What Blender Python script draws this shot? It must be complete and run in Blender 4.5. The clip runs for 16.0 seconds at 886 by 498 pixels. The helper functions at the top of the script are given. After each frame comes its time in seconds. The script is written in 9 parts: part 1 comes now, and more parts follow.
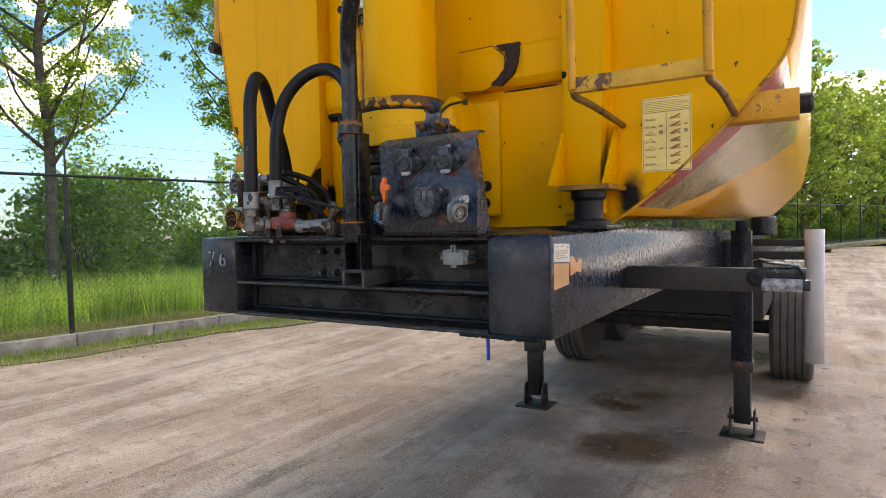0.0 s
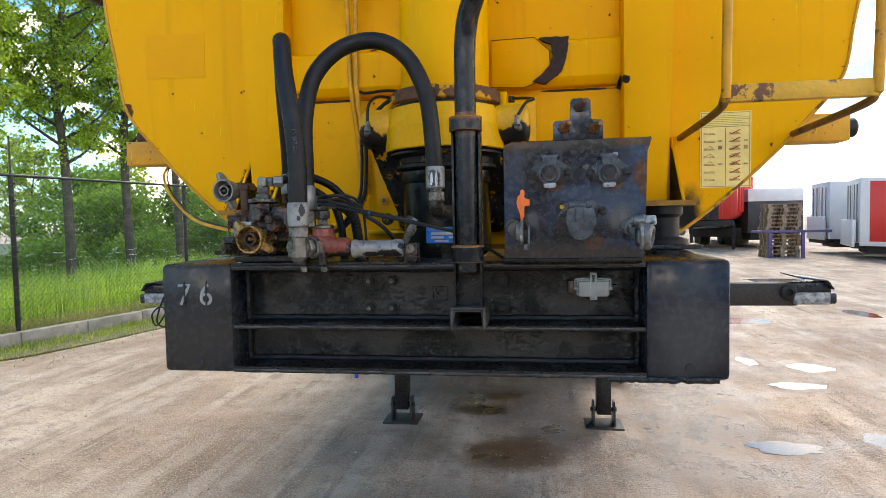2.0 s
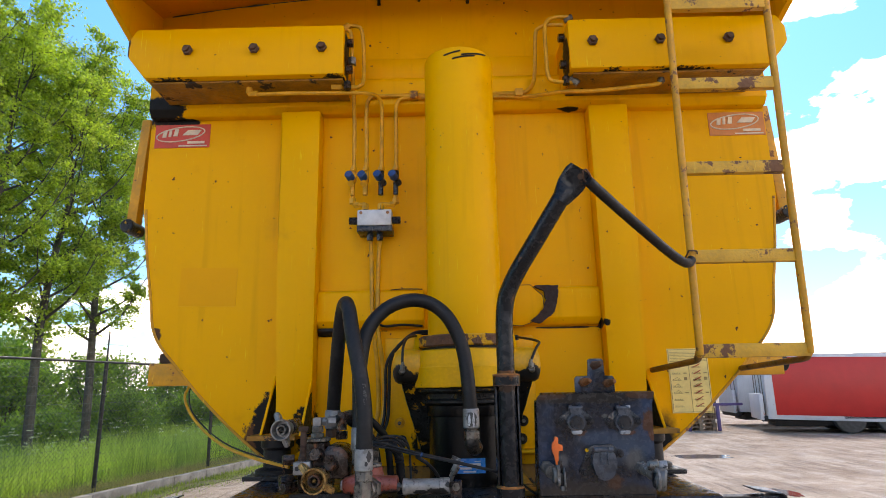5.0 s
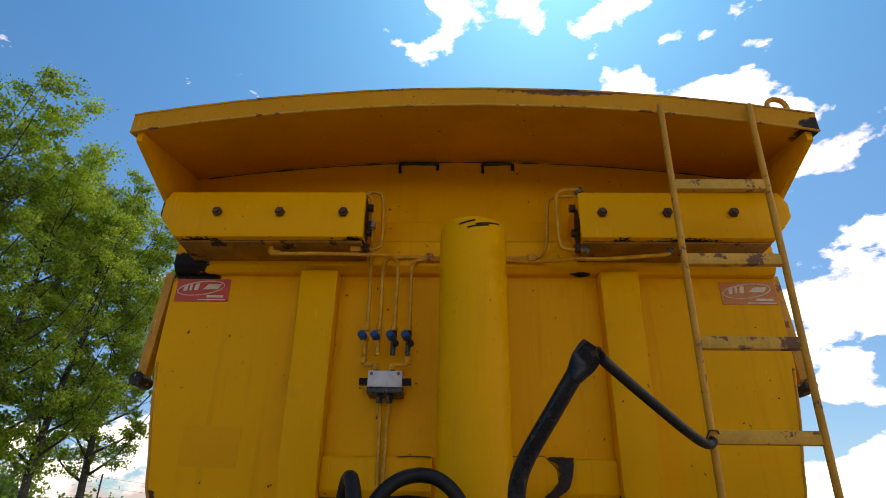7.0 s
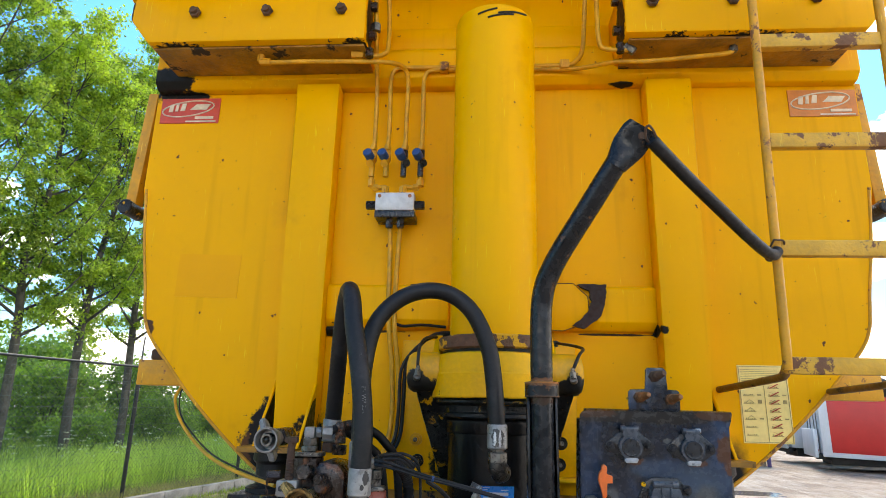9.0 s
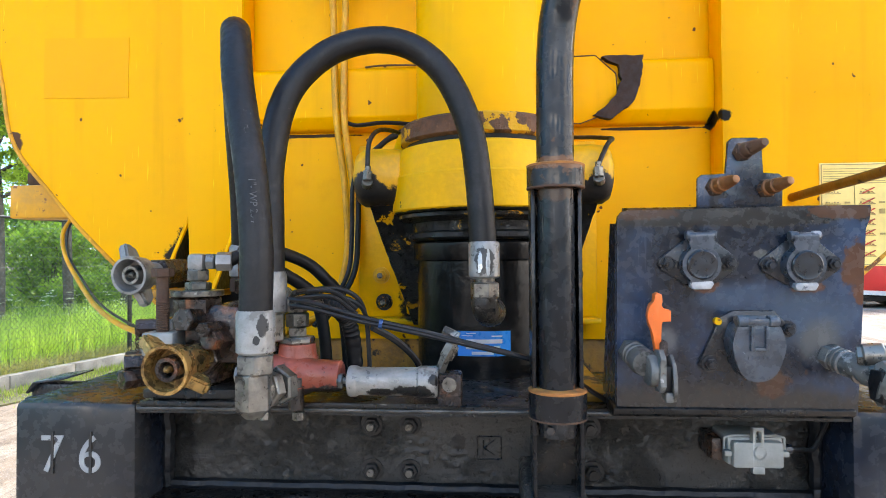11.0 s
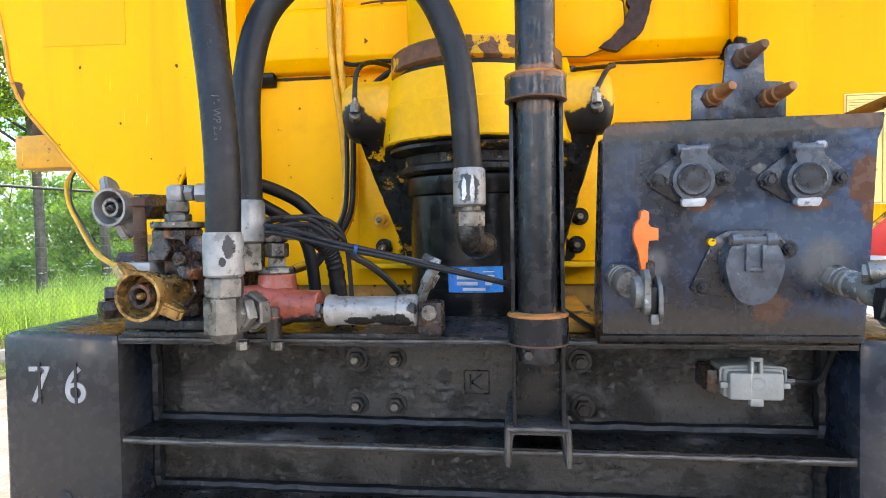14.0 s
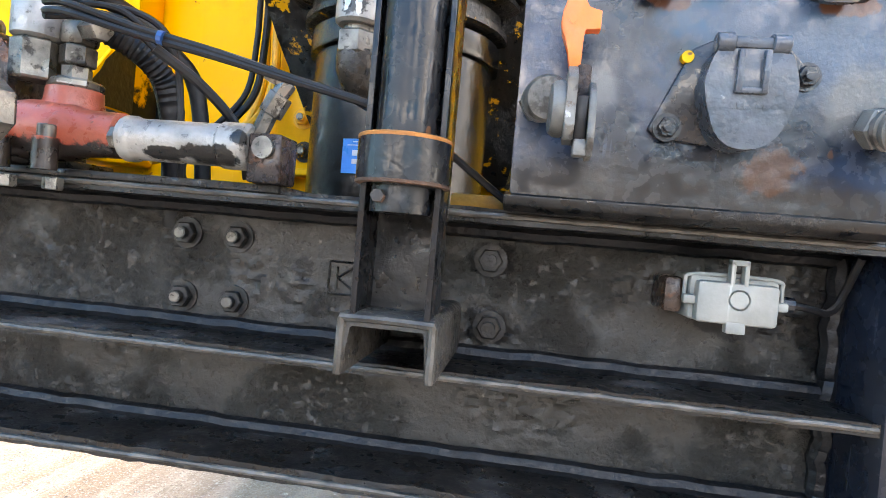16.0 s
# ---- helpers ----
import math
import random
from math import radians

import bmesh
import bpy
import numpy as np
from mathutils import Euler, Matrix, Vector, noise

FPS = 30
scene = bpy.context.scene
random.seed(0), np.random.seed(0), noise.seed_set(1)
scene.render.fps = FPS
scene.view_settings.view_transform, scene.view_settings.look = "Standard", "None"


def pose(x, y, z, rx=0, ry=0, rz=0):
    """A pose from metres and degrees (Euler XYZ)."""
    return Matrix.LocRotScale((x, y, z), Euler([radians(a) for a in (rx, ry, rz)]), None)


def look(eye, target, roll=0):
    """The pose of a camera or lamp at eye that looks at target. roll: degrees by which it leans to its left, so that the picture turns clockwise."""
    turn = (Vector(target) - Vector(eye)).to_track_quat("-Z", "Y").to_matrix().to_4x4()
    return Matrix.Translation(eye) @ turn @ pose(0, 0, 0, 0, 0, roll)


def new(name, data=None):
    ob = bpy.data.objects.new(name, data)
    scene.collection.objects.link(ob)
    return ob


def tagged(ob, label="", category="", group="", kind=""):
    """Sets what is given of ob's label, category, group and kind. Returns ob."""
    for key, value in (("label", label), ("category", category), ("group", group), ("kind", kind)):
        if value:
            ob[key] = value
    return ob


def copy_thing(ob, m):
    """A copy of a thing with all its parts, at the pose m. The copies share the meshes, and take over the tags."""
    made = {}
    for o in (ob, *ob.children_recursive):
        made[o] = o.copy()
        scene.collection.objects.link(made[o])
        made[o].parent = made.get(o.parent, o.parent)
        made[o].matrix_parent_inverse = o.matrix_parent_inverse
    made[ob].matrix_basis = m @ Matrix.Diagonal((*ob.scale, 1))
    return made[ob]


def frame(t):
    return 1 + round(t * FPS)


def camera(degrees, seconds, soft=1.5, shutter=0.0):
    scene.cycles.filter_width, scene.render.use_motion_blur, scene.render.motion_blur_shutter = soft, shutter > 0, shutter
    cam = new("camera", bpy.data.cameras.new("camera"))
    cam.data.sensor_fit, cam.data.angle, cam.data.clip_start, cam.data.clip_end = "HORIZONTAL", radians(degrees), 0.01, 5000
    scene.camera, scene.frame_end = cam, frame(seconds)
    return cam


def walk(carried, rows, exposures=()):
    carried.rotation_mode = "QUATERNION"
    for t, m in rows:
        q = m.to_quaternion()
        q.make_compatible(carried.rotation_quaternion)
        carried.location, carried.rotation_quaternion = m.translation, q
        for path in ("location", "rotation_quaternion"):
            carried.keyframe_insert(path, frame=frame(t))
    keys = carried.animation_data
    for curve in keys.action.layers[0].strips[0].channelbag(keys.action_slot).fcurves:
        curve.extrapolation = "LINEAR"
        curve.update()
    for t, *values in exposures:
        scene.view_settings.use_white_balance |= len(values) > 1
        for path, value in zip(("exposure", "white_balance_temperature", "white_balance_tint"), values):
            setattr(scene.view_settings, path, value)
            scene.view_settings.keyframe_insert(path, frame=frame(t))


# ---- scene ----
cam = camera(73.0, 16.0, 0.7)
PATH = [
    (0, (1.23, -1.372, 1.568), (0.185, 0.331, 1.496), -1.2),
    (0.5, (0.924, -1.392, 1.596), (0.033, 0.394, 1.464), 0.8),
    (1, (0.645, -1.474, 1.628), (0.044, 0.431, 1.519), 0.2),
    (1.5, (0.464, -1.464, 1.648), (0.002, 0.478, 1.529), 1.5),
    (2, (0.247, -1.352, 1.644), (-0.039, 0.625, 1.55), -1.1),
    (2.5, (0.07, -1.311, 1.661), (0.019, 0.686, 1.564), 0.1),
    (3, (-0.05, -1.411, 1.732), (0.019, 0.588, 1.709), -1.6),
    (3.5, (-0.044, -1.49, 1.749), (-0.037, 0.51, 1.726), 0.3),
    (4, (-0.013, -1.567, 1.773), (-0.035, 0.431, 1.845), -0.6),
    (4.5, (-0.01, -1.633, 1.805), (-0.029, 0.347, 2.081), -1.3),
    (5, (-0.035, -1.668, 1.836), (-0.052, 0.281, 2.288), -1.1),
    (5.2, (-0.047, -1.673, 1.853), (-0.052, 0.259, 2.368), -1.7),
    (7.3, (-0.025, -1.702, 1.914), (-0.088, 0.079, 2.821), 1.3),
    (7.5, (-0.011, -1.693, 1.911), (-0.082, 0.086, 2.822), 1.3),
    (8, (0.042, -1.646, 1.877), (-0.082, 0.144, 2.76), 2.0),
    (8.5, (0.047, -1.555, 1.852), (-0.091, 0.329, 2.508), 1.6),
    (9, (-0.005, -1.352, 1.811), (-0.152, 0.575, 2.324), 1.4),
    (9.5, (-0.034, -1.169, 1.793), (-0.16, 0.793, 2.162), 1.6),
    (10, (-0.01, -1.021, 1.76), (-0.137, 0.966, 1.949), 0.4),
    (10.2, (0.017, -0.941, 1.76), (-0.165, 1.045, 1.909), -0.6),
    (12.3, (0.037, -0.755, 1.728), (-0.043, 1.243, 1.674), 0.2),
    (12.5, (0.055, -0.752, 1.73), (-0.031, 1.246, 1.667), 0.0),
    (13, (0.082, -0.744, 1.722), (-0.046, 1.25, 1.636), -0.8),
    (13.5, (0.095, -0.75, 1.707), (-0.133, 1.236, 1.665), -1.3),
    (14, (0.091, -0.759, 1.687), (-0.162, 1.224, 1.628), -0.9),
    (14.5, (0.131, -0.756, 1.661), (-0.125, 1.226, 1.578), -1.0),
    (15, (0.179, -0.751, 1.622), (-0.153, 1.22, 1.577), -1.1),
    (15.5, (0.201, -0.673, 1.566), (-0.114, 1.3, 1.471), -0.3),
    (16, (0.21, -0.49, 1.515), (-0.064, 1.491, 1.48), 5.1),
]
EXPOSURES = [(0, 1.52, 7950, 20), (1.0, 1.73, 7850, 16), (3.0, 1.85, 7700, 14), (4.0, 1.8, 7650, 15), (5.0, 1.48, 7600, 21), (7.3, 0.32, 7750, 24), (8.0, 0.42, 7700, 24), (8.5, 1.22, 7650, 22), (9.0, 1.87, 7400, 13), (10.0, 2.3, 7350, 13), (12.3, 2.94, 7600, 18), (15.0, 2.96, 7800, 18), (15.5, 2.99, 7950, 17), (16.0, 3.52, 7950, 16)]
walk(cam, [(t, look(eye, target, roll)) for t, eye, target, roll in PATH], EXPOSURES)

# ---- world, sun ----
SUN_EL, SUN_AZ = radians(54), radians(12)      # azimuth from +y towards +x
world = bpy.data.worlds.new("sky")
scene.world = world
world.use_nodes = True
wn, wl = world.node_tree.nodes, world.node_tree.links
wn.clear()
sky = wn.new("ShaderNodeTexSky")
sky.sky_type, sky.sun_disc = "NISHITA", False
sky.sun_elevation, sky.sun_rotation = SUN_EL, SUN_AZ
sky.air_density, sky.dust_density, sky.ozone_density = 1.0, 0.6, 2.0
tc = wn.new("ShaderNodeTexCoord")
sep = wn.new("ShaderNodeSeparateXYZ")
wl.new(tc.outputs["Generated"], sep.inputs[0])


def wmath(op, a, b=None, clamp=False):
    n = wn.new("ShaderNodeMath")
    n.operation, n.use_clamp = op, clamp
    for i, v in enumerate((a, b)):
        if v is None:
            continue
        if isinstance(v, (int, float)):
            n.inputs[i].default_value = v
        else:
            wl.new(v, n.inputs[i])
    return n.outputs[0]


# cumulus: billows in the direction of view, flattened, thicker near the horizon, lit from the sun's side
stretch = wn.new("ShaderNodeVectorMath")
stretch.operation = "MULTIPLY_ADD"
stretch.inputs[1].default_value, stretch.inputs[2].default_value = (1.0, 1.0, 1.9), (3.4, 1.7, 0.4)
wl.new(tc.outputs["Generated"], stretch.inputs[0])


def billow(shift):
    at = wn.new("ShaderNodeVectorMath")
    at.operation = "ADD"
    at.inputs[1].default_value = shift
    wl.new(stretch.outputs[0], at.inputs[0])
    big = wn.new("ShaderNodeTexNoise")
    big.inputs["Scale"].default_value, big.inputs["Detail"].default_value, big.inputs["Roughness"].default_value = 3.6, 2.0, 0.5
    wl.new(at.outputs[0], big.inputs["Vector"])
    puff = wn.new("ShaderNodeTexNoise")
    puff.inputs["Scale"].default_value, puff.inputs["Detail"].default_value, puff.inputs["Roughness"].default_value = 11.0, 9.0, 0.60
    wl.new(at.outputs[0], puff.inputs["Vector"])
    return wmath("ADD", big.outputs["Fac"], wmath("MULTIPLY", wmath("SUBTRACT", puff.outputs["Fac"], 0.5), 0.56))


low = wmath("SUBTRACT", 1.0, wmath("MULTIPLY", wmath("MAXIMUM", sep.outputs[2], 0.0), 2.0), True)
lean = wmath("ADD", wmath("MULTIPLY", low, 0.14), wmath("MULTIPLY", sep.outputs[0], 0.10))
cover = wmath("ADD", billow((0, 0, 0)), lean)
sunward = wmath("ADD", billow((0.05, 0.10, 0.19)), lean)
mask = wn.new("ShaderNodeMapRange")
mask.inputs[1].default_value, mask.inputs[2].default_value = 0.605, 0.675
wl.new(cover, mask.inputs[0])
shade = wn.new("ShaderNodeMapRange")
shade.inputs[1].default_value, shade.inputs[2].default_value = 0.60, 0.76
shade.inputs[3].default_value, shade.inputs[4].default_value = 1.0, 0.30
wl.new(sunward, shade.inputs[0])
ccol = wn.new("ShaderNodeMix")
ccol.data_type = "RGBA"
ccol.blend_type = "MULTIPLY"
ccol.inputs[0].default_value = 1.0
ccol.inputs[6].default_value = (13.2, 13.0, 12.8, 1)
wl.new(shade.outputs[0], ccol.inputs[7])
blue = wn.new("ShaderNodeMix")
blue.data_type, blue.blend_type = "RGBA", "MULTIPLY"
blue.inputs[0].default_value = 1.0
tint = wn.new("ShaderNodeMix")
tint.data_type = "RGBA"
tint.inputs[6].default_value, tint.inputs[7].default_value = (0.40, 0.61, 0.72, 1), (0.21, 0.71, 0.97, 1)
wl.new(wmath("MULTIPLY", wmath("SUBTRACT", sep.outputs[2], 0.12), 1.7, True), tint.inputs[0])
wl.new(tint.outputs[2], blue.inputs[7])
wl.new(sky.outputs[0], blue.inputs[6])
wmix = wn.new("ShaderNodeMix")
wmix.data_type = "RGBA"
wl.new(mask.outputs[0], wmix.inputs[0])
wl.new(blue.outputs[2], wmix.inputs[6])
wl.new(ccol.outputs[2], wmix.inputs[7])
bg = wn.new("ShaderNodeBackground")
bg.inputs[1].default_value = 0.13
wl.new(wmix.outputs[2], bg.inputs[0])
wo = wn.new("ShaderNodeOutputWorld")
wl.new(bg.outputs[0], wo.inputs[0])

sun = new("sun", bpy.data.lights.new("sun", "SUN"))
sun.data.energy, sun.data.angle, sun.data.color = 1.1, radians(26), (1.0, 0.94, 0.84)
sun_dir = Vector((math.sin(SUN_AZ) * math.cos(SUN_EL), math.cos(SUN_AZ) * math.cos(SUN_EL), math.sin(SUN_EL)))
sun.matrix_world = look(sun_dir * 60, (0, 0, 0))


# ---- materials ----
def mat(name, color, rough=0.6, metal=0.0, dark=0.75, scale=6.0, fine=90.0, bump=0.15, rust=0.0, rust_col=(0.11, 0.045, 0.02),
        rust_scale=9.0, dust=0.0, dust_col=(0.36, 0.31, 0.26), spots=(), streak=False, rrange=0.12, coat=0.0, spec=0.5, grain=0.35,
        patches=(), crust=0.0, scuff=0.0):
    """Painted or bare surface: two scales of tone, fine bump, rust patches, dust that lies on upward faces, and set
    spots of colour.
    """
    m = bpy.data.materials.new(name)
    m.use_nodes = True
    t = m.node_tree
    nd, ln = t.nodes, t.links
    bs = nd["Principled BSDF"]
    geo = nd.new("ShaderNodeNewGeometry")
    pos = geo.outputs["Position"]

    def noi(s, det=5.0, vec=pos, ro=0.55):
        n = nd.new("ShaderNodeTexNoise")
        n.inputs["Scale"].default_value, n.inputs["Detail"].default_value, n.inputs["Roughness"].default_value = s, det, ro
        ln.new(vec, n.inputs["Vector"])
        return n.outputs["Fac"]

    def ramp(src, a, b, lo=0.0, hi=1.0):
        n = nd.new("ShaderNodeMapRange")
        n.interpolation_type = "SMOOTHSTEP"
        for i, v in ((1, a), (2, b), (3, lo), (4, hi)):
            n.inputs[i].default_value = v
        ln.new(src, n.inputs[0])
        return n.outputs[0]

    def mix(fac, a, b, kind="MIX"):
        n = nd.new("ShaderNodeMix")
        n.data_type, n.blend_type = "RGBA", kind
        for i, v in ((0, fac), (6, a), (7, b)):
            if isinstance(v, (int, float)):
                n.inputs[i].default_value = v
            elif isinstance(v, tuple):
                n.inputs[i].default_value = (*v, 1)
            else:
                ln.new(v, n.inputs[i])
        return n.outputs[2]

    def op(kind, a, b):
        n = nd.new("ShaderNodeMath")
        n.operation, n.use_clamp = kind, True
        for i, v in ((0, a), (1, b)):
            if isinstance(v, (int, float)):
                n.inputs[i].default_value = v
            else:
                ln.new(v, n.inputs[i])
        return n.outputs[0]

    big = noi(scale)
    small = noi(fine, 3.0)
    col = mix(ramp(big, 0.35, 0.68), tuple(c * dark for c in color), color)
    col = mix(op("MULTIPLY", ramp(small, 0.35, 0.75), grain), col, tuple(min(1, c * 1.22) for c in color))
    if streak:
        mp = nd.new("ShaderNodeMapping")
        mp.inputs["Scale"].default_value = (1.0, 1.0, 0.06)
        ln.new(pos, mp.inputs[0])
        st = noi(22.0, 4.0, mp.outputs[0])
        col = mix(op("MULTIPLY", ramp(st, 0.55, 0.75), 0.2), col, tuple(c * 0.55 for c in color))
        dots = noi(34.0, 2.0)
        col = mix(ramp(dots, 0.735, 0.755), col, rust_col)
    ro = ramp(small, 0.3, 0.7, rough - rrange, rough + rrange)
    met = metal
    if rust > 0:
        rf = ramp(noi(rust_scale, 9.0, ro=0.68), 0.80 - rust * 0.5, 0.84 - rust * 0.5)
        rc = mix(noi(60.0, 4.0), rust_col, tuple(c * 2.1 for c in rust_col))
        col = mix(rf, col, rc)
        ro = op("MAXIMUM", ro, op("MULTIPLY", rf, 0.85))
    for pcol, psc, lo, hi, amt, ps in patches:
        mp = nd.new("ShaderNodeMapping")
        mp.inputs["Location"].default_value = (ps, ps * 0.7, ps * 1.3)
        ln.new(pos, mp.inputs[0])
        col = mix(op("MULTIPLY", ramp(noi(psc, 8.0, mp.outputs[0], 0.62), lo, hi), amt), col, pcol)
    if scuff > 0:
        for turn in (0.5, -0.9):
            mp = nd.new("ShaderNodeMapping")
            mp.inputs["Scale"].default_value = (1.0, 1.0, 0.05)
            mp.inputs["Rotation"].default_value = (0, turn, 0)
            ln.new(pos, mp.inputs[0])
            sc_ = op("MULTIPLY", ramp(noi(160.0, 2.0, mp.outputs[0]), 0.68, 0.72), ramp(noi(7.0, 3.0), 0.50, 0.60))
            col = mix(op("MULTIPLY", sc_, scuff), col, tuple(min(1, c * 2.2 + 0.05) for c in color))
    for (sx, sy, sz), (rx, ry, rz), sc, *ns in spots:
        soft = ns[1] if len(ns) > 1 else 0.0
        mp = nd.new("ShaderNodeVectorMath")
        mp.operation = "SUBTRACT"
        ln.new(pos, mp.inputs[0])
        mp.inputs[1].default_value = (sx, sy, sz)
        dv = nd.new("ShaderNodeVectorMath")
        dv.operation = "DIVIDE"
        ln.new(mp.outputs[0], dv.inputs[0])
        dv.inputs[1].default_value = (rx, ry, rz)
        le = nd.new("ShaderNodeVectorMath")
        le.operation = "LENGTH"
        ln.new(dv.outputs[0], le.inputs[0])
        ad = nd.new("ShaderNodeMath")
        ad.operation = "MULTIPLY_ADD"
        ln.new(noi(ns[0] if ns else 26.0, 6.0, ro=0.65), ad.inputs[0])
        ad.inputs[1].default_value = 1.5
        ln.new(le.outputs["Value"], ad.inputs[2])
        col = mix(ramp(ad.outputs[0], 1.62 - soft, 1.82 + soft * 0.5, 1.0, 0.0), col, sc)
    if dust > 0:
        sp = nd.new("ShaderNodeSeparateXYZ")
        ln.new(geo.outputs["Normal"], sp.inputs[0])
        df = op("MULTIPLY", ramp(sp.outputs[2], 0.45, 0.95), ramp(noi(14.0, 6.0), 0.62 - dust * 0.4, 0.85 - dust * 0.3))
        col = mix(op("MULTIPLY", df, 0.8), col, dust_col)
        ro = op("MAXIMUM", ro, op("MULTIPLY", df, 0.9))
    bp = nd.new("ShaderNodeBump")
    bp.inputs["Strength"].default_value, bp.inputs["Distance"].default_value = bump, 0.01
    height = op("ADD", op("MULTIPLY", small, 0.5), op("MULTIPLY", big, 0.4))
    if crust > 0:
        lump = op("MULTIPLY", ramp(noi(7.0, 4.0), 0.42, 0.62), ramp(noi(48.0, 7.0, ro=0.72), 0.40, 0.66))
        height = op("ADD", op("MULTIPLY", height, 0.5), op("MULTIPLY", lump, crust))
    ln.new(height, bp.inputs["Height"])
    ln.new(bp.outputs[0], bs.inputs["Normal"])
    ln.new(col, bs.inputs["Base Color"])
    ln.new(ro, bs.inputs["Roughness"])
    bs.inputs["Metallic"].default_value = met
    bs.inputs["Coat Weight"].default_value = coat
    bs.inputs["Specular IOR Level"].default_value = spec
    return m


YEL = (0.86, 0.405, 0.0)
BLK = (0.012, 0.011, 0.010)
M = {}
M["yellow"] = mat("yellow_paint", YEL, 0.48, dark=0.95, scale=1.6, fine=55, bump=0.03, grain=0.06, streak=True, rust=0.13, rust_scale=24, spec=0.12, scuff=0.25,
                  patches=[((0.14, 0.06, 0.02), 55.0, 0.715, 0.73, 0.9, 3.0), ((0.62, 0.25, 0.0), 5.0, 0.60, 0.75, 0.35, 9.0), ((0.42, 0.19, 0.015), 2.6, 0.60, 0.80, 0.45, 14.0), ((0.20, 0.085, 0.02), 30.0, 0.70, 0.72, 0.8, 21.0)], spots=[
    ((-1.19, 0.56, 2.955), (0.10, 0.2, 0.055), BLK),
    ((-1.12, 0.60, 2.915), (0.10, 0.02, 0.020), BLK), ((-0.410, 0.42, 3.09), (0.006, 0.06, 0.12), (0.03, 0.015, 0.008)), ((0.434, 0.42, 3.06), (0.006, 0.06, 0.10), (0.03, 0.015, 0.008)),
    ((-1.235, 0.45, 3.11), (0.012, 0.2, 0.07), (0.05, 0.024, 0.01)),
    # black lines under the boxes: shadow gap and stains in one colour
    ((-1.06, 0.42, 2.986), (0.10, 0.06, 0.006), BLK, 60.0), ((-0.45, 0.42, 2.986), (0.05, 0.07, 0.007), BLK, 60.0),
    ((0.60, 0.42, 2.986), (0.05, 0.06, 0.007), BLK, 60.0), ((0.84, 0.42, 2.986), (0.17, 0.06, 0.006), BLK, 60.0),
    ((0.47, 0.56, 2.930), (0.05, 0.05, 0.006), BLK),
    # dark lines under the cross bar: its shadow gap, drawn in the paint
    ((-0.40, 0.60, 2.05), (0.14, 0.05, 0.004), (0.04, 0.02, 0.01)),
    ((0.40, 0.60, 2.05), (0.12, 0.05, 0.004), (0.04, 0.02, 0.01)),
    ((-0.75, 0.60, 1.66), (0.05, 0.05, 0.07), (0.10, 0.045, 0.02)),
    ((0.42, 0.11, 3.50), (0.16, 0.05, 0.03), (0.13, 0.055, 0.03)),
    ((0.540, 0.58, 2.060), (0.016, 0.06, 0.022), BLK),
    ((-0.72, 0.60, 1.70), (0.045, 0.12, 0.12), BLK),
    ((-0.56, 0.60, 1.70), (0.04, 0.12, 0.10), BLK),
    ((0.735, 0.60, 1.645), (0.045, 0.08, 0.10), BLK, 12.0, 0.5),
    ((-1.16, 0.61, 2.05), (0.03, 0.05, 0.03), (0.09, 0.04, 0.02)),
])
M["yellow_worn"] = mat("worn_yellow_paint", (0.66, 0.30, 0.008), 0.55, dark=0.75, scale=9, fine=80, bump=0.2, rust=0.42, rust_scale=16, streak=True, rust_col=(0.13, 0.055, 0.022), scuff=0.4)
M["yellow_pipe"] = mat("yellow_pipe_paint", (0.70, 0.33, 0.004), 0.5, dark=0.7, scale=20, rust=0.2, rust_scale=30)
M["collar"] = mat("yellow_collar", (0.86, 0.43, 0.0), 0.45, dark=0.9, scale=8, spec=0.25, rust=0.16, rust_scale=18, streak=True, patches=[((0.03, 0.018, 0.01), 42.0, 0.69, 0.705, 0.9, 4.0)], spots=[
    ((-0.125, 0.585, 1.640), (0.055, 0.06, 0.06), BLK, 30.0), ((0.155, 0.585, 1.640), (0.055, 0.06, 0.06), BLK, 30.0), ((0.016, 0.35, 1.834), (0.30, 0.30, 0.004), BLK, 40.0)])
M["boss"] = mat("greasy_yellow_boss", (0.82, 0.40, 0.002), 0.5, dark=0.8, scale=9, rust=0.30, rust_scale=20, rust_col=(0.012, 0.010, 0.009), spots=[
    ((-0.20, 0.28, 1.866), (0.07, 0.10, 0.034), BLK, 34.0),
    ((0.225, 0.28, 1.862), (0.07, 0.10, 0.034), BLK, 34.0),
    ((-0.192, 0.26, 1.886), (0.022, 0.06, 0.026), BLK, 60.0),
    ((0.222, 0.26, 1.884), (0.020, 0.06, 0.022), BLK, 60.0),
])
M["grease"] = mat("grease_and_shade_edge", (0.38, 0.17, 0.008), 0.55, dark=0.5, scale=14, bump=0.4, rust=0.44, rust_scale=9, rust_col=(0.018, 0.011, 0.007))
M["burnt"] = mat("black_over_yellow", (0.007, 0.0065, 0.006), 0.38, dark=0.6, spec=0.4, scale=12, bump=0.7, crust=0.8, rust=0.34, rust_col=(0.40, 0.19, 0.006), rust_scale=18, patches=[((0.60, 0.29, 0.004), 22.0, 0.60, 0.615, 1.0, 2.0)])
M["blackflank"] = mat("flaked_black_paint", (0.010, 0.009, 0.0085), 0.5, dark=0.6, spec=0.3, scale=14, bump=0.4, rust=0.14, rust_scale=30, rust_col=(0.10, 0.05, 0.02))
M["barrel"] = mat("glossy_black_barrel", (0.005, 0.005, 0.0052), 0.2, dark=0.6, spec=0.32, scale=14, fine=110, bump=0.25, crust=0.15, rrange=0.06, patches=[((0.06, 0.06, 0.06), 7.0, 0.66, 0.68, 0.8, 5.0)])
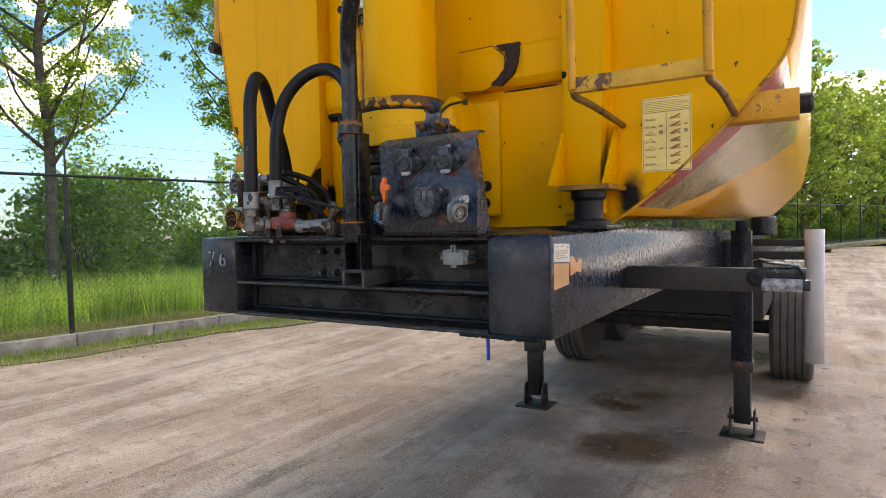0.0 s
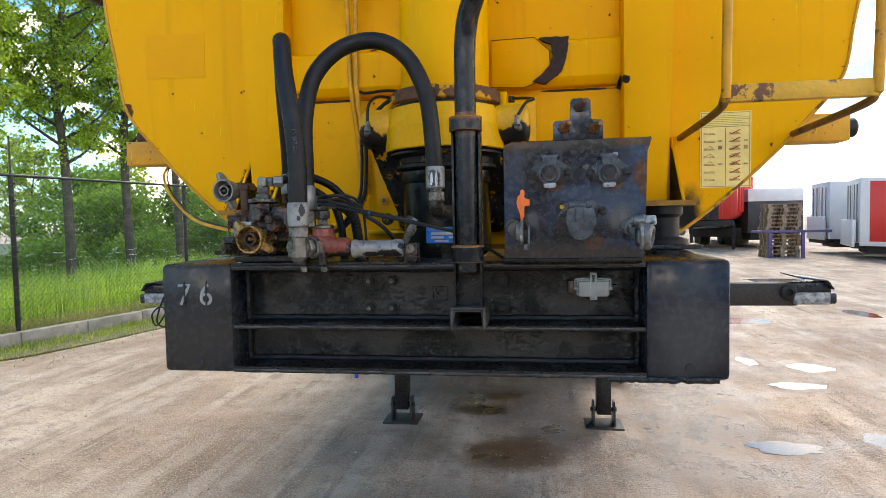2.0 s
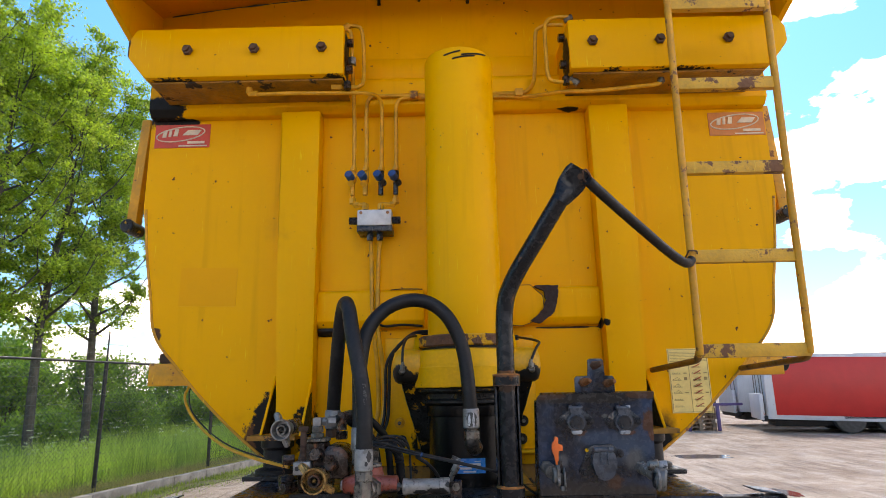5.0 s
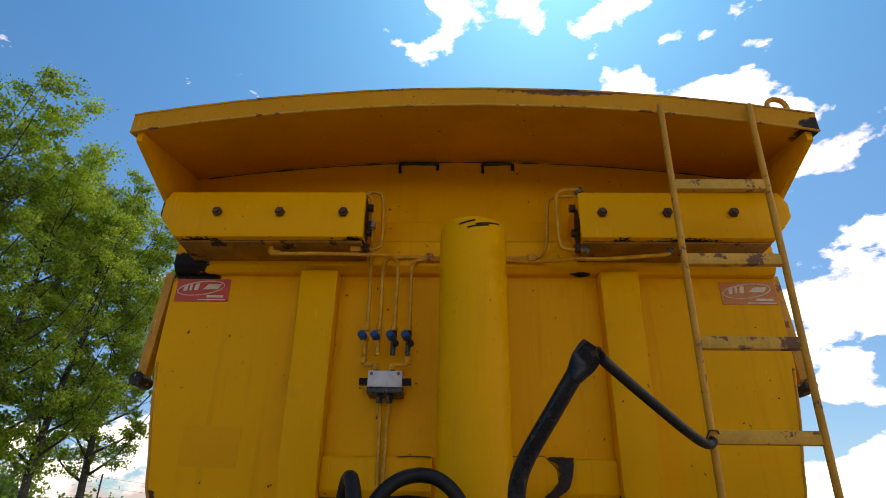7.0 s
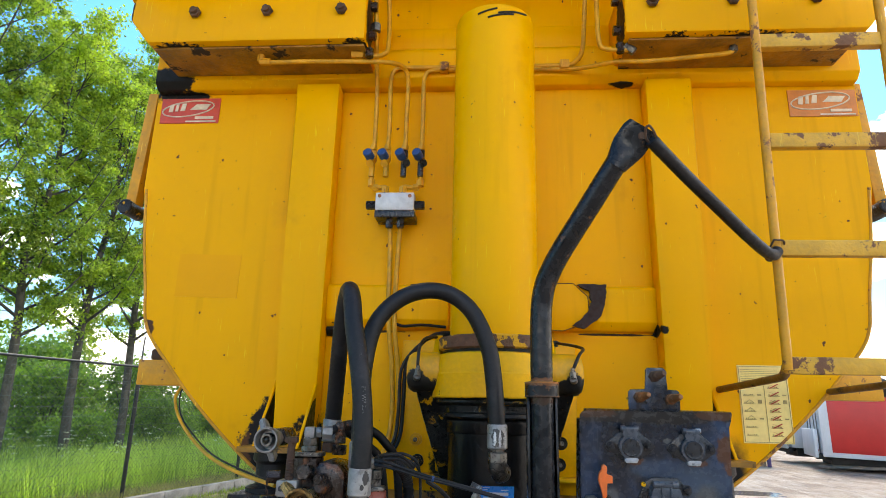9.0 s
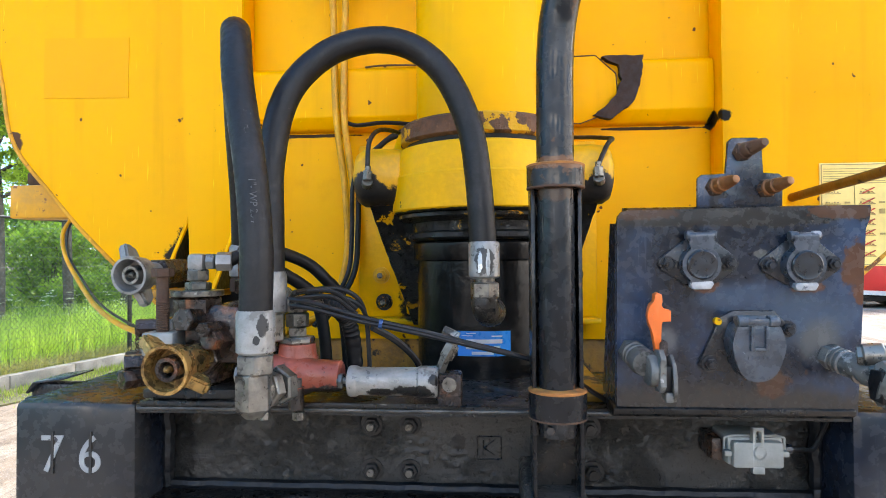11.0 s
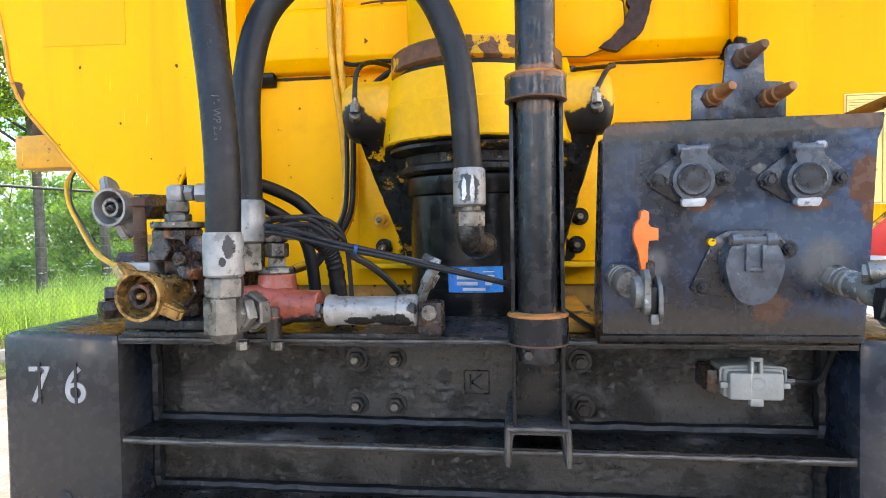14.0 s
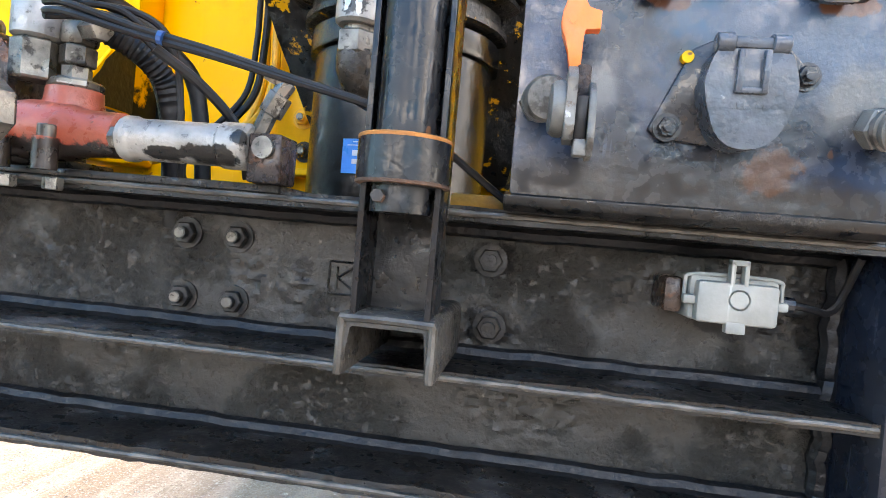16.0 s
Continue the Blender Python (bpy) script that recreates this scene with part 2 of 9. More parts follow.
M["chassis"] = mat("black_chassis_paint", (0.0095, 0.009, 0.0088), 0.36, spec=0.42, rrange=0.16, dark=0.5, scale=7, fine=70, bump=0.45, crust=0.5, patches=[((0.05, 0.045, 0.04), 12.0, 0.60, 0.66, 0.6, 2.0)], dust=0.25, dust_col=(0.10, 0.09, 0.085), rust=0.10, rust_scale=10, rust_col=(0.05, 0.03, 0.02))
M["weld"] = mat("glossy_black_weld", (0.010, 0.011, 0.013), 0.4, spec=0.25, dark=0.5, scale=20, bump=0.5)
M["blackbolt"] = mat("black_bolt", (0.014, 0.013, 0.012), 0.45, spec=0.4, dark=0.5, scale=25, bump=0.4, patches=[((0.08, 0.075, 0.07), 40.0, 0.62, 0.68, 0.6, 3.0)])
M["web"] = mat("dirty_black_web", (0.041, 0.038, 0.034), 0.44, spec=0.28, dark=0.85, scale=6, fine=110, bump=0.75, rrange=0.2, crust=1.0, patches=[
    ((0.014, 0.0125, 0.011), 8.0, 0.585, 0.68, 0.4, 1.0), ((0.010, 0.009, 0.008), 95.0, 0.62, 0.67, 0.75, 4.0), ((0.020, 0.018, 0.016), 30.0, 0.60, 0.66, 0.6, 7.0)],
    spots=[((0.176, 0.118, 1.497), (0.024, 0.05, 0.018), BLK, 60.0), ((0.180, 0.118, 1.430), (0.026, 0.05, 0.022), BLK, 60.0), ((0.415, 0.118, 1.462), (0.045, 0.05, 0.022), BLK, 60.0),
           ((0.49, 0.1, 1.50), (0.03, 0.08, 0.08), BLK), ((-0.47, 0.1, 1.45), (0.035, 0.08, 0.10), BLK), ((-0.02, 0.118, 1.47), (0.012, 0.05, 0.014), BLK, 80.0)])
M["blue_black"] = mat("faded_blue_black_sheen_paint", (0.008, 0.012, 0.021), 0.24, spec=0.28, dark=0.45, scale=5, fine=60, bump=0.015, streak=True, rust=0.17, rust_scale=8, rust_col=(0.03, 0.02, 0.015), dust=0.15, dust_col=(0.075, 0.073, 0.07), scuff=0.5,
                      # blue patches and soft grey spots paint in sky sheen; the rest is wear
                      patches=[((0.040, 0.041, 0.043), 9.0, 0.58, 0.66, 0.5, 5.0), ((0.018, 0.033, 0.062), 3.0, 0.48, 0.68, 0.6, 8.0), ((0.005, 0.005, 0.006), 12.0, 0.60, 0.63, 0.8, 11.0), ((0.07, 0.05, 0.035), 30.0, 0.68, 0.70, 0.7, 15.0), ((0.14, 0.14, 0.135), 45.0, 0.70, 0.715, 0.7, 18.0)],
                      spots=[((-0.575, 0.03, 1.40), (0.16, 0.06, 0.2), (0.034, 0.033, 0.032), 9.0, 0.5), ((0.60, 0.03, 1.38), (0.10, 0.06, 0.12), (0.050, 0.051, 0.053), 9.0, 0.5)])
M["panel"] = mat("panel_blue_grey_sheen_paint", (0.009, 0.015, 0.027), 0.24, dark=0.42, spec=0.5, rrange=0.12, streak=True, scale=6, fine=80, bump=0.10, crust=0.30, rust=0.03, rust_scale=13, rust_col=(0.05, 0.026, 0.016), scuff=0.5,
                 # blue patches and the first two spots paint in the sky's sheen
                 patches=[((0.025, 0.052, 0.102), 7.0, 0.44, 0.66, 0.9, 2.0), ((0.085, 0.13, 0.19), 22.0, 0.60, 0.73, 0.6, 5.0), ((0.006, 0.006, 0.007), 16.0, 0.60, 0.64, 0.8, 7.0), ((0.20, 0.22, 0.24), 60.0, 0.70, 0.72, 0.7, 4.0)], spots=[
    ((0.425, -0.02, 1.675), (0.075, 0.1, 0.04), (0.036, 0.062, 0.098), 16.0, 0.5),
    ((0.33, -0.02, 1.70), (0.05, 0.1, 0.02), (0.034, 0.058, 0.094), 18.0, 0.5),
    # then dark brown bands at foot and top, rust and pale scuffs
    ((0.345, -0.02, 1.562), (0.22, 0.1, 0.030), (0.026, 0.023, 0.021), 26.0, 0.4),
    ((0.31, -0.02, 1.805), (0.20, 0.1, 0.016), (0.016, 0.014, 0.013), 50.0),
    ((0.225, -0.02, 1.809), (0.045, 0.1, 0.010), (0.060, 0.028, 0.016), 80.0),
    ((0.475, -0.02, 1.808), (0.040, 0.1, 0.010), (0.075, 0.033, 0.018), 80.0),
    ((0.490, -0.01, 1.738), (0.020, 0.1, 0.034), (0.085, 0.034, 0.018), 70.0),
    ((0.496, -0.01, 1.705), (0.011, 0.1, 0.018), (0.10, 0.04, 0.022), 70.0),
    ((0.388, -0.02, 1.587), (0.022, 0.1, 0.018), (0.062, 0.028, 0.016), 90.0),
    ((0.445, -0.02, 1.645), (0.028, 0.1, 0.030), (0.10, 0.10, 0.097), 40.0, 0.4),
    ((0.300, -0.02, 1.715), (0.018, 0.1, 0.010), (0.095, 0.04, 0.024), 60.0),
    ((0.430, -0.02, 1.713), (0.022, 0.1, 0.009), (0.095, 0.04, 0.024), 60.0),
    ((0.372, -0.02, 1.755), (0.008, 0.1, 0.006), (0.10, 0.10, 0.09), 90.0),
    ((0.255, -0.02, 1.645), (0.016, 0.1, 0.018), (0.09, 0.095, 0.10), 40.0, 0.4),
])
M["rubber"] = mat("black_rubber", (0.007, 0.007, 0.008), 0.5, spec=0.34, patches=[((0.034, 0.034, 0.036), 10.0, 0.52, 0.70, 0.5, 3.0), ((0.10, 0.095, 0.09), 60.0, 0.68, 0.72, 0.6, 8.0)], dark=0.7, scale=15, fine=120, bump=0.12, dust=0.3, dust_col=(0.10, 0.10, 0.10))
M["plastic"] = mat("black_plastic", (0.014, 0.017, 0.022), 0.3, dark=0.6, scale=25, dust=0.25, dust_col=(0.16, 0.17, 0.18))
M["cap"] = mat("grey_socket_cover", (0.058, 0.070, 0.086), 0.3, dark=0.5, scale=30, dust=0.4, dust_col=(0.22, 0.22, 0.22), scuff=0.6, patches=[((0.075, 0.09, 0.11), 26.0, 0.48, 0.68, 0.7, 2.0), ((0.30, 0.31, 0.32), 46.0, 0.68, 0.71, 0.8, 5.0)])
M["caprim"] = mat("worn_cover_rim", (0.05, 0.058, 0.07), 0.4, dark=0.5, scale=40, bump=0.3, patches=[((0.30, 0.31, 0.33), 34.0, 0.56, 0.62, 0.9, 2.0)])
M["chip"] = mat("pale_worn_plastic", (0.40, 0.40, 0.40), 0.55, dark=0.3, scale=45, bump=0.3, rust=0.3, rust_scale=40, rust_col=(0.04, 0.036, 0.03))
M["pole"] = mat("black_steel_pole", (0.011, 0.0125, 0.015), 0.26, dark=0.5, spec=0.30, scale=9, fine=50, bump=0.16, rust=0.16, rust_scale=12, streak=True, scuff=0.6, patches=[((0.05, 0.053, 0.057), 14.0, 0.60, 0.68, 0.5, 3.0), ((0.10, 0.045, 0.02), 26.0, 0.64, 0.67, 0.8, 8.0), ((0.16, 0.15, 0.14), 60.0, 0.72, 0.74, 0.7, 12.0)], spots=[((0.112, -0.04, 1.868), (0.06, 0.06, 0.010), (0.14, 0.055, 0.02), 70.0), ((0.112, -0.04, 1.832), (0.03, 0.06, 0.012), (0.05, 0.026, 0.015), 80.0)])
M["ruststeel"] = mat("rusty_steel", (0.11, 0.055, 0.03), 0.8, dark=0.45, scale=18, bump=0.5, rust=0.4, rust_scale=12, rust_col=(0.045, 0.02, 0.012))
M["rustring"] = mat("rusty_flange", (0.17, 0.075, 0.035), 0.75, dark=0.45, scale=30, bump=0.6, crust=0.4, patches=[((0.05, 0.025, 0.016), 26.0, 0.56, 0.66, 0.7, 3.0), ((0.30, 0.15, 0.08), 60.0, 0.60, 0.70, 0.6, 6.0), ((0.72, 0.35, 0.004), 13.0, 0.575, 0.59, 1.0, 9.0)])
M["zinc"] = mat("zinc_fitting", (0.24, 0.22, 0.19), 0.36, 0.65, dark=0.3, scale=34, bump=0.35, crust=0.25, rust=0.33, rust_scale=24, rust_col=(0.055, 0.036, 0.024), patches=[((0.018, 0.014, 0.011), 38.0, 0.58, 0.64, 0.85, 4.0), ((0.46, 0.44, 0.40), 60.0, 0.66, 0.70, 0.6, 9.0)])
M["alu"] = mat("aluminium_casting", (0.29, 0.28, 0.265), 0.42, 0.4, dark=0.5, scale=28, bump=0.3, patches=[((0.06, 0.05, 0.04), 44.0, 0.60, 0.66, 0.75, 6.0)], rust=0.2, rust_scale=30, rust_col=(0.12, 0.09, 0.06))
M["silver"] = mat("silver_paint", (0.30, 0.29, 0.27), 0.38, 0.3, dark=0.55, scale=22, bump=0.3, crust=0.2, patches=[((0.10, 0.085, 0.07), 40.0, 0.56, 0.66, 0.7, 4.0)], rust=0.27, rust_scale=22, rust_col=(0.07, 0.055, 0.045), spots=[
    ((-0.243, -0.104, 1.672), (0.0055, 0.02, 0.013), (0.02, 0.019, 0.018), 130.0), ((-0.249, -0.104, 1.655), (0.004, 0.02, 0.006), (0.025, 0.024, 0.022), 150.0),
    ((0.021, 0.080, 1.748), (0.015, 0.03, 0.022), (0.05, 0.046, 0.042), 110.0), ((0.0145, 0.080, 1.746), (0.0035, 0.02, 0.016), (0.50, 0.50, 0.48), 150.0), ((0.0265, 0.080, 1.744), (0.0035, 0.02, 0.018), (0.50, 0.50, 0.48), 150.0),
    ((-0.075, 0.01, 1.571), (0.03, 0.02, 0.010), BLK, 80.0), ((-0.12, 0.01, 1.569), (0.02, 0.02, 0.007), BLK, 80.0), ((-0.048, 0.008, 1.586), (0.008, 0.01, 0.008), BLK, 80.0)])
M["dullalu"] = mat("dull_weathered_aluminium", (0.17, 0.165, 0.15), 0.5, 0.25, dark=0.45, scale=30, bump=0.4, crust=0.3, patches=[((0.03, 0.026, 0.022), 40.0, 0.56, 0.62, 0.85, 6.0), ((0.42, 0.41, 0.39), 36.0, 0.64, 0.68, 0.8, 2.0)], rust=0.24, rust_scale=30, rust_col=(0.07, 0.05, 0.035))
M["tapplate"] = mat("bare_aluminium_plate", (0.62, 0.62, 0.61), 0.5, 0.1, dark=0.8, scale=25, rust=0.1, rust_scale=40)
M["rung"] = mat("rusty_worn_rung", (0.68, 0.36, 0.03), 0.6, dark=0.75, scale=9, fine=80, bump=0.3, rust=0.50, rust_scale=12, rust_col=(0.11, 0.05, 0.024), scuff=0.15)
M["hood"] = mat("weathered_yellow_hood", (0.72, 0.315, 0.0), 0.45, dark=0.85, scale=2.2, fine=55, bump=0.05, grain=0.06, streak=True, rust=0.20, rust_scale=10, spec=0.2, scuff=0.3, rust_col=(0.13, 0.055, 0.02),
                spots=[((0.42, 0.11, 3.50), (0.30, 0.05, 0.03), (0.16, 0.07, 0.03)), ((1.27, 0.12, 3.31), (0.06, 0.10, 0.05), (0.03, 0.02, 0.015)), ((-1.15, 0.60, 3.448), (0.07, 0.04, 0.016), BLK)],
                patches=[((0.52, 0.22, 0.005), 4.0, 0.48, 0.75, 0.5, 3.0), ((0.30, 0.13, 0.015), 90.0, 0.60, 0.70, 0.35, 5.0)])
M["brass"] = mat("oily_brass", (0.46, 0.27, 0.085), 0.3, 0.55, dark=0.4, scale=25, bump=0.3, rust=0.34, rust_scale=20, rust_col=(0.02, 0.013, 0.008), patches=[((0.08, 0.04, 0.015), 30.0, 0.54, 0.64, 0.8, 3.0)])
M["oily"] = mat("oily_cast_iron", (0.050, 0.029, 0.020), 0.26, 0.15, dark=0.22, scale=22, bump=0.6, crust=0.6, rust=0.34, rust_col=(0.008, 0.007, 0.0065), patches=[((0.17, 0.062, 0.024), 20.0, 0.57, 0.63, 0.85, 3.0), ((0.22, 0.19, 0.15), 46.0, 0.66, 0.69, 0.7, 6.0)])
M["redvalve"] = mat("red_valve_paint", (0.36, 0.075, 0.042), 0.36, dark=0.62, scale=22, bump=0.35, crust=0.3, rust=0.29, rust_scale=22, rust_col=(0.045, 0.018, 0.012), patches=[((0.02, 0.013, 0.010), 26.0, 0.62, 0.66, 0.9, 5.0), ((0.40, 0.16, 0.11), 34.0, 0.64, 0.70, 0.5, 8.0)], spots=[((-0.235, 0.02, 1.552), (0.12, 0.06, 0.024), (0.016, 0.011, 0.009), 60.0)])
M["greasy_elbow"] = mat("oily_elbow", (0.06, 0.052, 0.044), 0.32, 0.35, dark=0.3, scale=22, bump=0.4, crust=0.4, patches=[((0.008, 0.007, 0.006), 18.0, 0.50, 0.62, 0.9, 4.0), ((0.22, 0.20, 0.17), 40.0, 0.64, 0.70, 0.7, 9.0)])
M["print"] = mat("grey_print", (0.16, 0.16, 0.16), 0.6, dark=0.5, scale=60)
M["stay"] = mat("dark_rusty_stay", (0.22, 0.10, 0.012), 0.6, dark=0.5, scale=14, bump=0.4, rust=0.44, rust_scale=12, rust_col=(0.03, 0.018, 0.012))
M["whitechip"] = mat("white_scraped_plastic", (0.46, 0.47, 0.48), 0.5, dark=0.5, scale=50, rust=0.50, rust_scale=70, rust_col=(0.06, 0.065, 0.07))
M["nipple"] = mat("orange_brass_nipple", (0.30, 0.115, 0.035), 0.45, 0.3, dark=0.5, scale=40, bump=0.3, rust=0.25, rust_scale=35, rust_col=(0.10, 0.035, 0.02))
M["orange"] = mat("orange_plastic", (0.85, 0.16, 0.025), 0.4, dark=0.85, scale=30)
M["bluecap"] = mat("blue_plastic", (0.008, 0.065, 0.22), 0.4, dark=0.7, scale=30)
M["blueplate"] = mat("blue_type_plate", (0.006, 0.22, 0.62), 0.35, dark=0.85, scale=30)
M["greybox"] = mat("pale_grey_plastic", (0.24, 0.25, 0.235), 0.55, dark=0.75, scuff=0.4, scale=25, rust=0.18, rust_scale=20, rust_col=(0.12, 0.11, 0.10))
M["stencil"] = mat("stencil_white", (0.32, 0.32, 0.315), 0.6, dark=0.8, scale=40, rust=0.33, rust_scale=26, rust_col=(0.02, 0.022, 0.026))
M["sticker"] = mat("cream_sticker", (0.86, 0.66, 0.22), 0.5, dark=0.93, scale=10, bump=0.02)
M["ink"] = mat("sticker_ink", (0.42, 0.30, 0.10), 0.6, scale=60)
M["redink"] = mat("red_ink", (0.52, 0.05, 0.02), 0.6, scale=60)
M["redplate"] = mat("red_maker_plate", (0.60, 0.055, 0.02), 0.45, dark=0.85, scale=20)
M["fadedplate"] = mat("faded_red_maker_plate", (0.62, 0.20, 0.03), 0.5, dark=0.85, scale=20)
M["plateink"] = mat("plate_white", (0.72, 0.60, 0.42), 0.5, scale=30)
M["label"] = mat("paper_label", (0.62, 0.62, 0.60), 0.55, dark=0.8, scale=20)
M["orangelabel"] = mat("orange_label", (0.60, 0.30, 0.14), 0.55, dark=0.8, scale=20)
M["arm"] = mat("rusty_black_arm", (0.028, 0.023, 0.019), 0.6, dark=0.5, scale=12, bump=0.4, rust=0.36, rust_scale=10, rust_col=(0.085, 0.042, 0.024))
M["tyre"] = mat("tyre_rubber", (0.085, 0.078, 0.068), 0.8, dark=0.6, scale=10, dust=0.2)
M["mudguard"] = mat("pale_grey_mudguard", (0.50, 0.50, 0.50), 0.5, dark=0.85, scale=5, streak=True)
M["rim_rust"] = mat("orange_rusty_rim", (0.42, 0.15, 0.03), 0.8, dark=0.4, scale=30, bump=0.4, rust=0.25, rust_scale=25, rust_col=(0.06, 0.03, 0.02))
M["tyredust"] = mat("dusty_axle", (0.05, 0.045, 0.04), 0.8, dark=0.5, scale=10, dust=0.5)
M["edge"] = mat("bare_worn_edge", (0.10, 0.092, 0.08), 0.42, 0.3, dark=0.3, scale=30, bump=0.5, rust=0.34, rust_scale=14, rust_col=(0.02, 0.016, 0.013))
M["post"] = mat("black_green_fence_coating", (0.008, 0.011, 0.010), 0.4, dark=0.8, scale=20)
M["wire"] = mat("green_coated_wire", (0.07, 0.095, 0.085), 0.5, dark=0.8, scale=20)
M["concrete"] = mat("kerb_concrete", (0.36, 0.32, 0.265), 0.85, dark=0.55, patches=[((0.12, 0.11, 0.07), 5.0, 0.55, 0.70, 0.7, 3.0)], scale=4, fine=60, bump=0.4, dust=0.3, dust_col=(0.30, 0.29, 0.2))
M["red"] = mat("red_trailer_paint", (0.58, 0.022, 0.018), 0.4, dark=0.9, scale=2, bump=0.03)
M["truckwhite"] = mat("white_trailer_paint", (0.62, 0.64, 0.66), 0.45, dark=0.9, scale=2, bump=0.03, streak=True, rust_col=(0.3, 0.28, 0.25))
M["dark"] = mat("dark_underframe", (0.02, 0.02, 0.022), 0.7, dark=0.6, scale=6)
M["glass"] = mat("cab_glass", (0.012, 0.016, 0.02), 0.08, dark=0.9, bump=0.0, rrange=0.03)
M["cabyellow"] = mat("cab_yellow_paint", (0.75, 0.45, 0.02), 0.35, dark=0.95, scale=2)
M["tarp"] = mat("dark_tarpaulin", (0.045, 0.045, 0.05), 0.6, dark=0.7, scale=3)
M["green"] = mat("green_machine_paint", (0.03, 0.14, 0.05), 0.5, dark=0.7, scale=2)
M["hull"] = mat("glossy_yellow_hull", (0.80, 0.37, 0.0), 0.2, dark=0.9, scale=2.0, bump=0.02, spec=0.5, streak=True, scuff=0.4)
M["wood"] = mat("pallet_wood", (0.33, 0.23, 0.15), 0.8, dark=0.6, scale=12, fine=50, bump=0.3)
M["purple"] = mat("purple_steel", (0.10, 0.07, 0.20), 0.5, dark=0.8)
M["amber"] = mat("amber_lens", (0.85, 0.28, 0.01), 0.3)
M["bark"] = mat("poplar_bark", (0.10, 0.09, 0.072), 0.9, dark=0.5, scale=7, fine=40, bump=0.9)
M["bluehose"] = mat("blue_air_line", (0.01, 0.09, 0.55), 0.4, dark=0.8)
M["shed"] = mat("pale_shed_cladding", (0.55, 0.57, 0.58), 0.6, dark=0.9, scale=1)


def leafmat(name, a, b, trans=0.35):
    m = bpy.data.materials.new(name)
    m.use_nodes = True
    nd, ln = m.node_tree.nodes, m.node_tree.links
    bs = nd["Principled BSDF"]
    geo = nd.new("ShaderNodeNewGeometry")
    n = nd.new("ShaderNodeTexNoise")
    n.inputs["Scale"].default_value = 0.9
    ln.new(geo.outputs["Position"], n.inputs["Vector"])
    ad = nd.new("ShaderNodeMath")
    ad.operation = "MULTIPLY_ADD"
    ln.new(geo.outputs["Random Per Island"], ad.inputs[0])
    ad.inputs[1].default_value = 0.6
    ln.new(n.outputs["Fac"], ad.inputs[2])
    cr = nd.new("ShaderNodeMapRange")
    cr.inputs[1].default_value, cr.inputs[2].default_value = 0.35, 1.15
    ln.new(ad.outputs[0], cr.inputs[0])
    mx = nd.new("ShaderNodeMix")
    mx.data_type = "RGBA"
    ln.new(cr.outputs[0], mx.inputs[0])
    mx.inputs[6].default_value, mx.inputs[7].default_value = (*a, 1), (*b, 1)
    ln.new(mx.outputs[2], bs.inputs["Base Color"])
    bs.inputs["Roughness"].default_value = 0.5
    tr = nd.new("ShaderNodeBsdfTranslucent")
    mm = nd.new("ShaderNodeMix")
    mm.data_type, mm.blend_type = "RGBA", "MULTIPLY"
    mm.inputs[0].default_value = 1.0
    ln.new(mx.outputs[2], mm.inputs[6])
    mm.inputs[7].default_value = (1.9, 2.1, 0.9, 1)
    ln.new(mm.outputs[2], tr.inputs["Color"])
    ms = nd.new("ShaderNodeMixShader")
    ms.inputs[0].default_value = trans
    ln.new(bs.outputs[0], ms.inputs[1])
    ln.new(tr.outputs[0], ms.inputs[2])
    ln.new(ms.outputs[0], nd["Material Output"].inputs["Surface"])
    return m


M["leaf"] = leafmat("poplar_leaves", (0.055, 0.115, 0.016), (0.38, 0.47, 0.065), 0.48)
M["farleaf"] = leafmat("bright_poplar_leaves", (0.09, 0.14, 0.03), (0.32, 0.38, 0.09), 0.5)
M["vergegrass"] = leafmat("trodden_verge_grass", (0.08, 0.13, 0.025), (0.32, 0.37, 0.10), 0.35)
M["bush"] = leafmat("hedge_leaves", (0.045, 0.10, 0.022), (0.17, 0.27, 0.055), 0.45)
M["grass"] = leafmat("meadow_grass", (0.09, 0.17, 0.02), (0.52, 0.62, 0.17), 0.45)
M["drygrass"] = leafmat("dry_grass", (0.22, 0.22, 0.07), (0.40, 0.34, 0.15), 0.3)
M["flower"] = leafmat("white_umbels", (0.55, 0.58, 0.50), (0.75, 0.76, 0.70), 0.3)


# ---- mesh helpers ----
def thing(name, loc, label, category, group="", kind=""):
    ob = new(name)
    ob.location = loc
    ob.empty_display_size = 0.05
    return tagged(ob, label, category, group, kind)


def finish(bm, name, material, angle=35, smooth=True):
    bmesh.ops.recalc_face_normals(bm, faces=bm.faces)
    me = bpy.data.meshes.new(name)
    bm.to_mesh(me)
    bm.free()
    me.materials.append(material)
    if smooth:
        me.polygons.foreach_set("use_smooth", [True] * len(me.polygons))
        me.set_sharp_from_angle(angle=radians(angle))
    return me


def base_of(ob):
    """Where the origin of a thing or part stands in the world (nothing is turned)."""
    if ob.parent is None:
        return Vector(ob.location)
    return base_of(ob.parent) + ob.matrix_parent_inverse.translation + ob.location


def put_part(name, me, parent, label="", at=None):
    """A mesh object under a thing. The mesh is in world metres, or, with at, round its own origin."""
    ob = new(name, me)
    ob.parent = parent
    if at is None:
        ob.matrix_parent_inverse = Matrix.Translation(-base_of(parent))
    else:
        ob.location = Vector(at) - base_of(parent)
    return tagged(ob, label)


def part(name, bm, material, parent, label="", angle=35):
    return put_part(name, finish(bm, name, material, angle), parent, label)


def solid(name, bm, material, label, category, group="", kind="", angle=35):
    return tagged(new(name, finish(bm, name, material, angle)), label, category, group, kind)


def bb():
    return bmesh.new()


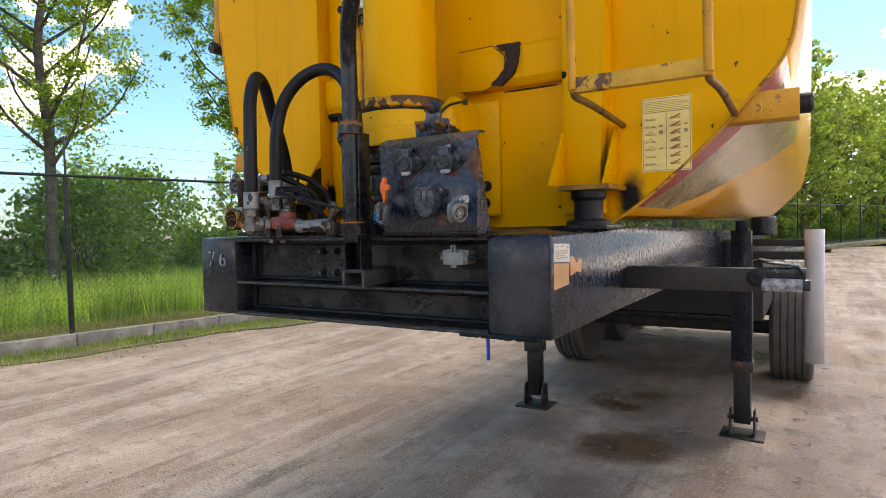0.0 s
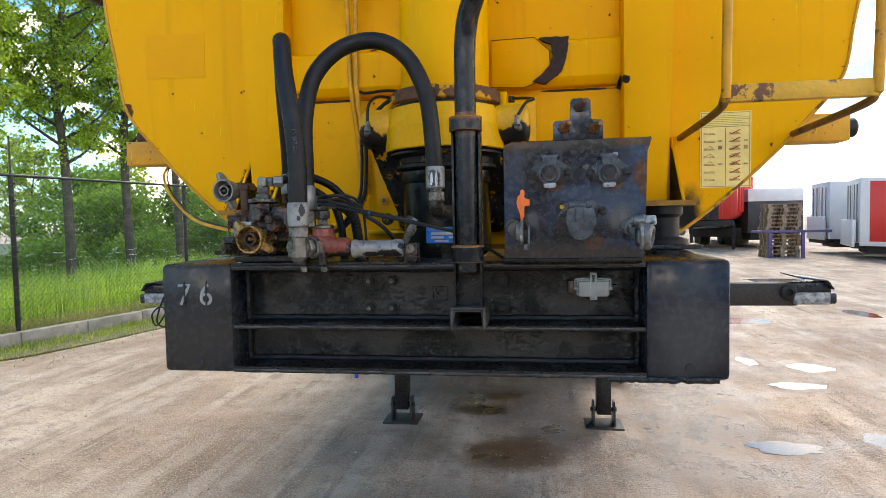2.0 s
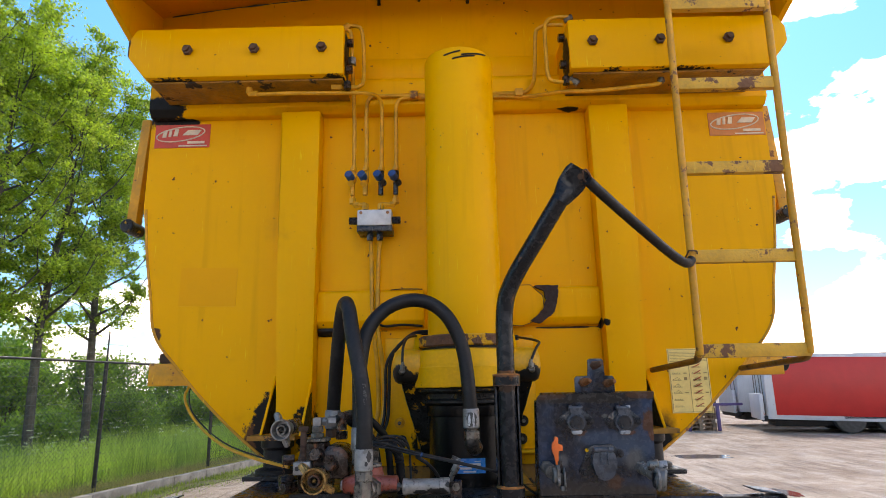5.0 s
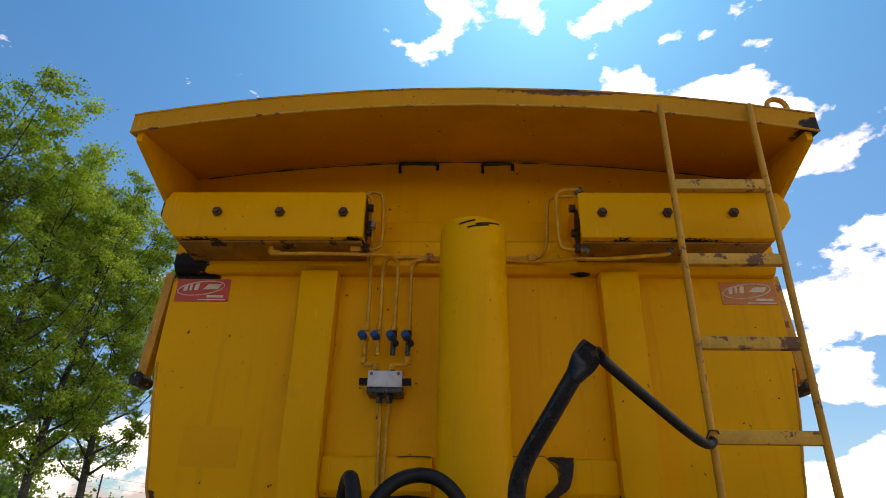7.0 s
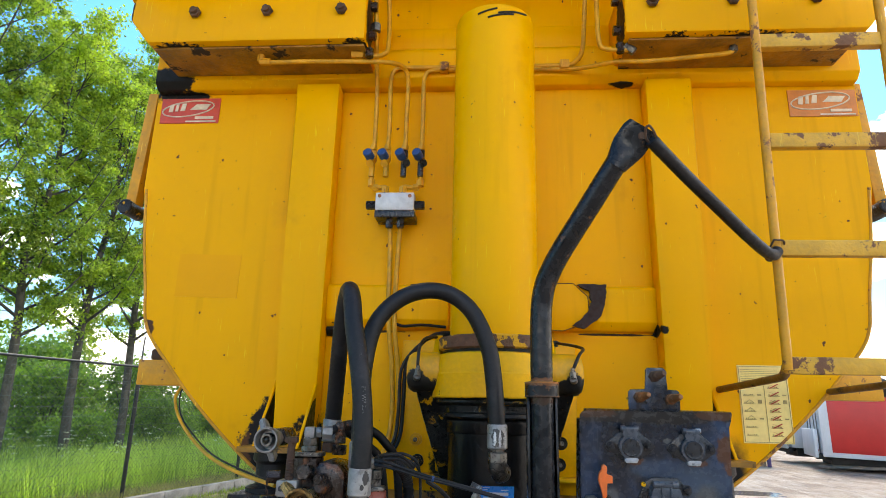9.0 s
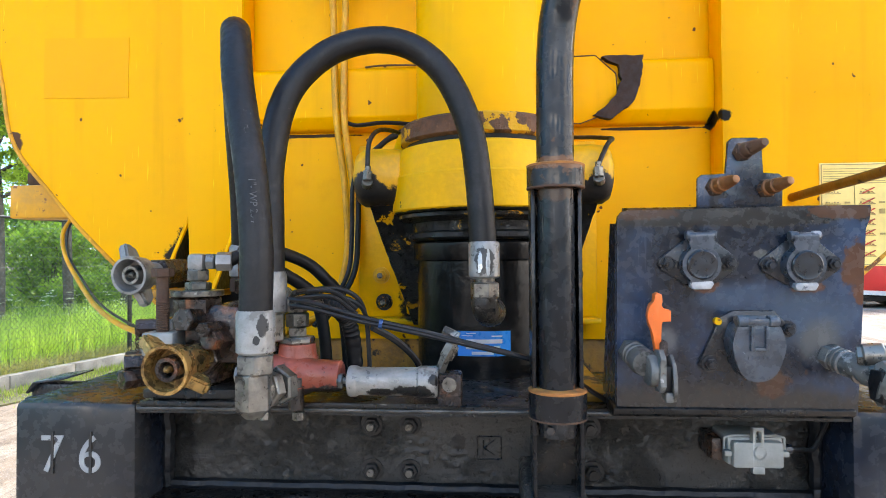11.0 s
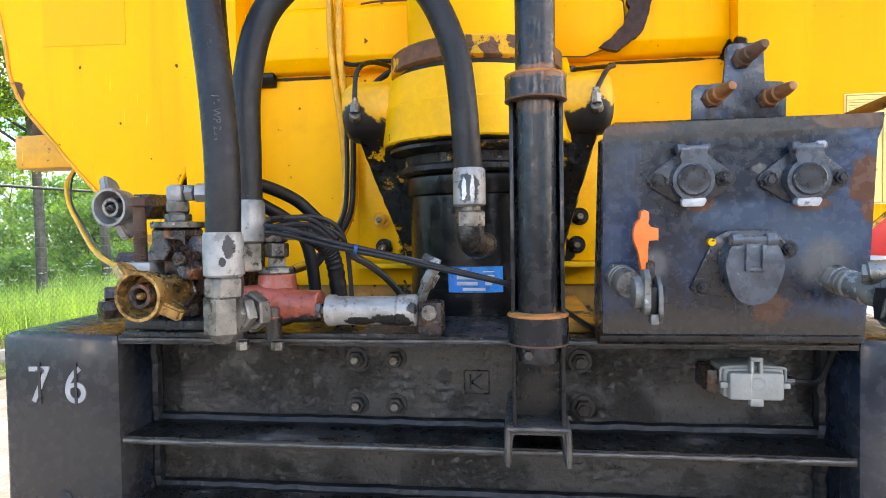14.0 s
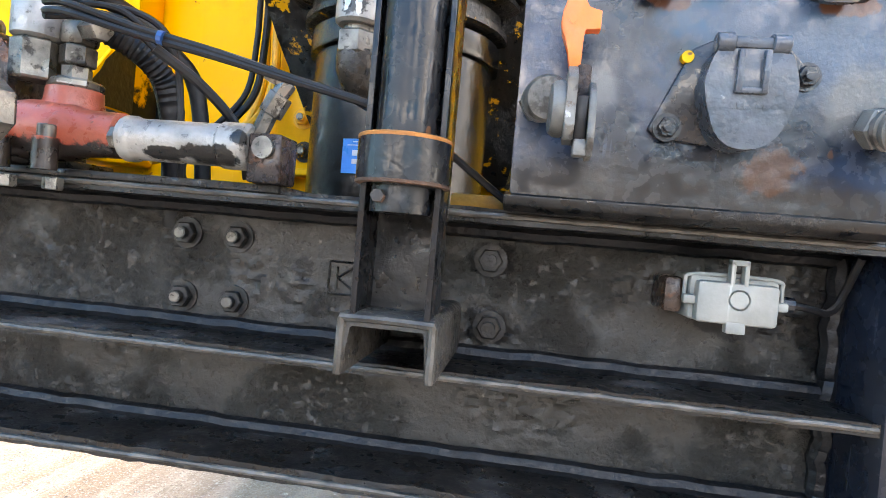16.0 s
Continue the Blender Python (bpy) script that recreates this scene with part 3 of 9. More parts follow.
def box(bm, x0, x1, y0, y1, z0, z1, bev=0.0, seg=2):
    vs = bmesh.ops.create_cube(bm, size=1.0)["verts"]
    for v in vs:
        v.co = Vector((x0 + (v.co.x + 0.5) * (x1 - x0), y0 + (v.co.y + 0.5) * (y1 - y0), z0 + (v.co.z + 0.5) * (z1 - z0)))
    if bev:
        es = {e for v in vs for e in v.link_edges}
        bmesh.ops.bevel(bm, geom=list(es), offset=bev, segments=seg, profile=0.5, affect="EDGES")
    return bm


def frame_of(d):
    d = Vector(d).normalized()
    a = Vector((0, 0, 1)) if abs(d.z) < 0.9 else Vector((1, 0, 0))
    u = d.cross(a).normalized()
    return d, u, d.cross(u)


def lathe(bm, base, axis, prof, n=24, turn=0.0):
    """prof: (radius, height along the axis), closed with caps."""
    d, u, v = frame_of(axis)
    base = Vector(base)
    rings = []
    for r, h in prof:
        rings.append([bm.verts.new(base + d * h + (u * math.cos(2 * math.pi * i / n + turn) + v * math.sin(2 * math.pi * i / n + turn)) * max(r, 1e-5)) for i in range(n)])
    for a, b in zip(rings, rings[1:]):
        for i in range(n):
            bm.faces.new((a[i], a[(i + 1) % n], b[(i + 1) % n], b[i]))
    bm.faces.new(rings[0])
    bm.faces.new(rings[-1])
    return bm


def cyl(bm, p0, p1, r, r1=None, n=20, bev=0.0, turn=0.0):
    p0, p1 = Vector(p0), Vector(p1)
    h = (p1 - p0).length
    r1 = r if r1 is None else r1
    prof = [(r, 0), (r1, h)] if not bev else [(r - bev, 0), (r, bev), (r1, h - bev), (r1 - bev, h)]
    return lathe(bm, p0, p1 - p0, prof, n, turn)


def hexa(bm, p0, p1, r, turn=0.0):
    return cyl(bm, p0, p1, r, n=6, bev=r * 0.1, turn=turn)


def curve(pts, per=8):
    """Catmull-Rom through the points."""
    P = [Vector(p) for p in pts]
    P = [P[0] * 2 - P[1]] + P + [P[-1] * 2 - P[-2]]
    out = []
    for i in range(1, len(P) - 2):
        a, b, c, d = P[i - 1:i + 3]
        for k in range(per):
            t = k / per
            out.append(0.5 * ((2 * b) + (c - a) * t + (2 * a - 5 * b + 4 * c - d) * t * t + (3 * b - a - 3 * c + d) * t ** 3))
    out.append(P[-2])
    return out


def tube(bm, pts, r, n=12, per=8, smooth=True):
    P = curve(pts, per) if smooth else [Vector(p) for p in pts]
    rings, u = [], None
    for i, p in enumerate(P):
        d = (P[min(i + 1, len(P) - 1)] - P[max(i - 1, 0)]).normalized()
        if u is None:
            u = frame_of(d)[1]
        u = (u - d * u.dot(d)).normalized()
        v = d.cross(u)
        rr = r(i / (len(P) - 1)) if callable(r) else r
        rings.append([bm.verts.new(p + (u * math.cos(2 * math.pi * k / n) + v * math.sin(2 * math.pi * k / n)) * rr) for k in range(n)])
    for a, b in zip(rings, rings[1:]):
        for k in range(n):
            bm.faces.new((a[k], a[(k + 1) % n], b[(k + 1) % n], b[k]))
    bm.faces.new(rings[0])
    bm.faces.new(rings[-1])
    return bm


def prism(bm, pts, axis, a, b, bev=0.0):
    """A polygon drawn in the plane across axis, from a to b along it."""
    def at(p, h):
        return {"x": (h, p[0], p[1]), "y": (p[0], h, p[1]), "z": (p[0], p[1], h)}[axis]
    lo = [bm.verts.new(at(p, a)) for p in pts]
    hi = [bm.verts.new(at(p, b)) for p in pts]
    n = len(pts)
    fs = [bm.faces.new(lo), bm.faces.new(hi)]
    for i in range(n):
        fs.append(bm.faces.new((lo[i], lo[(i + 1) % n], hi[(i + 1) % n], hi[i])))
    if bev:
        bmesh.ops.bevel(bm, geom=list({e for f in fs for e in f.edges}), offset=bev, segments=2, profile=0.5, affect="EDGES")
    return bm


def bolt(parent, p, axis, r, material, name="bolt", washer=True):
    b = bb()
    d = Vector(axis).normalized()
    p = Vector(p)
    if washer:
        cyl(b, p - d * 0.002, p + d * r * 0.25, r * 1.35, n=16)
    hexa(b, p + d * r * 0.25, p + d * r * 0.95, r)
    cyl(b, p + d * r * 0.9, p + d * r * 1.5, r * 0.55, n=10)
    return part(name, b, material, parent)


def rough_sheet(bm, x0, x1, z0, z1, y0, step, amp, seed):
    """A plate facing -y whose paint stands in lumps and dried runs."""
    nx_, nz_ = int((x1 - x0) / step) + 1, int((z1 - z0) / step) + 1
    grid = []
    for j in range(nz_ + 1):
        z = z0 + (z1 - z0) * j / nz_
        line = []
        for i in range(nx_ + 1):
            x = x0 + (x1 - x0) * i / nx_
            m = max(0.0, min(1.0, (noise.noise((x * 7 + seed, z * 11, seed)) + 0.12) * 3))
            h = m * (noise.noise((x * 85, z * 120, seed)) + 0.6 * noise.noise((x * 190, z * 210, seed + 5))) + 0.35 * noise.noise((x * 30, z * 34, seed + 2))
            line.append(bm.verts.new((x, y0 - amp * max(-0.3, h), z)))
        grid.append(line)
    for a, b in zip(grid, grid[1:]):
        for i in range(nx_):
            bm.faces.new((a[i], a[i + 1], b[i + 1], b[i]))
    return bm


def rnd(a, b):
    return random.uniform(a, b)


# ---- ground ----
def fence_x(y):
    return -8.03 + 0.2 * y + 0.0018 * y * y


STAINS = [(0.13, 2.82, 0.37, 0.34), (-0.17, 3.75, 0.24, 0.15), (0.02, 4.15, 0.17, 0.14), (1.30, 4.75, 0.35, 0.35)]
PUDDLES = [(3.20, 5.48, 0.20, 0.20, "clear"), (2.78, 4.74, 0.24, 0.13, "clear"), (2.65, 5.75, 0.09, 0.22, "clear"), (2.02, 3.10, 0.24, 0.12, "clear"), (2.76, 3.30, 0.16, 0.17, "clear"), (5.60, 9.25, 0.20, 0.40, "muddy"),
           (4.7, 16.9, 1.3, 0.6, "clear"), (6.3, 14.6, 0.9, 0.5, "clear"), (3.4, 8.5, 0.5, 0.3, "clear")]


def ground_material():
    m = bpy.data.materials.new("packed_dirt")
    m.use_nodes = True
    nd, ln = m.node_tree.nodes, m.node_tree.links
    bs = nd["Principled BSDF"]
    geo = nd.new("ShaderNodeNewGeometry")
    pos = geo.outputs["Position"]

    def noi(s, det=6.0, sc=None, ro=0.6):
        n = nd.new("ShaderNodeTexNoise")
        n.inputs["Scale"].default_value, n.inputs["Detail"].default_value, n.inputs["Roughness"].default_value = s, det, ro
        if sc:
            mp = nd.new("ShaderNodeMapping")
            mp.inputs["Scale"].default_value = sc
            mp.inputs["Rotation"].default_value = (0, 0, radians(16))
            ln.new(pos, mp.inputs[0])
            ln.new(mp.outputs[0], n.inputs["Vector"])
        else:
            ln.new(pos, n.inputs["Vector"])
        return n.outputs["Fac"]

    def rng(src, a, b, lo=0.0, hi=1.0):
        n = nd.new("ShaderNodeMapRange")
        n.interpolation_type = "SMOOTHSTEP"
        for i, v in ((1, a), (2, b), (3, lo), (4, hi)):
            n.inputs[i].default_value = v
        ln.new(src, n.inputs[0])
        return n.outputs[0]

    def mix(fac, a, b):
        n = nd.new("ShaderNodeMix")
        n.data_type = "RGBA"
        for i, v in ((0, fac), (6, a), (7, b)):
            if isinstance(v, (int, float)):
                n.inputs[i].default_value = v
            elif isinstance(v, tuple):
                n.inputs[i].default_value = (*v, 1)
            else:
                ln.new(v, n.inputs[i])
        return n.outputs[2]

    def mul(a, b, kind="MULTIPLY"):
        n = nd.new("ShaderNodeMath")
        n.operation, n.use_clamp = kind, True
        for i, v in ((0, a), (1, b)):
            if isinstance(v, (int, float)):
                n.inputs[i].default_value = v
            else:
                ln.new(v, n.inputs[i])
        return n.outputs[0]

    big, mid, fine = noi(0.55), noi(5.0), noi(60.0, 4.0)
    tracks = noi(2.6, 5.0, (1.0, 0.10, 1.0))
    col = mix(rng(big, 0.38, 0.66), (0.250, 0.165, 0.108), (0.46, 0.345, 0.252))
    col = mix(mul(rng(tracks, 0.46, 0.62), 0.55), col, (0.54, 0.43, 0.335))
    col = mix(mul(rng(mid, 0.50, 0.66), 0.5), col, (0.16, 0.108, 0.074))
    ruts = noi(7.0, 6.0, (1.0, 0.07, 1.0), 0.7)
    col = mix(mul(mul(rng(ruts, 0.52, 0.60), rng(noi(1.3, 4.0), 0.42, 0.60)), 0.6), col, (0.115, 0.075, 0.05))
    col = mix(mul(rng(noi(24.0, 6.0, None, 0.7), 0.56, 0.64), 0.5), col, (0.13, 0.09, 0.062))
    col = mix(mul(rng(fine, 0.50, 0.70), 0.6), col, (0.56, 0.475, 0.39))
    col = mix(mul(rng(noi(95.0, 3.0), 0.56, 0.66), 0.6), col, (0.10, 0.075, 0.055))
    # trodden pebbles, each with its own tone
    peb = nd.new("ShaderNodeTexVoronoi")
    peb.inputs["Scale"].default_value = 62.0
    ln.new(pos, peb.inputs["Vector"])
    psep = nd.new("ShaderNodeSeparateColor")
    ln.new(peb.outputs["Color"], psep.inputs[0])
    ptop = mul(rng(peb.outputs["Distance"], 0.42, 0.22), rng(psep.outputs[0], 0.50, 0.62))
    ptop = mul(ptop, rng(noi(2.2, 5.0), 0.34, 0.58))
    pcol = mix(psep.outputs[1], (0.15, 0.11, 0.085), (0.62, 0.54, 0.46))
    col = mix(mul(ptop, 0.75), col, pcol)
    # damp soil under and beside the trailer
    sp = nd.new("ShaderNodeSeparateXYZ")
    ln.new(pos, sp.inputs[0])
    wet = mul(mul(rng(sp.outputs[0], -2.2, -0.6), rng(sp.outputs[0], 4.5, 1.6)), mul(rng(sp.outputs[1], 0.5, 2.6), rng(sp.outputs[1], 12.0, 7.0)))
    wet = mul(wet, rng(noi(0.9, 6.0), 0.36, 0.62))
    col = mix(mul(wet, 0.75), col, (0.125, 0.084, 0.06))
    for sx, sy, rx, ry in STAINS:
        vm = nd.new("ShaderNodeVectorMath")
        vm.operation = "SUBTRACT"
        ln.new(pos, vm.inputs[0])
        vm.inputs[1].default_value = (sx, sy, 0)
        vd = nd.new("ShaderNodeVectorMath")
        vd.operation = "DIVIDE"
        ln.new(vm.outputs[0], vd.inputs[0])
        vd.inputs[1].default_value = (rx, ry, 10)
        vl = nd.new("ShaderNodeVectorMath")
        vl.operation = "LENGTH"
        ln.new(vd.outputs[0], vl.inputs[0])
        ma = nd.new("ShaderNodeMath")
        ma.operation = "MULTIPLY_ADD"
        ln.new(noi(4.0, 6.0), ma.inputs[0])
        ma.inputs[1].default_value = 1.2
        ln.new(vl.outputs["Value"], ma.inputs[2])
        st = rng(ma.outputs[0], 1.25, 1.72, 1.0, 0.0)
        col = mix(mul(st, 0.92), col, (0.125, 0.060, 0.022))
        wet = mul(wet, st, "MAXIMUM")
    # thin film of water with sparkle beside the wheel
    film = mul(mul(rng(sp.outputs[0], 0.95, 1.25), rng(sp.outputs[0], 2.0, 1.55)), mul(rng(sp.outputs[1], 2.4, 3.4), rng(sp.outputs[1], 6.0, 4.8)))
    film = mul(film, rng(noi(5.0, 8.0, None, 0.7), 0.50, 0.58))
    ro = mul(rng(noi(1.7, 6.0), 0.40, 0.70, 0.95, 0.55), mul(wet, 0.45), "SUBTRACT")
    ro = mul(ro, mul(film, 0.85), "SUBTRACT")
    col = mix(mul(film, 0.5), col, (0.09, 0.07, 0.055))
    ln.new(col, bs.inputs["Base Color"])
    ln.new(mul(ro, 0.05, "MAXIMUM"), bs.inputs["Roughness"])
    bp = nd.new("ShaderNodeBump")
    bp.inputs["Strength"].default_value, bp.inputs["Distance"].default_value = 0.9, 0.035
    h = mul(mul(mul(fine, 0.35), mul(mul(mid, 0.4), mul(tracks, 0.5), "ADD"), "ADD"), mul(ptop, 0.30), "ADD")
    ln.new(h, bp.inputs["Height"])
    ln.new(bp.outputs[0], bs.inputs["Normal"])
    return m


M["dirt"] = ground_material()
M["mudwater"] = mat("muddy_puddle", (0.085, 0.048, 0.028), 0.10, dark=0.75, scale=4, bump=0.01, rrange=0.05)
M["water"] = mat("clear_puddle", (0.08, 0.062, 0.05), 0.14, dark=0.8, scale=4, bump=0.006, rrange=0.02)
M["soil"] = mat("verge_soil", (0.17, 0.15, 0.07), 0.95, dark=0.6, scale=2, fine=30, bump=0.6)
M["meadow"] = mat("meadow_soil", (0.06, 0.09, 0.03), 0.95, dark=0.6, scale=2, fine=30, bump=0.6)


def relief(x, y):
    h = 0.014 * noise.noise((x * 0.9, y * 0.35, 0.0)) + 0.006 * noise.noise((x * 4.0, y * 2.0, 3.0))
    near = max(0.0, 1 - math.hypot(x, y - 4) / 22)
    for px, py, rx, ry, _ in PUDDLES:
        d = math.hypot((x - px) / rx, (y - py) / ry)
        h = h * min(1.0, max(0.0, d - 0.7) / 1.2) - 0.012 * max(0.0, 1 - d / 1.8)
    return h * min(1.0, near * 3)


def axis_steps(lo, hi, fine_lo, fine_hi, step):
    out, v, s = [], fine_lo, step
    while v < fine_hi:
        out.append(v)
        v += step
    a, s = fine_hi, step
    while a < hi:
        out.append(a)
        s *= 1.35
        a += s
    out.append(hi)
    a, s = fine_lo, step
    while a > lo:
        s *= 1.35
        a -= s
        out.append(max(a, lo))
    return sorted(set(out))


gx = axis_steps(-900, 900, -8, 7, 0.11)
gy = axis_steps(-900, 900, -2, 11, 0.11)
gv = [(x, y, relief(x, y) - (0.3 if x < fence_x(max(-60, min(y, 60))) - 0.35 and -60 < y < 60 else 0.0)) for y in gy for x in gx]
nx = len(gx)
gf = [(j * nx + i, j * nx + i + 1, (j + 1) * nx + i + 1, (j + 1) * nx + i) for j in range(len(gy) - 1) for i in range(nx - 1)]
gm = bpy.data.meshes.new("ground")
gm.from_pydata(gv, [], gf)
gm.materials.append(M["dirt"])
gm.polygons.foreach_set("use_smooth", [True] * len(gm.polygons))
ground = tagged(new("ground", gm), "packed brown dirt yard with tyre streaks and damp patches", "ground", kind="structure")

for px, py, rx, ry, look_of in PUDDLES:
    b = bb()
    rim = []
    s0 = px * 7 + py
    for i in range(48):
        a = 2 * math.pi * i / 48
        k = 1 + 0.35 * noise.noise((math.cos(a) * 1.4 + s0, math.sin(a) * 1.4, 1.0)) + 0.14 * noise.noise((math.cos(a) * 5 + s0, math.sin(a) * 5, 2.0))
        rim.append(b.verts.new((px + rx * k * math.cos(a), py + ry * k * math.sin(a), -0.0035)))
    b.faces.new(rim)
    solid("puddle", b, M["mudwater" if look_of == "muddy" else "water"],
          "shallow brown muddy puddle on the dirt" if look_of == "muddy" else "shallow clear puddle mirroring the sky on dirt", "puddle", "puddles in the yard", "structure")


# small stones
def stones(name, n, area, size, material, label):
    vs, fs = [], []
    for _ in range(n):
        x, y = rnd(*area[:2]), rnd(*area[2:])
        if x < fence_x(y) + 0.5:
            continue
        r = size * (0.4 + random.random() ** 3 * 1.6)
        k = len(vs)
        a = rnd(0, 6.28)
        for q in range(4):
            vs.append((x + r * math.cos(a + q * 1.57) * rnd(0.7, 1.2), y + r * math.sin(a + q * 1.57) * rnd(0.7, 1.2), relief(x, y) - 0.001))
        vs.append((x + rnd(-.3, .3) * r, y + rnd(-.3, .3) * r, relief(x, y) + r * rnd(0.4, 0.8)))
        fs += [(k, k + 1, k + 4), (k + 1, k + 2, k + 4), (k + 2, k + 3, k + 4), (k + 3, k, k + 4)]
    me = bpy.data.meshes.new(name)
    me.from_pydata(vs, [], fs)
    me.materials.append(material)
    tagged(new(name, me), label, "gravel", kind="stuff")


M["stone"] = mat("pale_gravel", (0.44, 0.39, 0.33), 0.9, dark=0.5, scale=14)
stones("gravel", 34000, (-6.5, 5.5, -1.5, 10), 0.0065, M["stone"], "loose pale gravel scattered on the packed dirt")
M["darkstone"] = mat("dark_gravel", (0.19, 0.15, 0.12), 0.9, dark=0.5, scale=14)
stones("dark_gravel", 5000, (-6.5, 5.5, -1.5, 10), 0.006, M["darkstone"], "loose dark brown gravel trodden into the dirt")


# ---- kerb, verge, fence ----
def strip(name, off0, off1, z0, z1, y0, y1, step, material, label, category, wob=0.0):
    b = bb()
    prev = None
    y = y0
    while y <= y1:
        x = fence_x(y)
        w = wob * noise.noise((y * 0.9, off0, 0.0))
        ring = [b.verts.new((x + off0 + w, y, z0)), b.verts.new((x + off0 + w, y, z1)), b.verts.new((x + off1, y, z1)), b.verts.new((x + off1, y, z0))]
        if prev:
            for i in range(4):
                b.faces.new((prev[i], prev[(i + 1) % 4], ring[(i + 1) % 4], ring[i]))
        else:
            b.faces.new(ring)
        prev = ring
        y += step
    b.faces.new(prev)
    return solid(name, b, material, label, category, kind="structure")


kerb = tagged(new("kerb"), "low weathered grey concrete kerb under the fence", "kerb", kind="structure")
y = -6.0
while y < 62:
    b = bb()
    L = 0.985
    x0, x1 = fence_x(y), fence_x(y + L)
    lo = [(x0, y), (x1, y + L), (x1 - 0.16, y + L), (x0 - 0.16, y)]
    prism(b, lo, "z", -0.1, 0.20 + rnd(-0.004, 0.004), 0.012)
    put_part("kerb_stone", finish(b, "kerb_stone", M["concrete"]), kerb)
    y += 1.0
strip("meadow_ground", -0.16, -60, -0.2, 0.17, -40, 62, 1.0, M["meadow"], "meadow soil behind the kerb", "ground")
strip("verge", 0.62, 0.0, -0.05, 0.018, -6, 60, 0.25, M["soil"], "grassy soil verge along the kerb", "verge", 0.35)


def blades(name, n, pick, h, w, material, label, bend=0.4):
    vs, fs = [], []
    for _ in range(n):
        x, y, z, k = pick()
        hh = h * k * rnd(0.5, 1.3)
        a = rnd(0, 6.28)
        dx, dy = math.cos(a), math.sin(a)
        lean = rnd(-bend, bend) * hh
        i = len(vs)
        ww = w * rnd(0.6, 1.3)
        vs += [(x - dx * ww, y - dy * ww, z), (x + dx * ww, y + dy * ww, z), (x + dx * ww * .6 - dy * lean * .4, y + dy * ww * .6 + dx * lean * .4, z + hh * .6),
               (x - dx * ww * .6 - dy * lean * .4, y - dy * ww * .6 + dx * lean * .4, z + hh * .6), (x - dy * lean, y + dx * lean, z + hh)]
        fs += [(i, i + 1, i + 2, i + 3), (i + 3, i + 2, i + 4)]
    me = bpy.data.meshes.new(name)
    me.from_pydata(vs, [], fs)
    me.materials.append(material)
    tagged(new(name, me), label, "grass", kind="stuff")


def pick_verge():
    y = rnd(-1, 26) if random.random() < 0.75 else rnd(26, 60)
    o = abs(random.gauss(0.0, 0.44))
    while noise.noise((y * 0.8, o * 2, 5.0)) < -0.25 and random.random() < 0.8:
        y = rnd(-1, 26)
    return fence_x(y) + 0.02 + o, y, 0.012, max(0.35, 1 - o)


def pick_meadow():
    y = rnd(-2, 30)
    o = 0.85 + abs(random.gauss(0, 3.2))
    return fence_x(y) - o, y, 0.16, 0.55 + 0.45 * min(1, o / 1.6) + 0.25 * noise.noise((y * 0.4, o * 0.4, 2.0))


def pick_dry():
    y = rnd(-2, 30)
    return fence_x(y) - 0.17 - abs(random.gauss(0, 0.42)), y, 0.16, 0.8


blades("verge_grass", 26000, pick_verge, 0.09, 0.006, M["vergegrass"], "short green grass tufts growing along the kerb")
blades("meadow_grass", 60000, pick_meadow, 0.62, 0.009, M["grass"], "tall green meadow grass behind the fence", 0.75)
blades("dry_grass", 24000, pick_dry, 0.15, 0.007, M["drygrass"], "short dry yellow grass at the foot of the fence", 0.9)

# fence: posts, top rail, link mesh
fence = thing("chain_link_fence", (fence_x(0), 0, 0.16), "black-coated chain-link fence with round posts and top rail", "fence")
POST_Y = [-3.2 + 3.12 * i for i in range(20)]
for py in POST_Y:
    b = bb()
    x = fence_x(py) - 0.24
    cyl(b, (x, py, 0.1), (x, py, 2.42), 0.035, n=12)
    cyl(b, (x, py, 2.42), (x, py, 2.95), 0.014, n=8)
    p = part("fence_post", b, M["post"], fence)
    for k in range(9 if -1 < py < 16 else 0):
        b = bb()
        cyl(b, (x + 0.03, py - 0.012, 0.35 + k * 0.24), (x + 0.06, py + 0.012, 0.37 + k * 0.24), 0.010, n=6)
        put_part("wire_clip", finish(b, "wire_clip", M["post"]), p)
for a, c in zip(POST_Y, POST_Y[1:]):
    b = bb()
    tube(b, [(fence_x(a) - 0.22, a, 2.40), (fence_x(c) - 0.22, c, 2.40)], 0.021, n=10, smooth=False)
    part("top_rail", b, M["post"], fence)


def wire_mesh(y0, y1, pitch, r):
    vs, fs = [], []
    zb, zt = 0.22, 2.38

    def seg(p, q):
        p, q = Vector(p), Vector(q)
        d, u, v = frame_of(q - p)
        k = len(vs)
        for e in (p, q):
            for a in (0, 2.09, 4.19):
                vs.append(tuple(e + (u * math.cos(a) + v * math.sin(a)) * r))
        for i in range(3):
            fs.append((k + i, k + (i + 1) % 3, k + 3 + (i + 1) % 3, k + 3 + i))

    y = y0 - (zt - zb)
    while y < y1 + (zt - zb):
        for s in (1, -1):
            a, c = y, y + s * (zt - zb)
            za, zc = zb, zt
            lo, hi = max(min(a, c), y0), min(max(a, c), y1)
            if hi > lo:
                def zz(t):
                    return zb + (t - a) / (c - a) * (zt - zb)
                seg((fence_x(lo) - 0.235, lo, zz(lo)), (fence_x(hi) - 0.235, hi, zz(hi)))
        y += pitch
    for z in [0.24 + 0.145 * i for i in range(15)] + [2.55, 2.72, 2.88]:
        t = y0
        while t < y1:
            seg((fence_x(t) - 0.20, t, z), (fence_x(t + 1.5) - 0.20, t + 1.5, z))
            t += 1.5
    return vs, fs


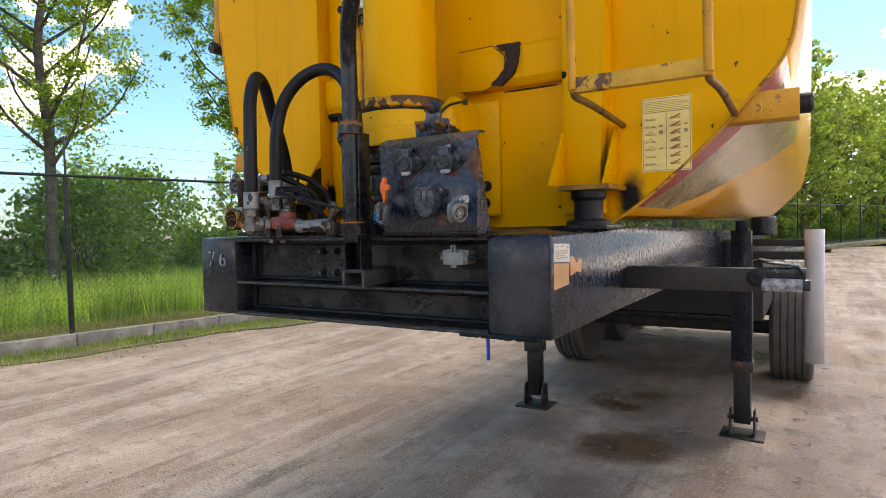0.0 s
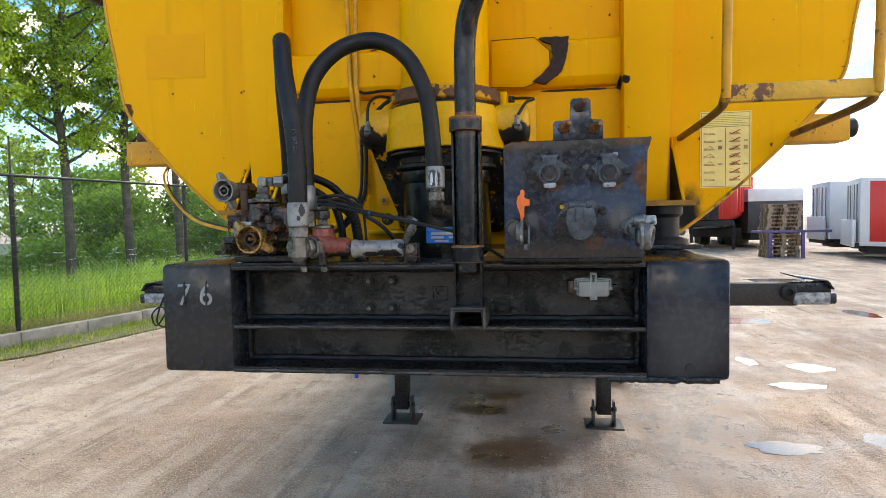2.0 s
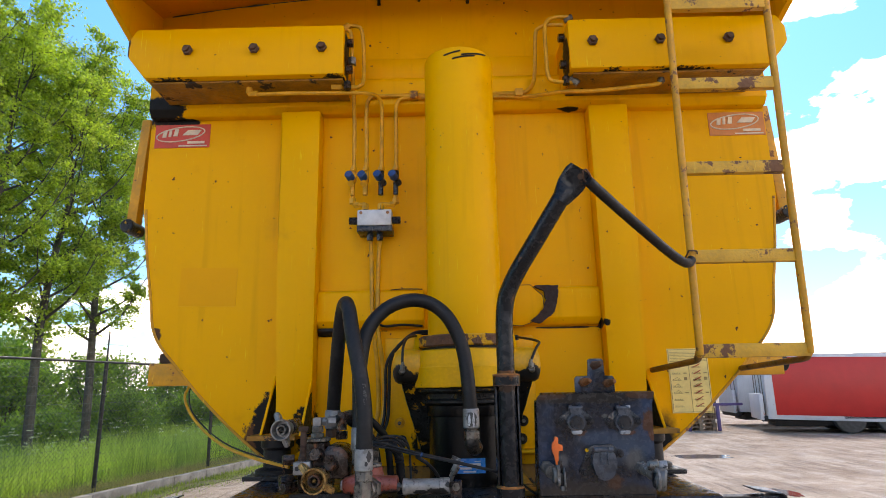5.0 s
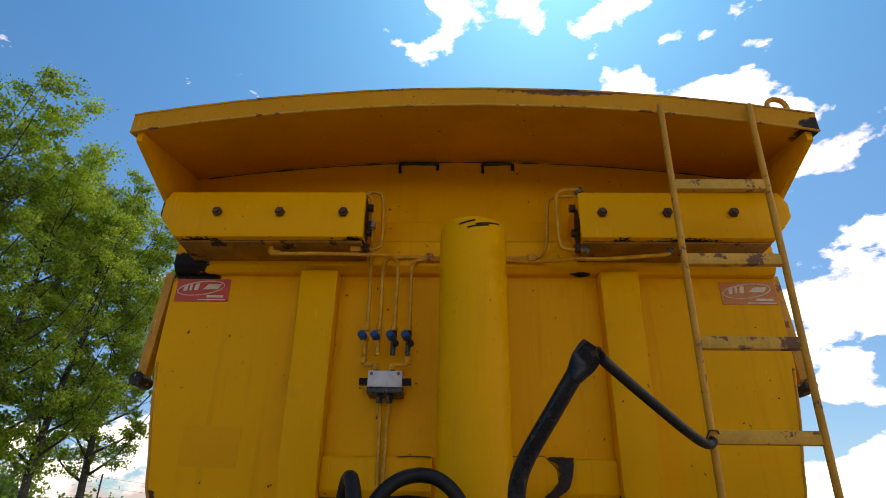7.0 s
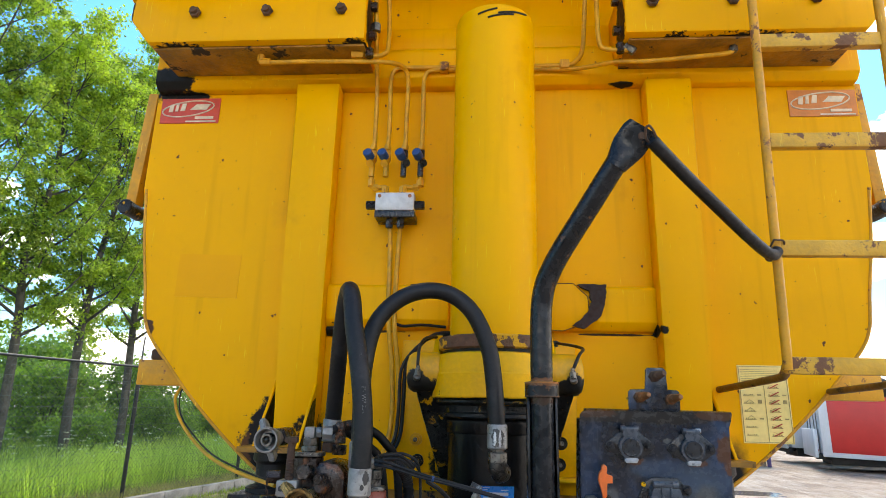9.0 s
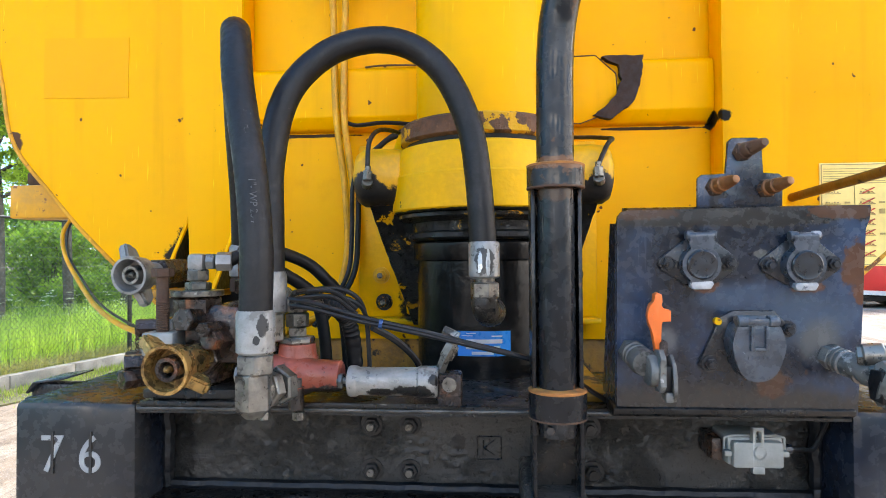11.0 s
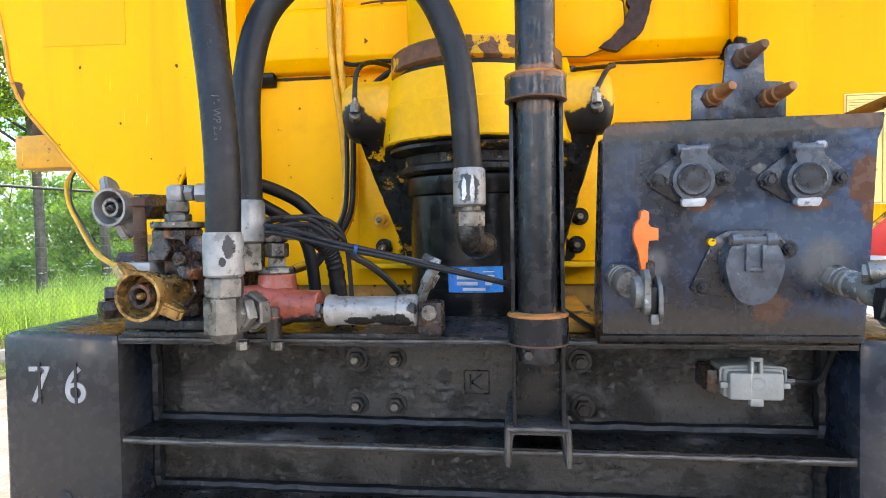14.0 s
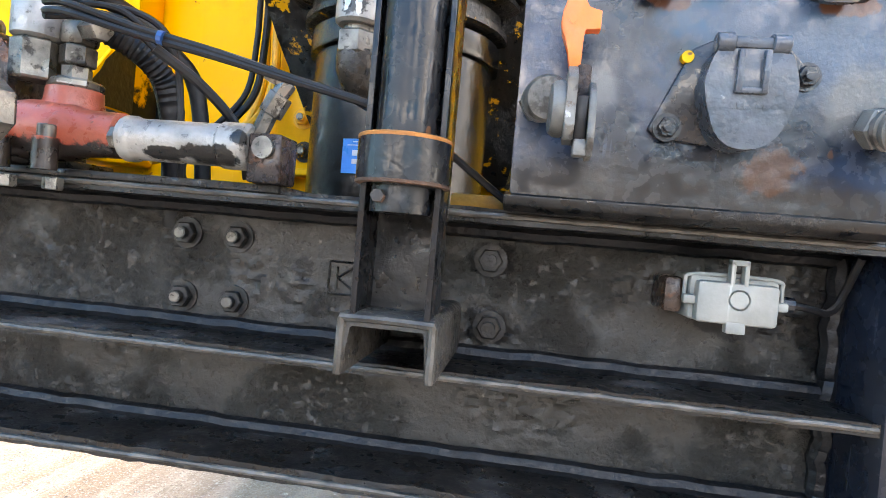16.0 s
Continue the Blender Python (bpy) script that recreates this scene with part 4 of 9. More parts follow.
vs, fs = wire_mesh(-3.2, 28, 0.082, 0.0021)
me = bpy.data.meshes.new("link_mesh")
me.from_pydata(vs, [], fs)
me.materials.append(M["wire"])
put_part("link_mesh", me, fence, "thin green-coated link wire")


# ---- trees ----
def leaf_cloud(centres, per, leaf, spread):
    """Small tilted leaf quads round the given (place, size) centres."""
    vs, fs = [], []
    for c, s in centres:
        k = max(3, int(per * s))
        P = np.random.normal(0, 1, (k, 3)) * np.array((spread, spread, spread * 0.7)) * s + np.array(c)
        U = np.random.normal(0, 1, (k, 3))
        U /= np.linalg.norm(U, axis=1)[:, None]
        V = np.cross(U, np.random.normal(0, 1, (k, 3)))
        V /= np.linalg.norm(V, axis=1)[:, None]
        L = leaf * np.random.uniform(0.6, 1.3, (k, 1))
        q = np.stack((P - U * L, P + V * L * 0.7, P + U * L, P - V * L * 0.7), 1).reshape(-1, 3)
        i0 = len(vs)
        vs += [tuple(v) for v in q.tolist()]
        fs += [(i0 + 4 * i, i0 + 4 * i + 1, i0 + 4 * i + 2, i0 + 4 * i + 3) for i in range(k)]
    return vs, fs


def make_tree(loc, height, crown, clear, leaf, per, label, seed, leaves="leaf"):
    random.seed(seed)
    np.random.seed(seed)
    t = thing("poplar_tree", loc, label, "tree", "poplars behind the fence")
    x, y, z = loc
    b = bb()
    trunk = [(x, y, z - 0.1)]
    for i in range(1, 7):
        trunk.append((x + rnd(-.10, .10) * i * .5, y + rnd(-.10, .10) * i * .5, z + height * 0.95 * i / 6))
    r0 = height * 0.0098
    tube(b, trunk, lambda s: r0 * (1 - s) ** 0.8 + 0.015, n=10, per=4)
    line = curve(trunk, 12)
    centres = []
    limbs = 34
    for i in range(limbs):
        f = clear + (0.97 - clear) * (i + rnd(0, .8)) / limbs
        p = line[min(len(line) - 1, int(f * len(line)))]
        a = i * 2.4 + rnd(-.5, .5)
        shape = math.sin(math.pi * min(1, max(0.03, (f - clear * .8) / (1.06 - clear * .8))) ** 0.8)
        ln_ = crown * (0.40 + 0.75 * shape) * rnd(0.7, 1.2)
        out = Vector((math.cos(a), math.sin(a), 0))
        rise = 0.85 + 0.7 * f
        e = p + out * ln_ + Vector((0, 0, rise * ln_))
        q = p + out * ln_ * 0.62 + Vector((0, 0, rise * ln_ * 0.40))
        rr = r0 * (1 - f) * 0.42 + 0.012
        tube(b, [p, q, e], lambda s, rr=rr: rr * (1 - 0.85 * s), n=5, per=3)
        bow = curve([p, q, e], 6)
        # side twigs, each with its own clump of leaves
        for k in range(8):
            o = bow[min(len(bow) - 1, int((0.30 + 0.70 * (k + rnd(0, 1)) / 8) * (len(bow) - 1)))]
            w = Vector((rnd(-1, 1), rnd(-1, 1), rnd(-0.35, 0.9)))
            tip = o + w * ln_ * 0.36
            if k % 2 == 0:
                tube(b, [o, (o + tip) / 2 + Vector((0, 0, 0.04)), tip], 0.007, n=3, per=1)
            centres.append((tuple(tip), rnd(0.45, 1.15)))
            if k % 2:
                centres.append((tuple(o.lerp(tip, 0.5)), rnd(0.3, 0.7)))
    part("trunk", b, M["bark"], t)
    vs, fs = leaf_cloud(centres, per, leaf, 0.118 * crown ** 0.5)
    me = bpy.data.meshes.new("crown")
    me.from_pydata(vs, [], fs)
    me.materials.append(M[leaves])
    put_part("crown", me, t)
    return t


row = "tall poplar with grey bark and fresh green leaves behind the fence"
T1 = make_tree((-10.5, 4.2, 0.15), 10.0, 2.0, 0.26, 0.032, 190, row, 3)
T2 = make_tree((-9.8, 8.1, 0.15), 10.1, 1.5, 0.31, 0.034, 195, row, 5)
T3 = make_tree((-9.5, 10.2, 0.15), 9.8, 1.4, 0.30, 0.034, 195, row, 8)
for (x, y, src, s, turn) in [(-9.35, 12.0, T3, 1.03, 100), (-9.25, 13.9, T2, 0.98, 200),
                             (-11.0, 1.4, T3, 0.95, 250)] :
    copy_thing(src, Matrix.Translation((x, y, 0.15)) @ Matrix.Rotation(radians(turn), 4, "Z") @ Matrix.Scale(s, 4))
# far row along the fence, seen past the trailer
far_row = "distant poplar with bright yellow-green leaves along the fence"
F1 = make_tree((fence_x(28) - 2.6, 28, -0.5), 10.4, 1.9, 0.16, 0.10, 30, far_row, 31, "farleaf")
F2 = make_tree((fence_x(26) - 3.6, 26, -0.5), 9.8, 1.8, 0.14, 0.10, 32, far_row, 32, "farleaf")
for i in range(26):
    y = 17 + i * 2.9
    src = (F1, F2)[i % 2]
    copy_thing(src, Matrix.Translation((fence_x(y) - 2.6 + rnd(-.7, .7), y, -0.9)) @ Matrix.Rotation(i * 1.7, 4, "Z") @ Matrix.Scale(rnd(0.95, 1.15), 4))


def make_bush(loc, rx, ry, h, n, seed):
    random.seed(seed)
    np.random.seed(seed)
    t = thing("hedge_bush", loc, "dense dark green leafy bush behind the fence", "bush", "bushes behind the fence")
    b = bb()
    centres = []
    for i in range(n):
        a, r, f = rnd(0, 6.28), math.sqrt(random.random()), random.random()
        k = math.sqrt(max(0.05, 1 - (f * 0.95) ** 2.5))
        c = (loc[0] + rx * r * k * math.cos(a), loc[1] + ry * r * k * math.sin(a), loc[2] + 0.12 + h * f)
        centres.append((c, rnd(0.5, 1.2)))
        if i % 4 == 0:
            tube(b, [(loc[0] + rnd(-.3, .3), loc[1] + rnd(-.3, .3), loc[2]), ((c[0] + loc[0]) / 2, (c[1] + loc[1]) / 2, loc[2] + h * f * 0.6), c], 0.012, n=4, per=2)
    part("stem", b, M["bark"], t)
    vs, fs = leaf_cloud(centres, 85, 0.052, 0.22)
    me = bpy.data.meshes.new("foliage")
    me.from_pydata(vs, [], fs)
    me.materials.append(M["bush"])
    put_part("foliage", me, t)
    return t


B1 = make_bush((-11.5, 5.2, 0.15), 1.7, 1.5, 2.3, 150, 11)
B2 = make_bush((-11.6, 8.6, 0.15), 1.4, 1.4, 1.3, 110, 12)
for (x, y, src, s, turn) in [(-12.4, 2.2, B1, 1.05, 60), (-13.2, -0.8, B2, 1.2, 10), (-11.4, 11.6, B2, 0.8, 200), (-10.4, 14.0, B2, 0.85, 90), (-10.0, 17.0, B1, 0.7, 30),
                             (-9.4, 20.5, B2, 1.1, 150), (-8.4, 24.5, B1, 0.95, 270), (-7.2, 28.5, B2, 1.2, 40), (-12.6, 15.6, B1, 1.05, 250), (-12, 19, B1, 1.15, 310), (-11, 23, B1, 1.15, 75), (-16, 9, B1, 1.3, 80), (-15, 18, B1, 1.4, 190), (-17, 4, B2, 1.5, 20)]:
    copy_thing(src, Matrix.Translation((x, y, 0.12)) @ Matrix.Rotation(radians(turn), 4, "Z") @ Matrix.Scale(s, 4))

# white umbels in the meadow
random.seed(21)
np.random.seed(21)
vs, fs = [], []
for i in range(420):
    y = rnd(0, 20)
    o = rnd(1.6, 4.5)
    if noise.noise((y * 0.5, o * 0.5, 9.0)) < 0.0:
        continue
    cx, cy, cz = fence_x(y) - o, y, 0.16 + rnd(0.55, 1.0)
    for q in range(16):
        a, r = rnd(0, 6.28), rnd(0, 0.07)
        px, py, pz, s = cx + r * math.cos(a), cy + r * math.sin(a), cz + rnd(-.015, .015), rnd(0.008, 0.016)
        k = len(vs)
        vs += [(px - s, py, pz), (px, py - s, pz + s * .5), (px + s, py, pz), (px, py + s, pz + s * .5)]
        fs.append((k, k + 1, k + 2, k + 3))
    k = len(vs)
    vs += [(cx - .004, cy, 0.16), (cx + .004, cy, 0.16), (cx, cy, cz)]
    fs.append((k, k + 1, k + 2))
me = bpy.data.meshes.new("cow_parsley")
me.from_pydata(vs, [], fs)
me.materials.append(M["flower"])
tagged(new("cow_parsley", me), "white umbel flowers standing in the tall meadow grass", "flowers", kind="stuff")

# lower trees across the meadow
for x, y, src, s, turn in ((-25, 20, F1, 0.5, 10), (-22, 23, F2, 0.52, 70), (-27, 27, F1, 0.6, 130), (-20, 27, F2, 0.5, 220), (-24, 12, F1, 0.42, 60), (-27, 8, F2, 0.45, 150)):
    copy_thing(src, Matrix.Translation((x, y, 0.1)) @ Matrix.Rotation(radians(turn), 4, "Z") @ Matrix.Scale(s, 4))
# low hedge under the far row
for i in range(12):
    y = 31 + i * 3.6
    copy_thing(B1, Matrix.Translation((fence_x(y) - 3.4, y, 0.1)) @ Matrix.Rotation(i * 2.1, 4, "Z") @ Matrix.Scale(0.95 + 0.1 * (i % 3), 4))


# ---- tipping body ----
body = thing("tipper_body", (0, 0.6, 1.55), "yellow steel half-round tipper body with stained worn paint", "tipper body")
OUT = [(-1.245, 3.43), (-1.245, 2.55), (-1.215, 2.37), (-1.185, 2.20), (-1.155, 2.05), (-1.055, 1.92), (-0.965, 1.82), (-0.84, 1.70), (-0.73, 1.61), (-0.66, 1.565)]
OUT_R = [(-x + 0.02 * min(1.0, (z - 1.565) / 0.45), z) for x, z in OUT][::-1]


def arch(x, mid, drop):
    return mid - drop * (x / 1.25) ** 2


b = bb()
top = [(1.245 - 2.49 * i / 24, arch(1.245 - 2.49 * i / 24, 3.52, 0.10)) for i in range(25)]
prism(b, OUT + OUT_R + top[1:-1], "y", 0.606, 0.622)
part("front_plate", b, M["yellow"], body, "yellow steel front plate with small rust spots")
b = bb()
pts = [(x * 0.985, max(z, 1.6)) for x, z in OUT[1:]] + [(-x * 0.985, max(z, 1.6)) for x, z in OUT[:0:-1]]
prev = None
for y_ in (0.622, 2.0, 4.0, 6.0, 8.4):
    ring = [b.verts.new((x, y_, z)) for x, z in [(-1.235, 3.2)] + pts + [(1.235, 3.2)]]
    if prev:
        for i in range(len(ring) - 1):
            b.faces.new((prev[i], prev[i + 1], ring[i + 1], ring[i]))
    prev = ring
b.faces.new(prev)
hull = part("hull", b, M["hull"], body, "long yellow hull behind the front plate")
md = hull.modifiers.new("thick", "SOLIDIFY")
md.thickness, md.offset = 0.006, 1.0


# warning stripes along the lower flanks; the wide cream one adds painted ground reflection
def flank(s):
    """A point of the right flank: s from 0 at the bottom to 1 at the shoulder."""
    P = [(0.66, 1.60), (0.73, 1.612), (0.84, 1.70), (0.965, 1.82), (1.055, 1.92), (1.155, 2.05), (1.185, 2.20)]
    f = s * (len(P) - 1)
    i = min(int(f), len(P) - 2)
    t = f - i
    return P[i][0] * (1 - t) + P[i + 1][0] * t, P[i][1] * (1 - t) + P[i + 1][1] * t


M["stripe_red"] = mat("red_stripe", (0.33, 0.03, 0.025), 0.35, dark=0.8, scale=4, bump=0.05)
M["stripe_cream_sheen"] = mat("cream_sheen_stripe", (0.50, 0.37, 0.19), 0.16, dark=0.6, scale=4, bump=0.03, streak=True, scuff=0.6, spec=0.6)
for side in (1, -1):
    for nm, a0, a1, m_ in (("red_stripe", 0.0, 0.34, "stripe_red"), ("cream_sheen_stripe", 0.34, 1.7, "stripe_cream_sheen")):
        b = bb()
        prev = None
        for i in range(19):
            s = 0.12 + 0.80 * i / 18
            x, z = flank(s)
            n_ = Vector((z - 1.3, 0, -(1.4 - x) * 1.2)).normalized() * 0.006
            grow = min(1.0, s * 1.15)
            r_ = [b.verts.new((side * (x * 0.988 + n_.x), 0.63 + a0 * grow * 1.4, z + n_.z)), b.verts.new((side * (x * 0.988 + n_.x), 0.63 + a1 * grow * 1.4, z + n_.z))]
            if prev:
                b.faces.new((prev[0], prev[1], r_[1], r_[0]))
            prev = r_
        part(nm, b, M[m_], body)

# uprights on the front plate, spread at the foot
for s in (-1, 1):
    b = bb()
    x0, x1 = 0.532, 0.690
    prism(b, [(s * x0, 2.925), (s * x1, 2.925), (s * (x1 - 0.012), 2.15), (s * (x1 - 0.030), 1.80), (s * (x1 - 0.030), 1.60), (s * x0, 1.60)], "y", 0.528, 0.606, 0.010)
    part("upright", b, M["yellow"], body, "yellow box-section upright")
    # sloping foot gussets, black paint on the faces towards the middle
    for xa, ya, za, yb in ((0.537, 0.530, 1.874, 0.385), (0.688, 0.606, 1.890, 0.452)):
        b = bb()
        prism(b, [(ya, za), (yb, 1.69), (ya, 1.69)], "x", s * xa - 0.004, s * xa + 0.004, 0.001)
        g = part("foot_gusset", b, M["yellow"], body)
        b = bb()
        top = 1.85 if xa > 0.6 else 1.82
        sl = (ya - yb) / (za - 1.69)
        yq = ya - (za - top) * sl + 0.006
        prism(b, [(ya - 0.001, top + 0.012), (yq + 0.004, top), (yq - 0.002, top - 0.008), (ya - (za - 1.77) * sl + 0.004, 1.77), (ya - (za - 1.75) * sl + 0.009, 1.75), (yb + 0.008, 1.692), (ya - 0.001, 1.692)], "x", s * (xa - 0.004) - 0.0012, s * (xa - 0.004) + 0.0012)
        part("black_flank", b, M["blackflank"], g, "flaked black paint on the gusset")
    # bearing shelf under each upright
    b = bb()
    prism(b, [(0.41, 1.675), (0.41, 1.690), (0.606, 1.690), (0.606, 1.675)], "x", s * 0.56, s * 0.72)
    part("bearing_shelf", b, M["grease"], body, "greasy worn yellow bearing shelf")

# rusty lower rim of the front plate
for s in (-1, 1):
    b = bb()
    tube(b, [(s * x_ + (0.02 * min(1.0, (z_ - 1.565) / 0.45) if s > 0 else 0.0), 0.606, z_ + 0.002 * noise.noise((x_ * 40, z_ * 40, s))) for x_, z_ in ((1.235, 2.55), (1.215, 2.37), (1.185, 2.20), (1.155, 2.05), (1.055, 1.92), (0.965, 1.82), (0.84, 1.70), (0.73, 1.61), (0.66, 1.565))], 0.0055, n=8, per=8)
    part("plate_rim", b, M["yellow_worn"], body, "rust-stained plate edge")
# cross bar in two halves beside the cylinder, with welded eye plates
for s in (-1, 1):
    b = bb()
    prism(b, [(0.606, 2.205), (0.572, 2.20), (0.566, 2.19), (0.566, 2.085), (0.585, 2.06), (0.606, 2.055)], "x", s * 0.13, s * 0.532, 0.004)
    part("cross_bar", b, M["yellow"], body, "yellow cross bar with burnt black patch" if s > 0 else "yellow cross bar")
    if s < 0:
        # dark seam where the left half is let in beside the cylinder
        b = bb()
        tube(b, [(-0.255, 0.5655, 2.199), (-0.22, 0.565, 2.202), (-0.17, 0.565, 2.2015), (-0.135, 0.565, 2.200)], 0.0022, n=6)
        part("weld_seam", b, M["ruststeel"], body)
        # black bead drawn along the dark line under the bar
        b = bb()
        tube(b, [(-0.30, 0.560, 2.070), (-0.27, 0.556, 2.062), (-0.21, 0.553, 2.066), (-0.135, 0.552, 2.060)], 0.005, n=6)
        part("lower_black_seam", b, M["blackflank"], body, "black line along the lower edge")
        continue
    b = bb()
    pl = [(0.135, 2.205), (0.27, 2.207), (0.315, 2.165), (0.318, 2.12), (0.285, 2.072), (0.235, 2.054), (0.135, 2.06)]
    prism(b, pl, "y", 0.556, 0.566, 0.004)
    part("eye_plate", b, M["yellow"], body, "welded yellow plate with dark weld seam")
    b = bb()
    tube(b, [(p[0], 0.557, p[1]) for p in pl], 0.0015, n=6, smooth=False)
    part("weld_seam", b, M["ruststeel"], body)
# black wedge drawn in for the dark gap under the bar end
b = bb()
prism(b, [(0.603, 2.058), (0.580, 2.062), (0.578, 2.050), (0.590, 2.036), (0.603, 2.030)], "x", -0.531, -0.470, 0.003)
part("black_gap_wedge", b, M["blackflank"], body, "black wedge for the dark gap under the bar end")
b = bb()
burn = [(0.283, 2.203), (0.330, 2.204), (0.374, 2.203), (0.371, 2.165), (0.366, 2.135), (0.351, 2.096), (0.325, 2.078), (0.302, 2.062), (0.262, 2.071), (0.290, 2.090), (0.312, 2.115), (0.326, 2.150), (0.318, 2.182)]
fine_ = []
for i in range(len(burn)):
    for k in range(6):
        p0_, p1_ = burn[i], burn[(i + 1) % len(burn)]
        u, w = p0_[0] + (p1_[0] - p0_[0]) * k / 6, p0_[1] + (p1_[1] - p0_[1]) * k / 6
        fine_.append((u + 0.004 * noise.noise((u * 90, w * 90, 0)), min(2.2045, w + 0.004 * noise.noise((u * 90, w * 90, 7)))))
prism(b, fine_, "y", 0.5495, 0.568)
M["burn"] = mat("burnt_bare_steel", (0.035, 0.016, 0.011), 0.75, dark=0.45, scale=22, bump=0.5, rust=0.2, rust_col=(0.10, 0.045, 0.02))
part("burnt_patch", b, M["burn"], body, "burnt dark brown patch on the bar")
# top rail across, below the boxes
b = bb()
prism(b, [(0.606, 3.08), (0.560, 3.075), (0.552, 3.06), (0.552, 2.955), (0.575, 2.93), (0.606, 2.925)], "x", -1.235, 1.26, 0.004)
part("top_rail", b, M["yellow"], body)
b = bb()
prism(b, [(0.606, 3.185), (0.590, 3.18), (0.590, 3.085), (0.606, 3.08)], "x", -1.20, 1.22, 0.003)
part("seam_plate", b, M["yellow"], body)
# overhanging hood with an arched front rim
b = bb()
rows_ = []
for i in range(33):
    x = -1.0 + 2.0 * i / 32
    xb, xf = x * 1.27, x * 1.285
    rows_.append([(xb, 0.606, arch(xb, 3.512, 0.105)), (xf, 0.125, arch(xf, 3.425, 0.118)), (xf, 0.105, arch(xf, 3.425, 0.118)),
                  (xf, 0.105, arch(xf, 3.505, 0.118)), (xf, 0.125, arch(xf, 3.508, 0.118)), (xb, 0.606, arch(xb, 3.56, 0.105))])
vs_ = [[b.verts.new(p) for p in r_] for r_ in rows_]
for r0_, r1_ in zip(vs_, vs_[1:]):
    for k in range(6):
        b.faces.new((r0_[k], r0_[(k + 1) % 6], r1_[(k + 1) % 6], r1_[k]))
b.faces.new(vs_[0])
b.faces.new(vs_[-1])
part("hood", b, M["hood"], body, "overhanging arched yellow hood along the top", 25)
for s in (-1, 1):
    b = bb()
    prism(b, [(0.606, 3.42), (0.12, 3.31), (0.12, 3.27), (0.42, 3.17), (0.606, 3.10)], "x", s * 1.240, s * 1.262)
    part("hood_cheek", b, M["yellow"], body)
b = bb()
tube(b, [(1.14, 0.14, 3.39), (1.145, 0.14, 3.46), (1.18, 0.14, 3.475), (1.21, 0.14, 3.45), (1.215, 0.14, 3.38)], 0.010, n=8)
part("lifting_eye", b, M["yellow_worn"], body)
for lift in (3.4255, 3.505):
    b = bb()
    tube(b, [(-1.285 + 2.57 * i / 60, 0.1045, arch(-1.285 + 2.57 * i / 60, lift, 0.118) + 0.002 * noise.noise((i * 0.6, lift, 0))) for i in range(61)], 0.0045, n=6, per=1)
    part("rim_edge", b, M["rung"], body, "rust-stained hood edge")
# black paint marks under the hood
for s, w in ((-0.31, 0.086), (0.07, 0.068)):
    b = bb()
    tube(b, [(s, 0.603, 3.445), (s, 0.601, 3.488), (s + 0.012, 0.600, 3.494), (s + w * 2 - 0.012, 0.600, 3.494), (s + w * 2, 0.601, 3.488), (s + w * 2, 0.603, 3.46)], lambda f_: 0.0075 + 0.004 * noise.noise((f_ * 14, s * 9, 0.0)), n=6, per=5)
    part("black_mark", b, M["post"], body, "black paint mark")
# side latch bars
for s in (-1, 1):
    b = bb()
    prism(b, [(s * 1.262, 2.95), (s * 1.300, 2.95), (s * 1.325, 2.50), (s * 1.285, 2.50)], "y", 0.63, 0.68, 0.004)
    p = part("side_bar", b, M["yellow_worn"], body, "slanted yellow side bar")
    b = bb()
    cyl(b, (s * 1.305, 0.60, 2.485), (s * 1.305, 0.70, 2.485), 0.028, n=12, bev=0.004)
    part("bar_bolt", b, M["burnt"], p)
    # outrigger stub with rubber stop
    b = bb()
    box(b, *sorted((s * 1.0, s * (1.172 if s < 0 else 1.205))), 0.615, 0.70, 1.862, 1.945, 0.004)
    p = part("side_stub", b, M["yellow_worn"], body, "yellow box stub with rubber stop")
    b = bb()
    cyl(b, (s * 1.20, 0.66, 1.905), (s * 1.238, 0.66, 1.905), 0.030, n=16, bev=0.006)
    if s > 0:
        part("rubber_stop", b, M["rubber"], p)
    else:
        b.free()
        b = bb()
        box(b, -1.15, -1.05, 0.64, 0.70, 1.945, 1.985, 0.01)
        part("rubber_block", b, M["ruststeel"], p)

# two long boxes under the hood
for s in (-1, 1):
    b = bb()
    xi, xo = (0.412, 1.235) if s < 0 else (0.434, 1.255)
    prism(b, [(s * xi, 2.985), (s * xi, 3.192), (s * (xo - 0.03), 3.192), (s * xo, 3.14), (s * xo, 3.08), (s * (xo - 0.075), 2.985)], "y", 0.355, 0.60, 0.010)
    p = part("top_box", b, M["yellow"], body, "long yellow lever box with three bolts")
    for x in ((-1.0, -0.749, -0.495) if s < 0 else (0.522, 0.774, 1.029)):
        bolt(p, (x, 0.356, 3.092), (0, -1, 0), 0.020, M["ruststeel"], washer=False)
    for q0, q1, r in (((s * (xi - 0.022), 0.43, 3.158), (s * xi, 0.43, 3.158), 0.017), ((s * (xi - 0.022), 0.43, 3.043), (s * xi, 0.43, 3.043), 0.017),
                      ((s * (xi - 0.005), 0.42, 2.985), (s * (xi - 0.005), 0.42, 2.955), 0.014)):
        b = bb()
        cyl(b, q0, q1, r, n=8)
        part("port_fitting", b, M["oily"], p)

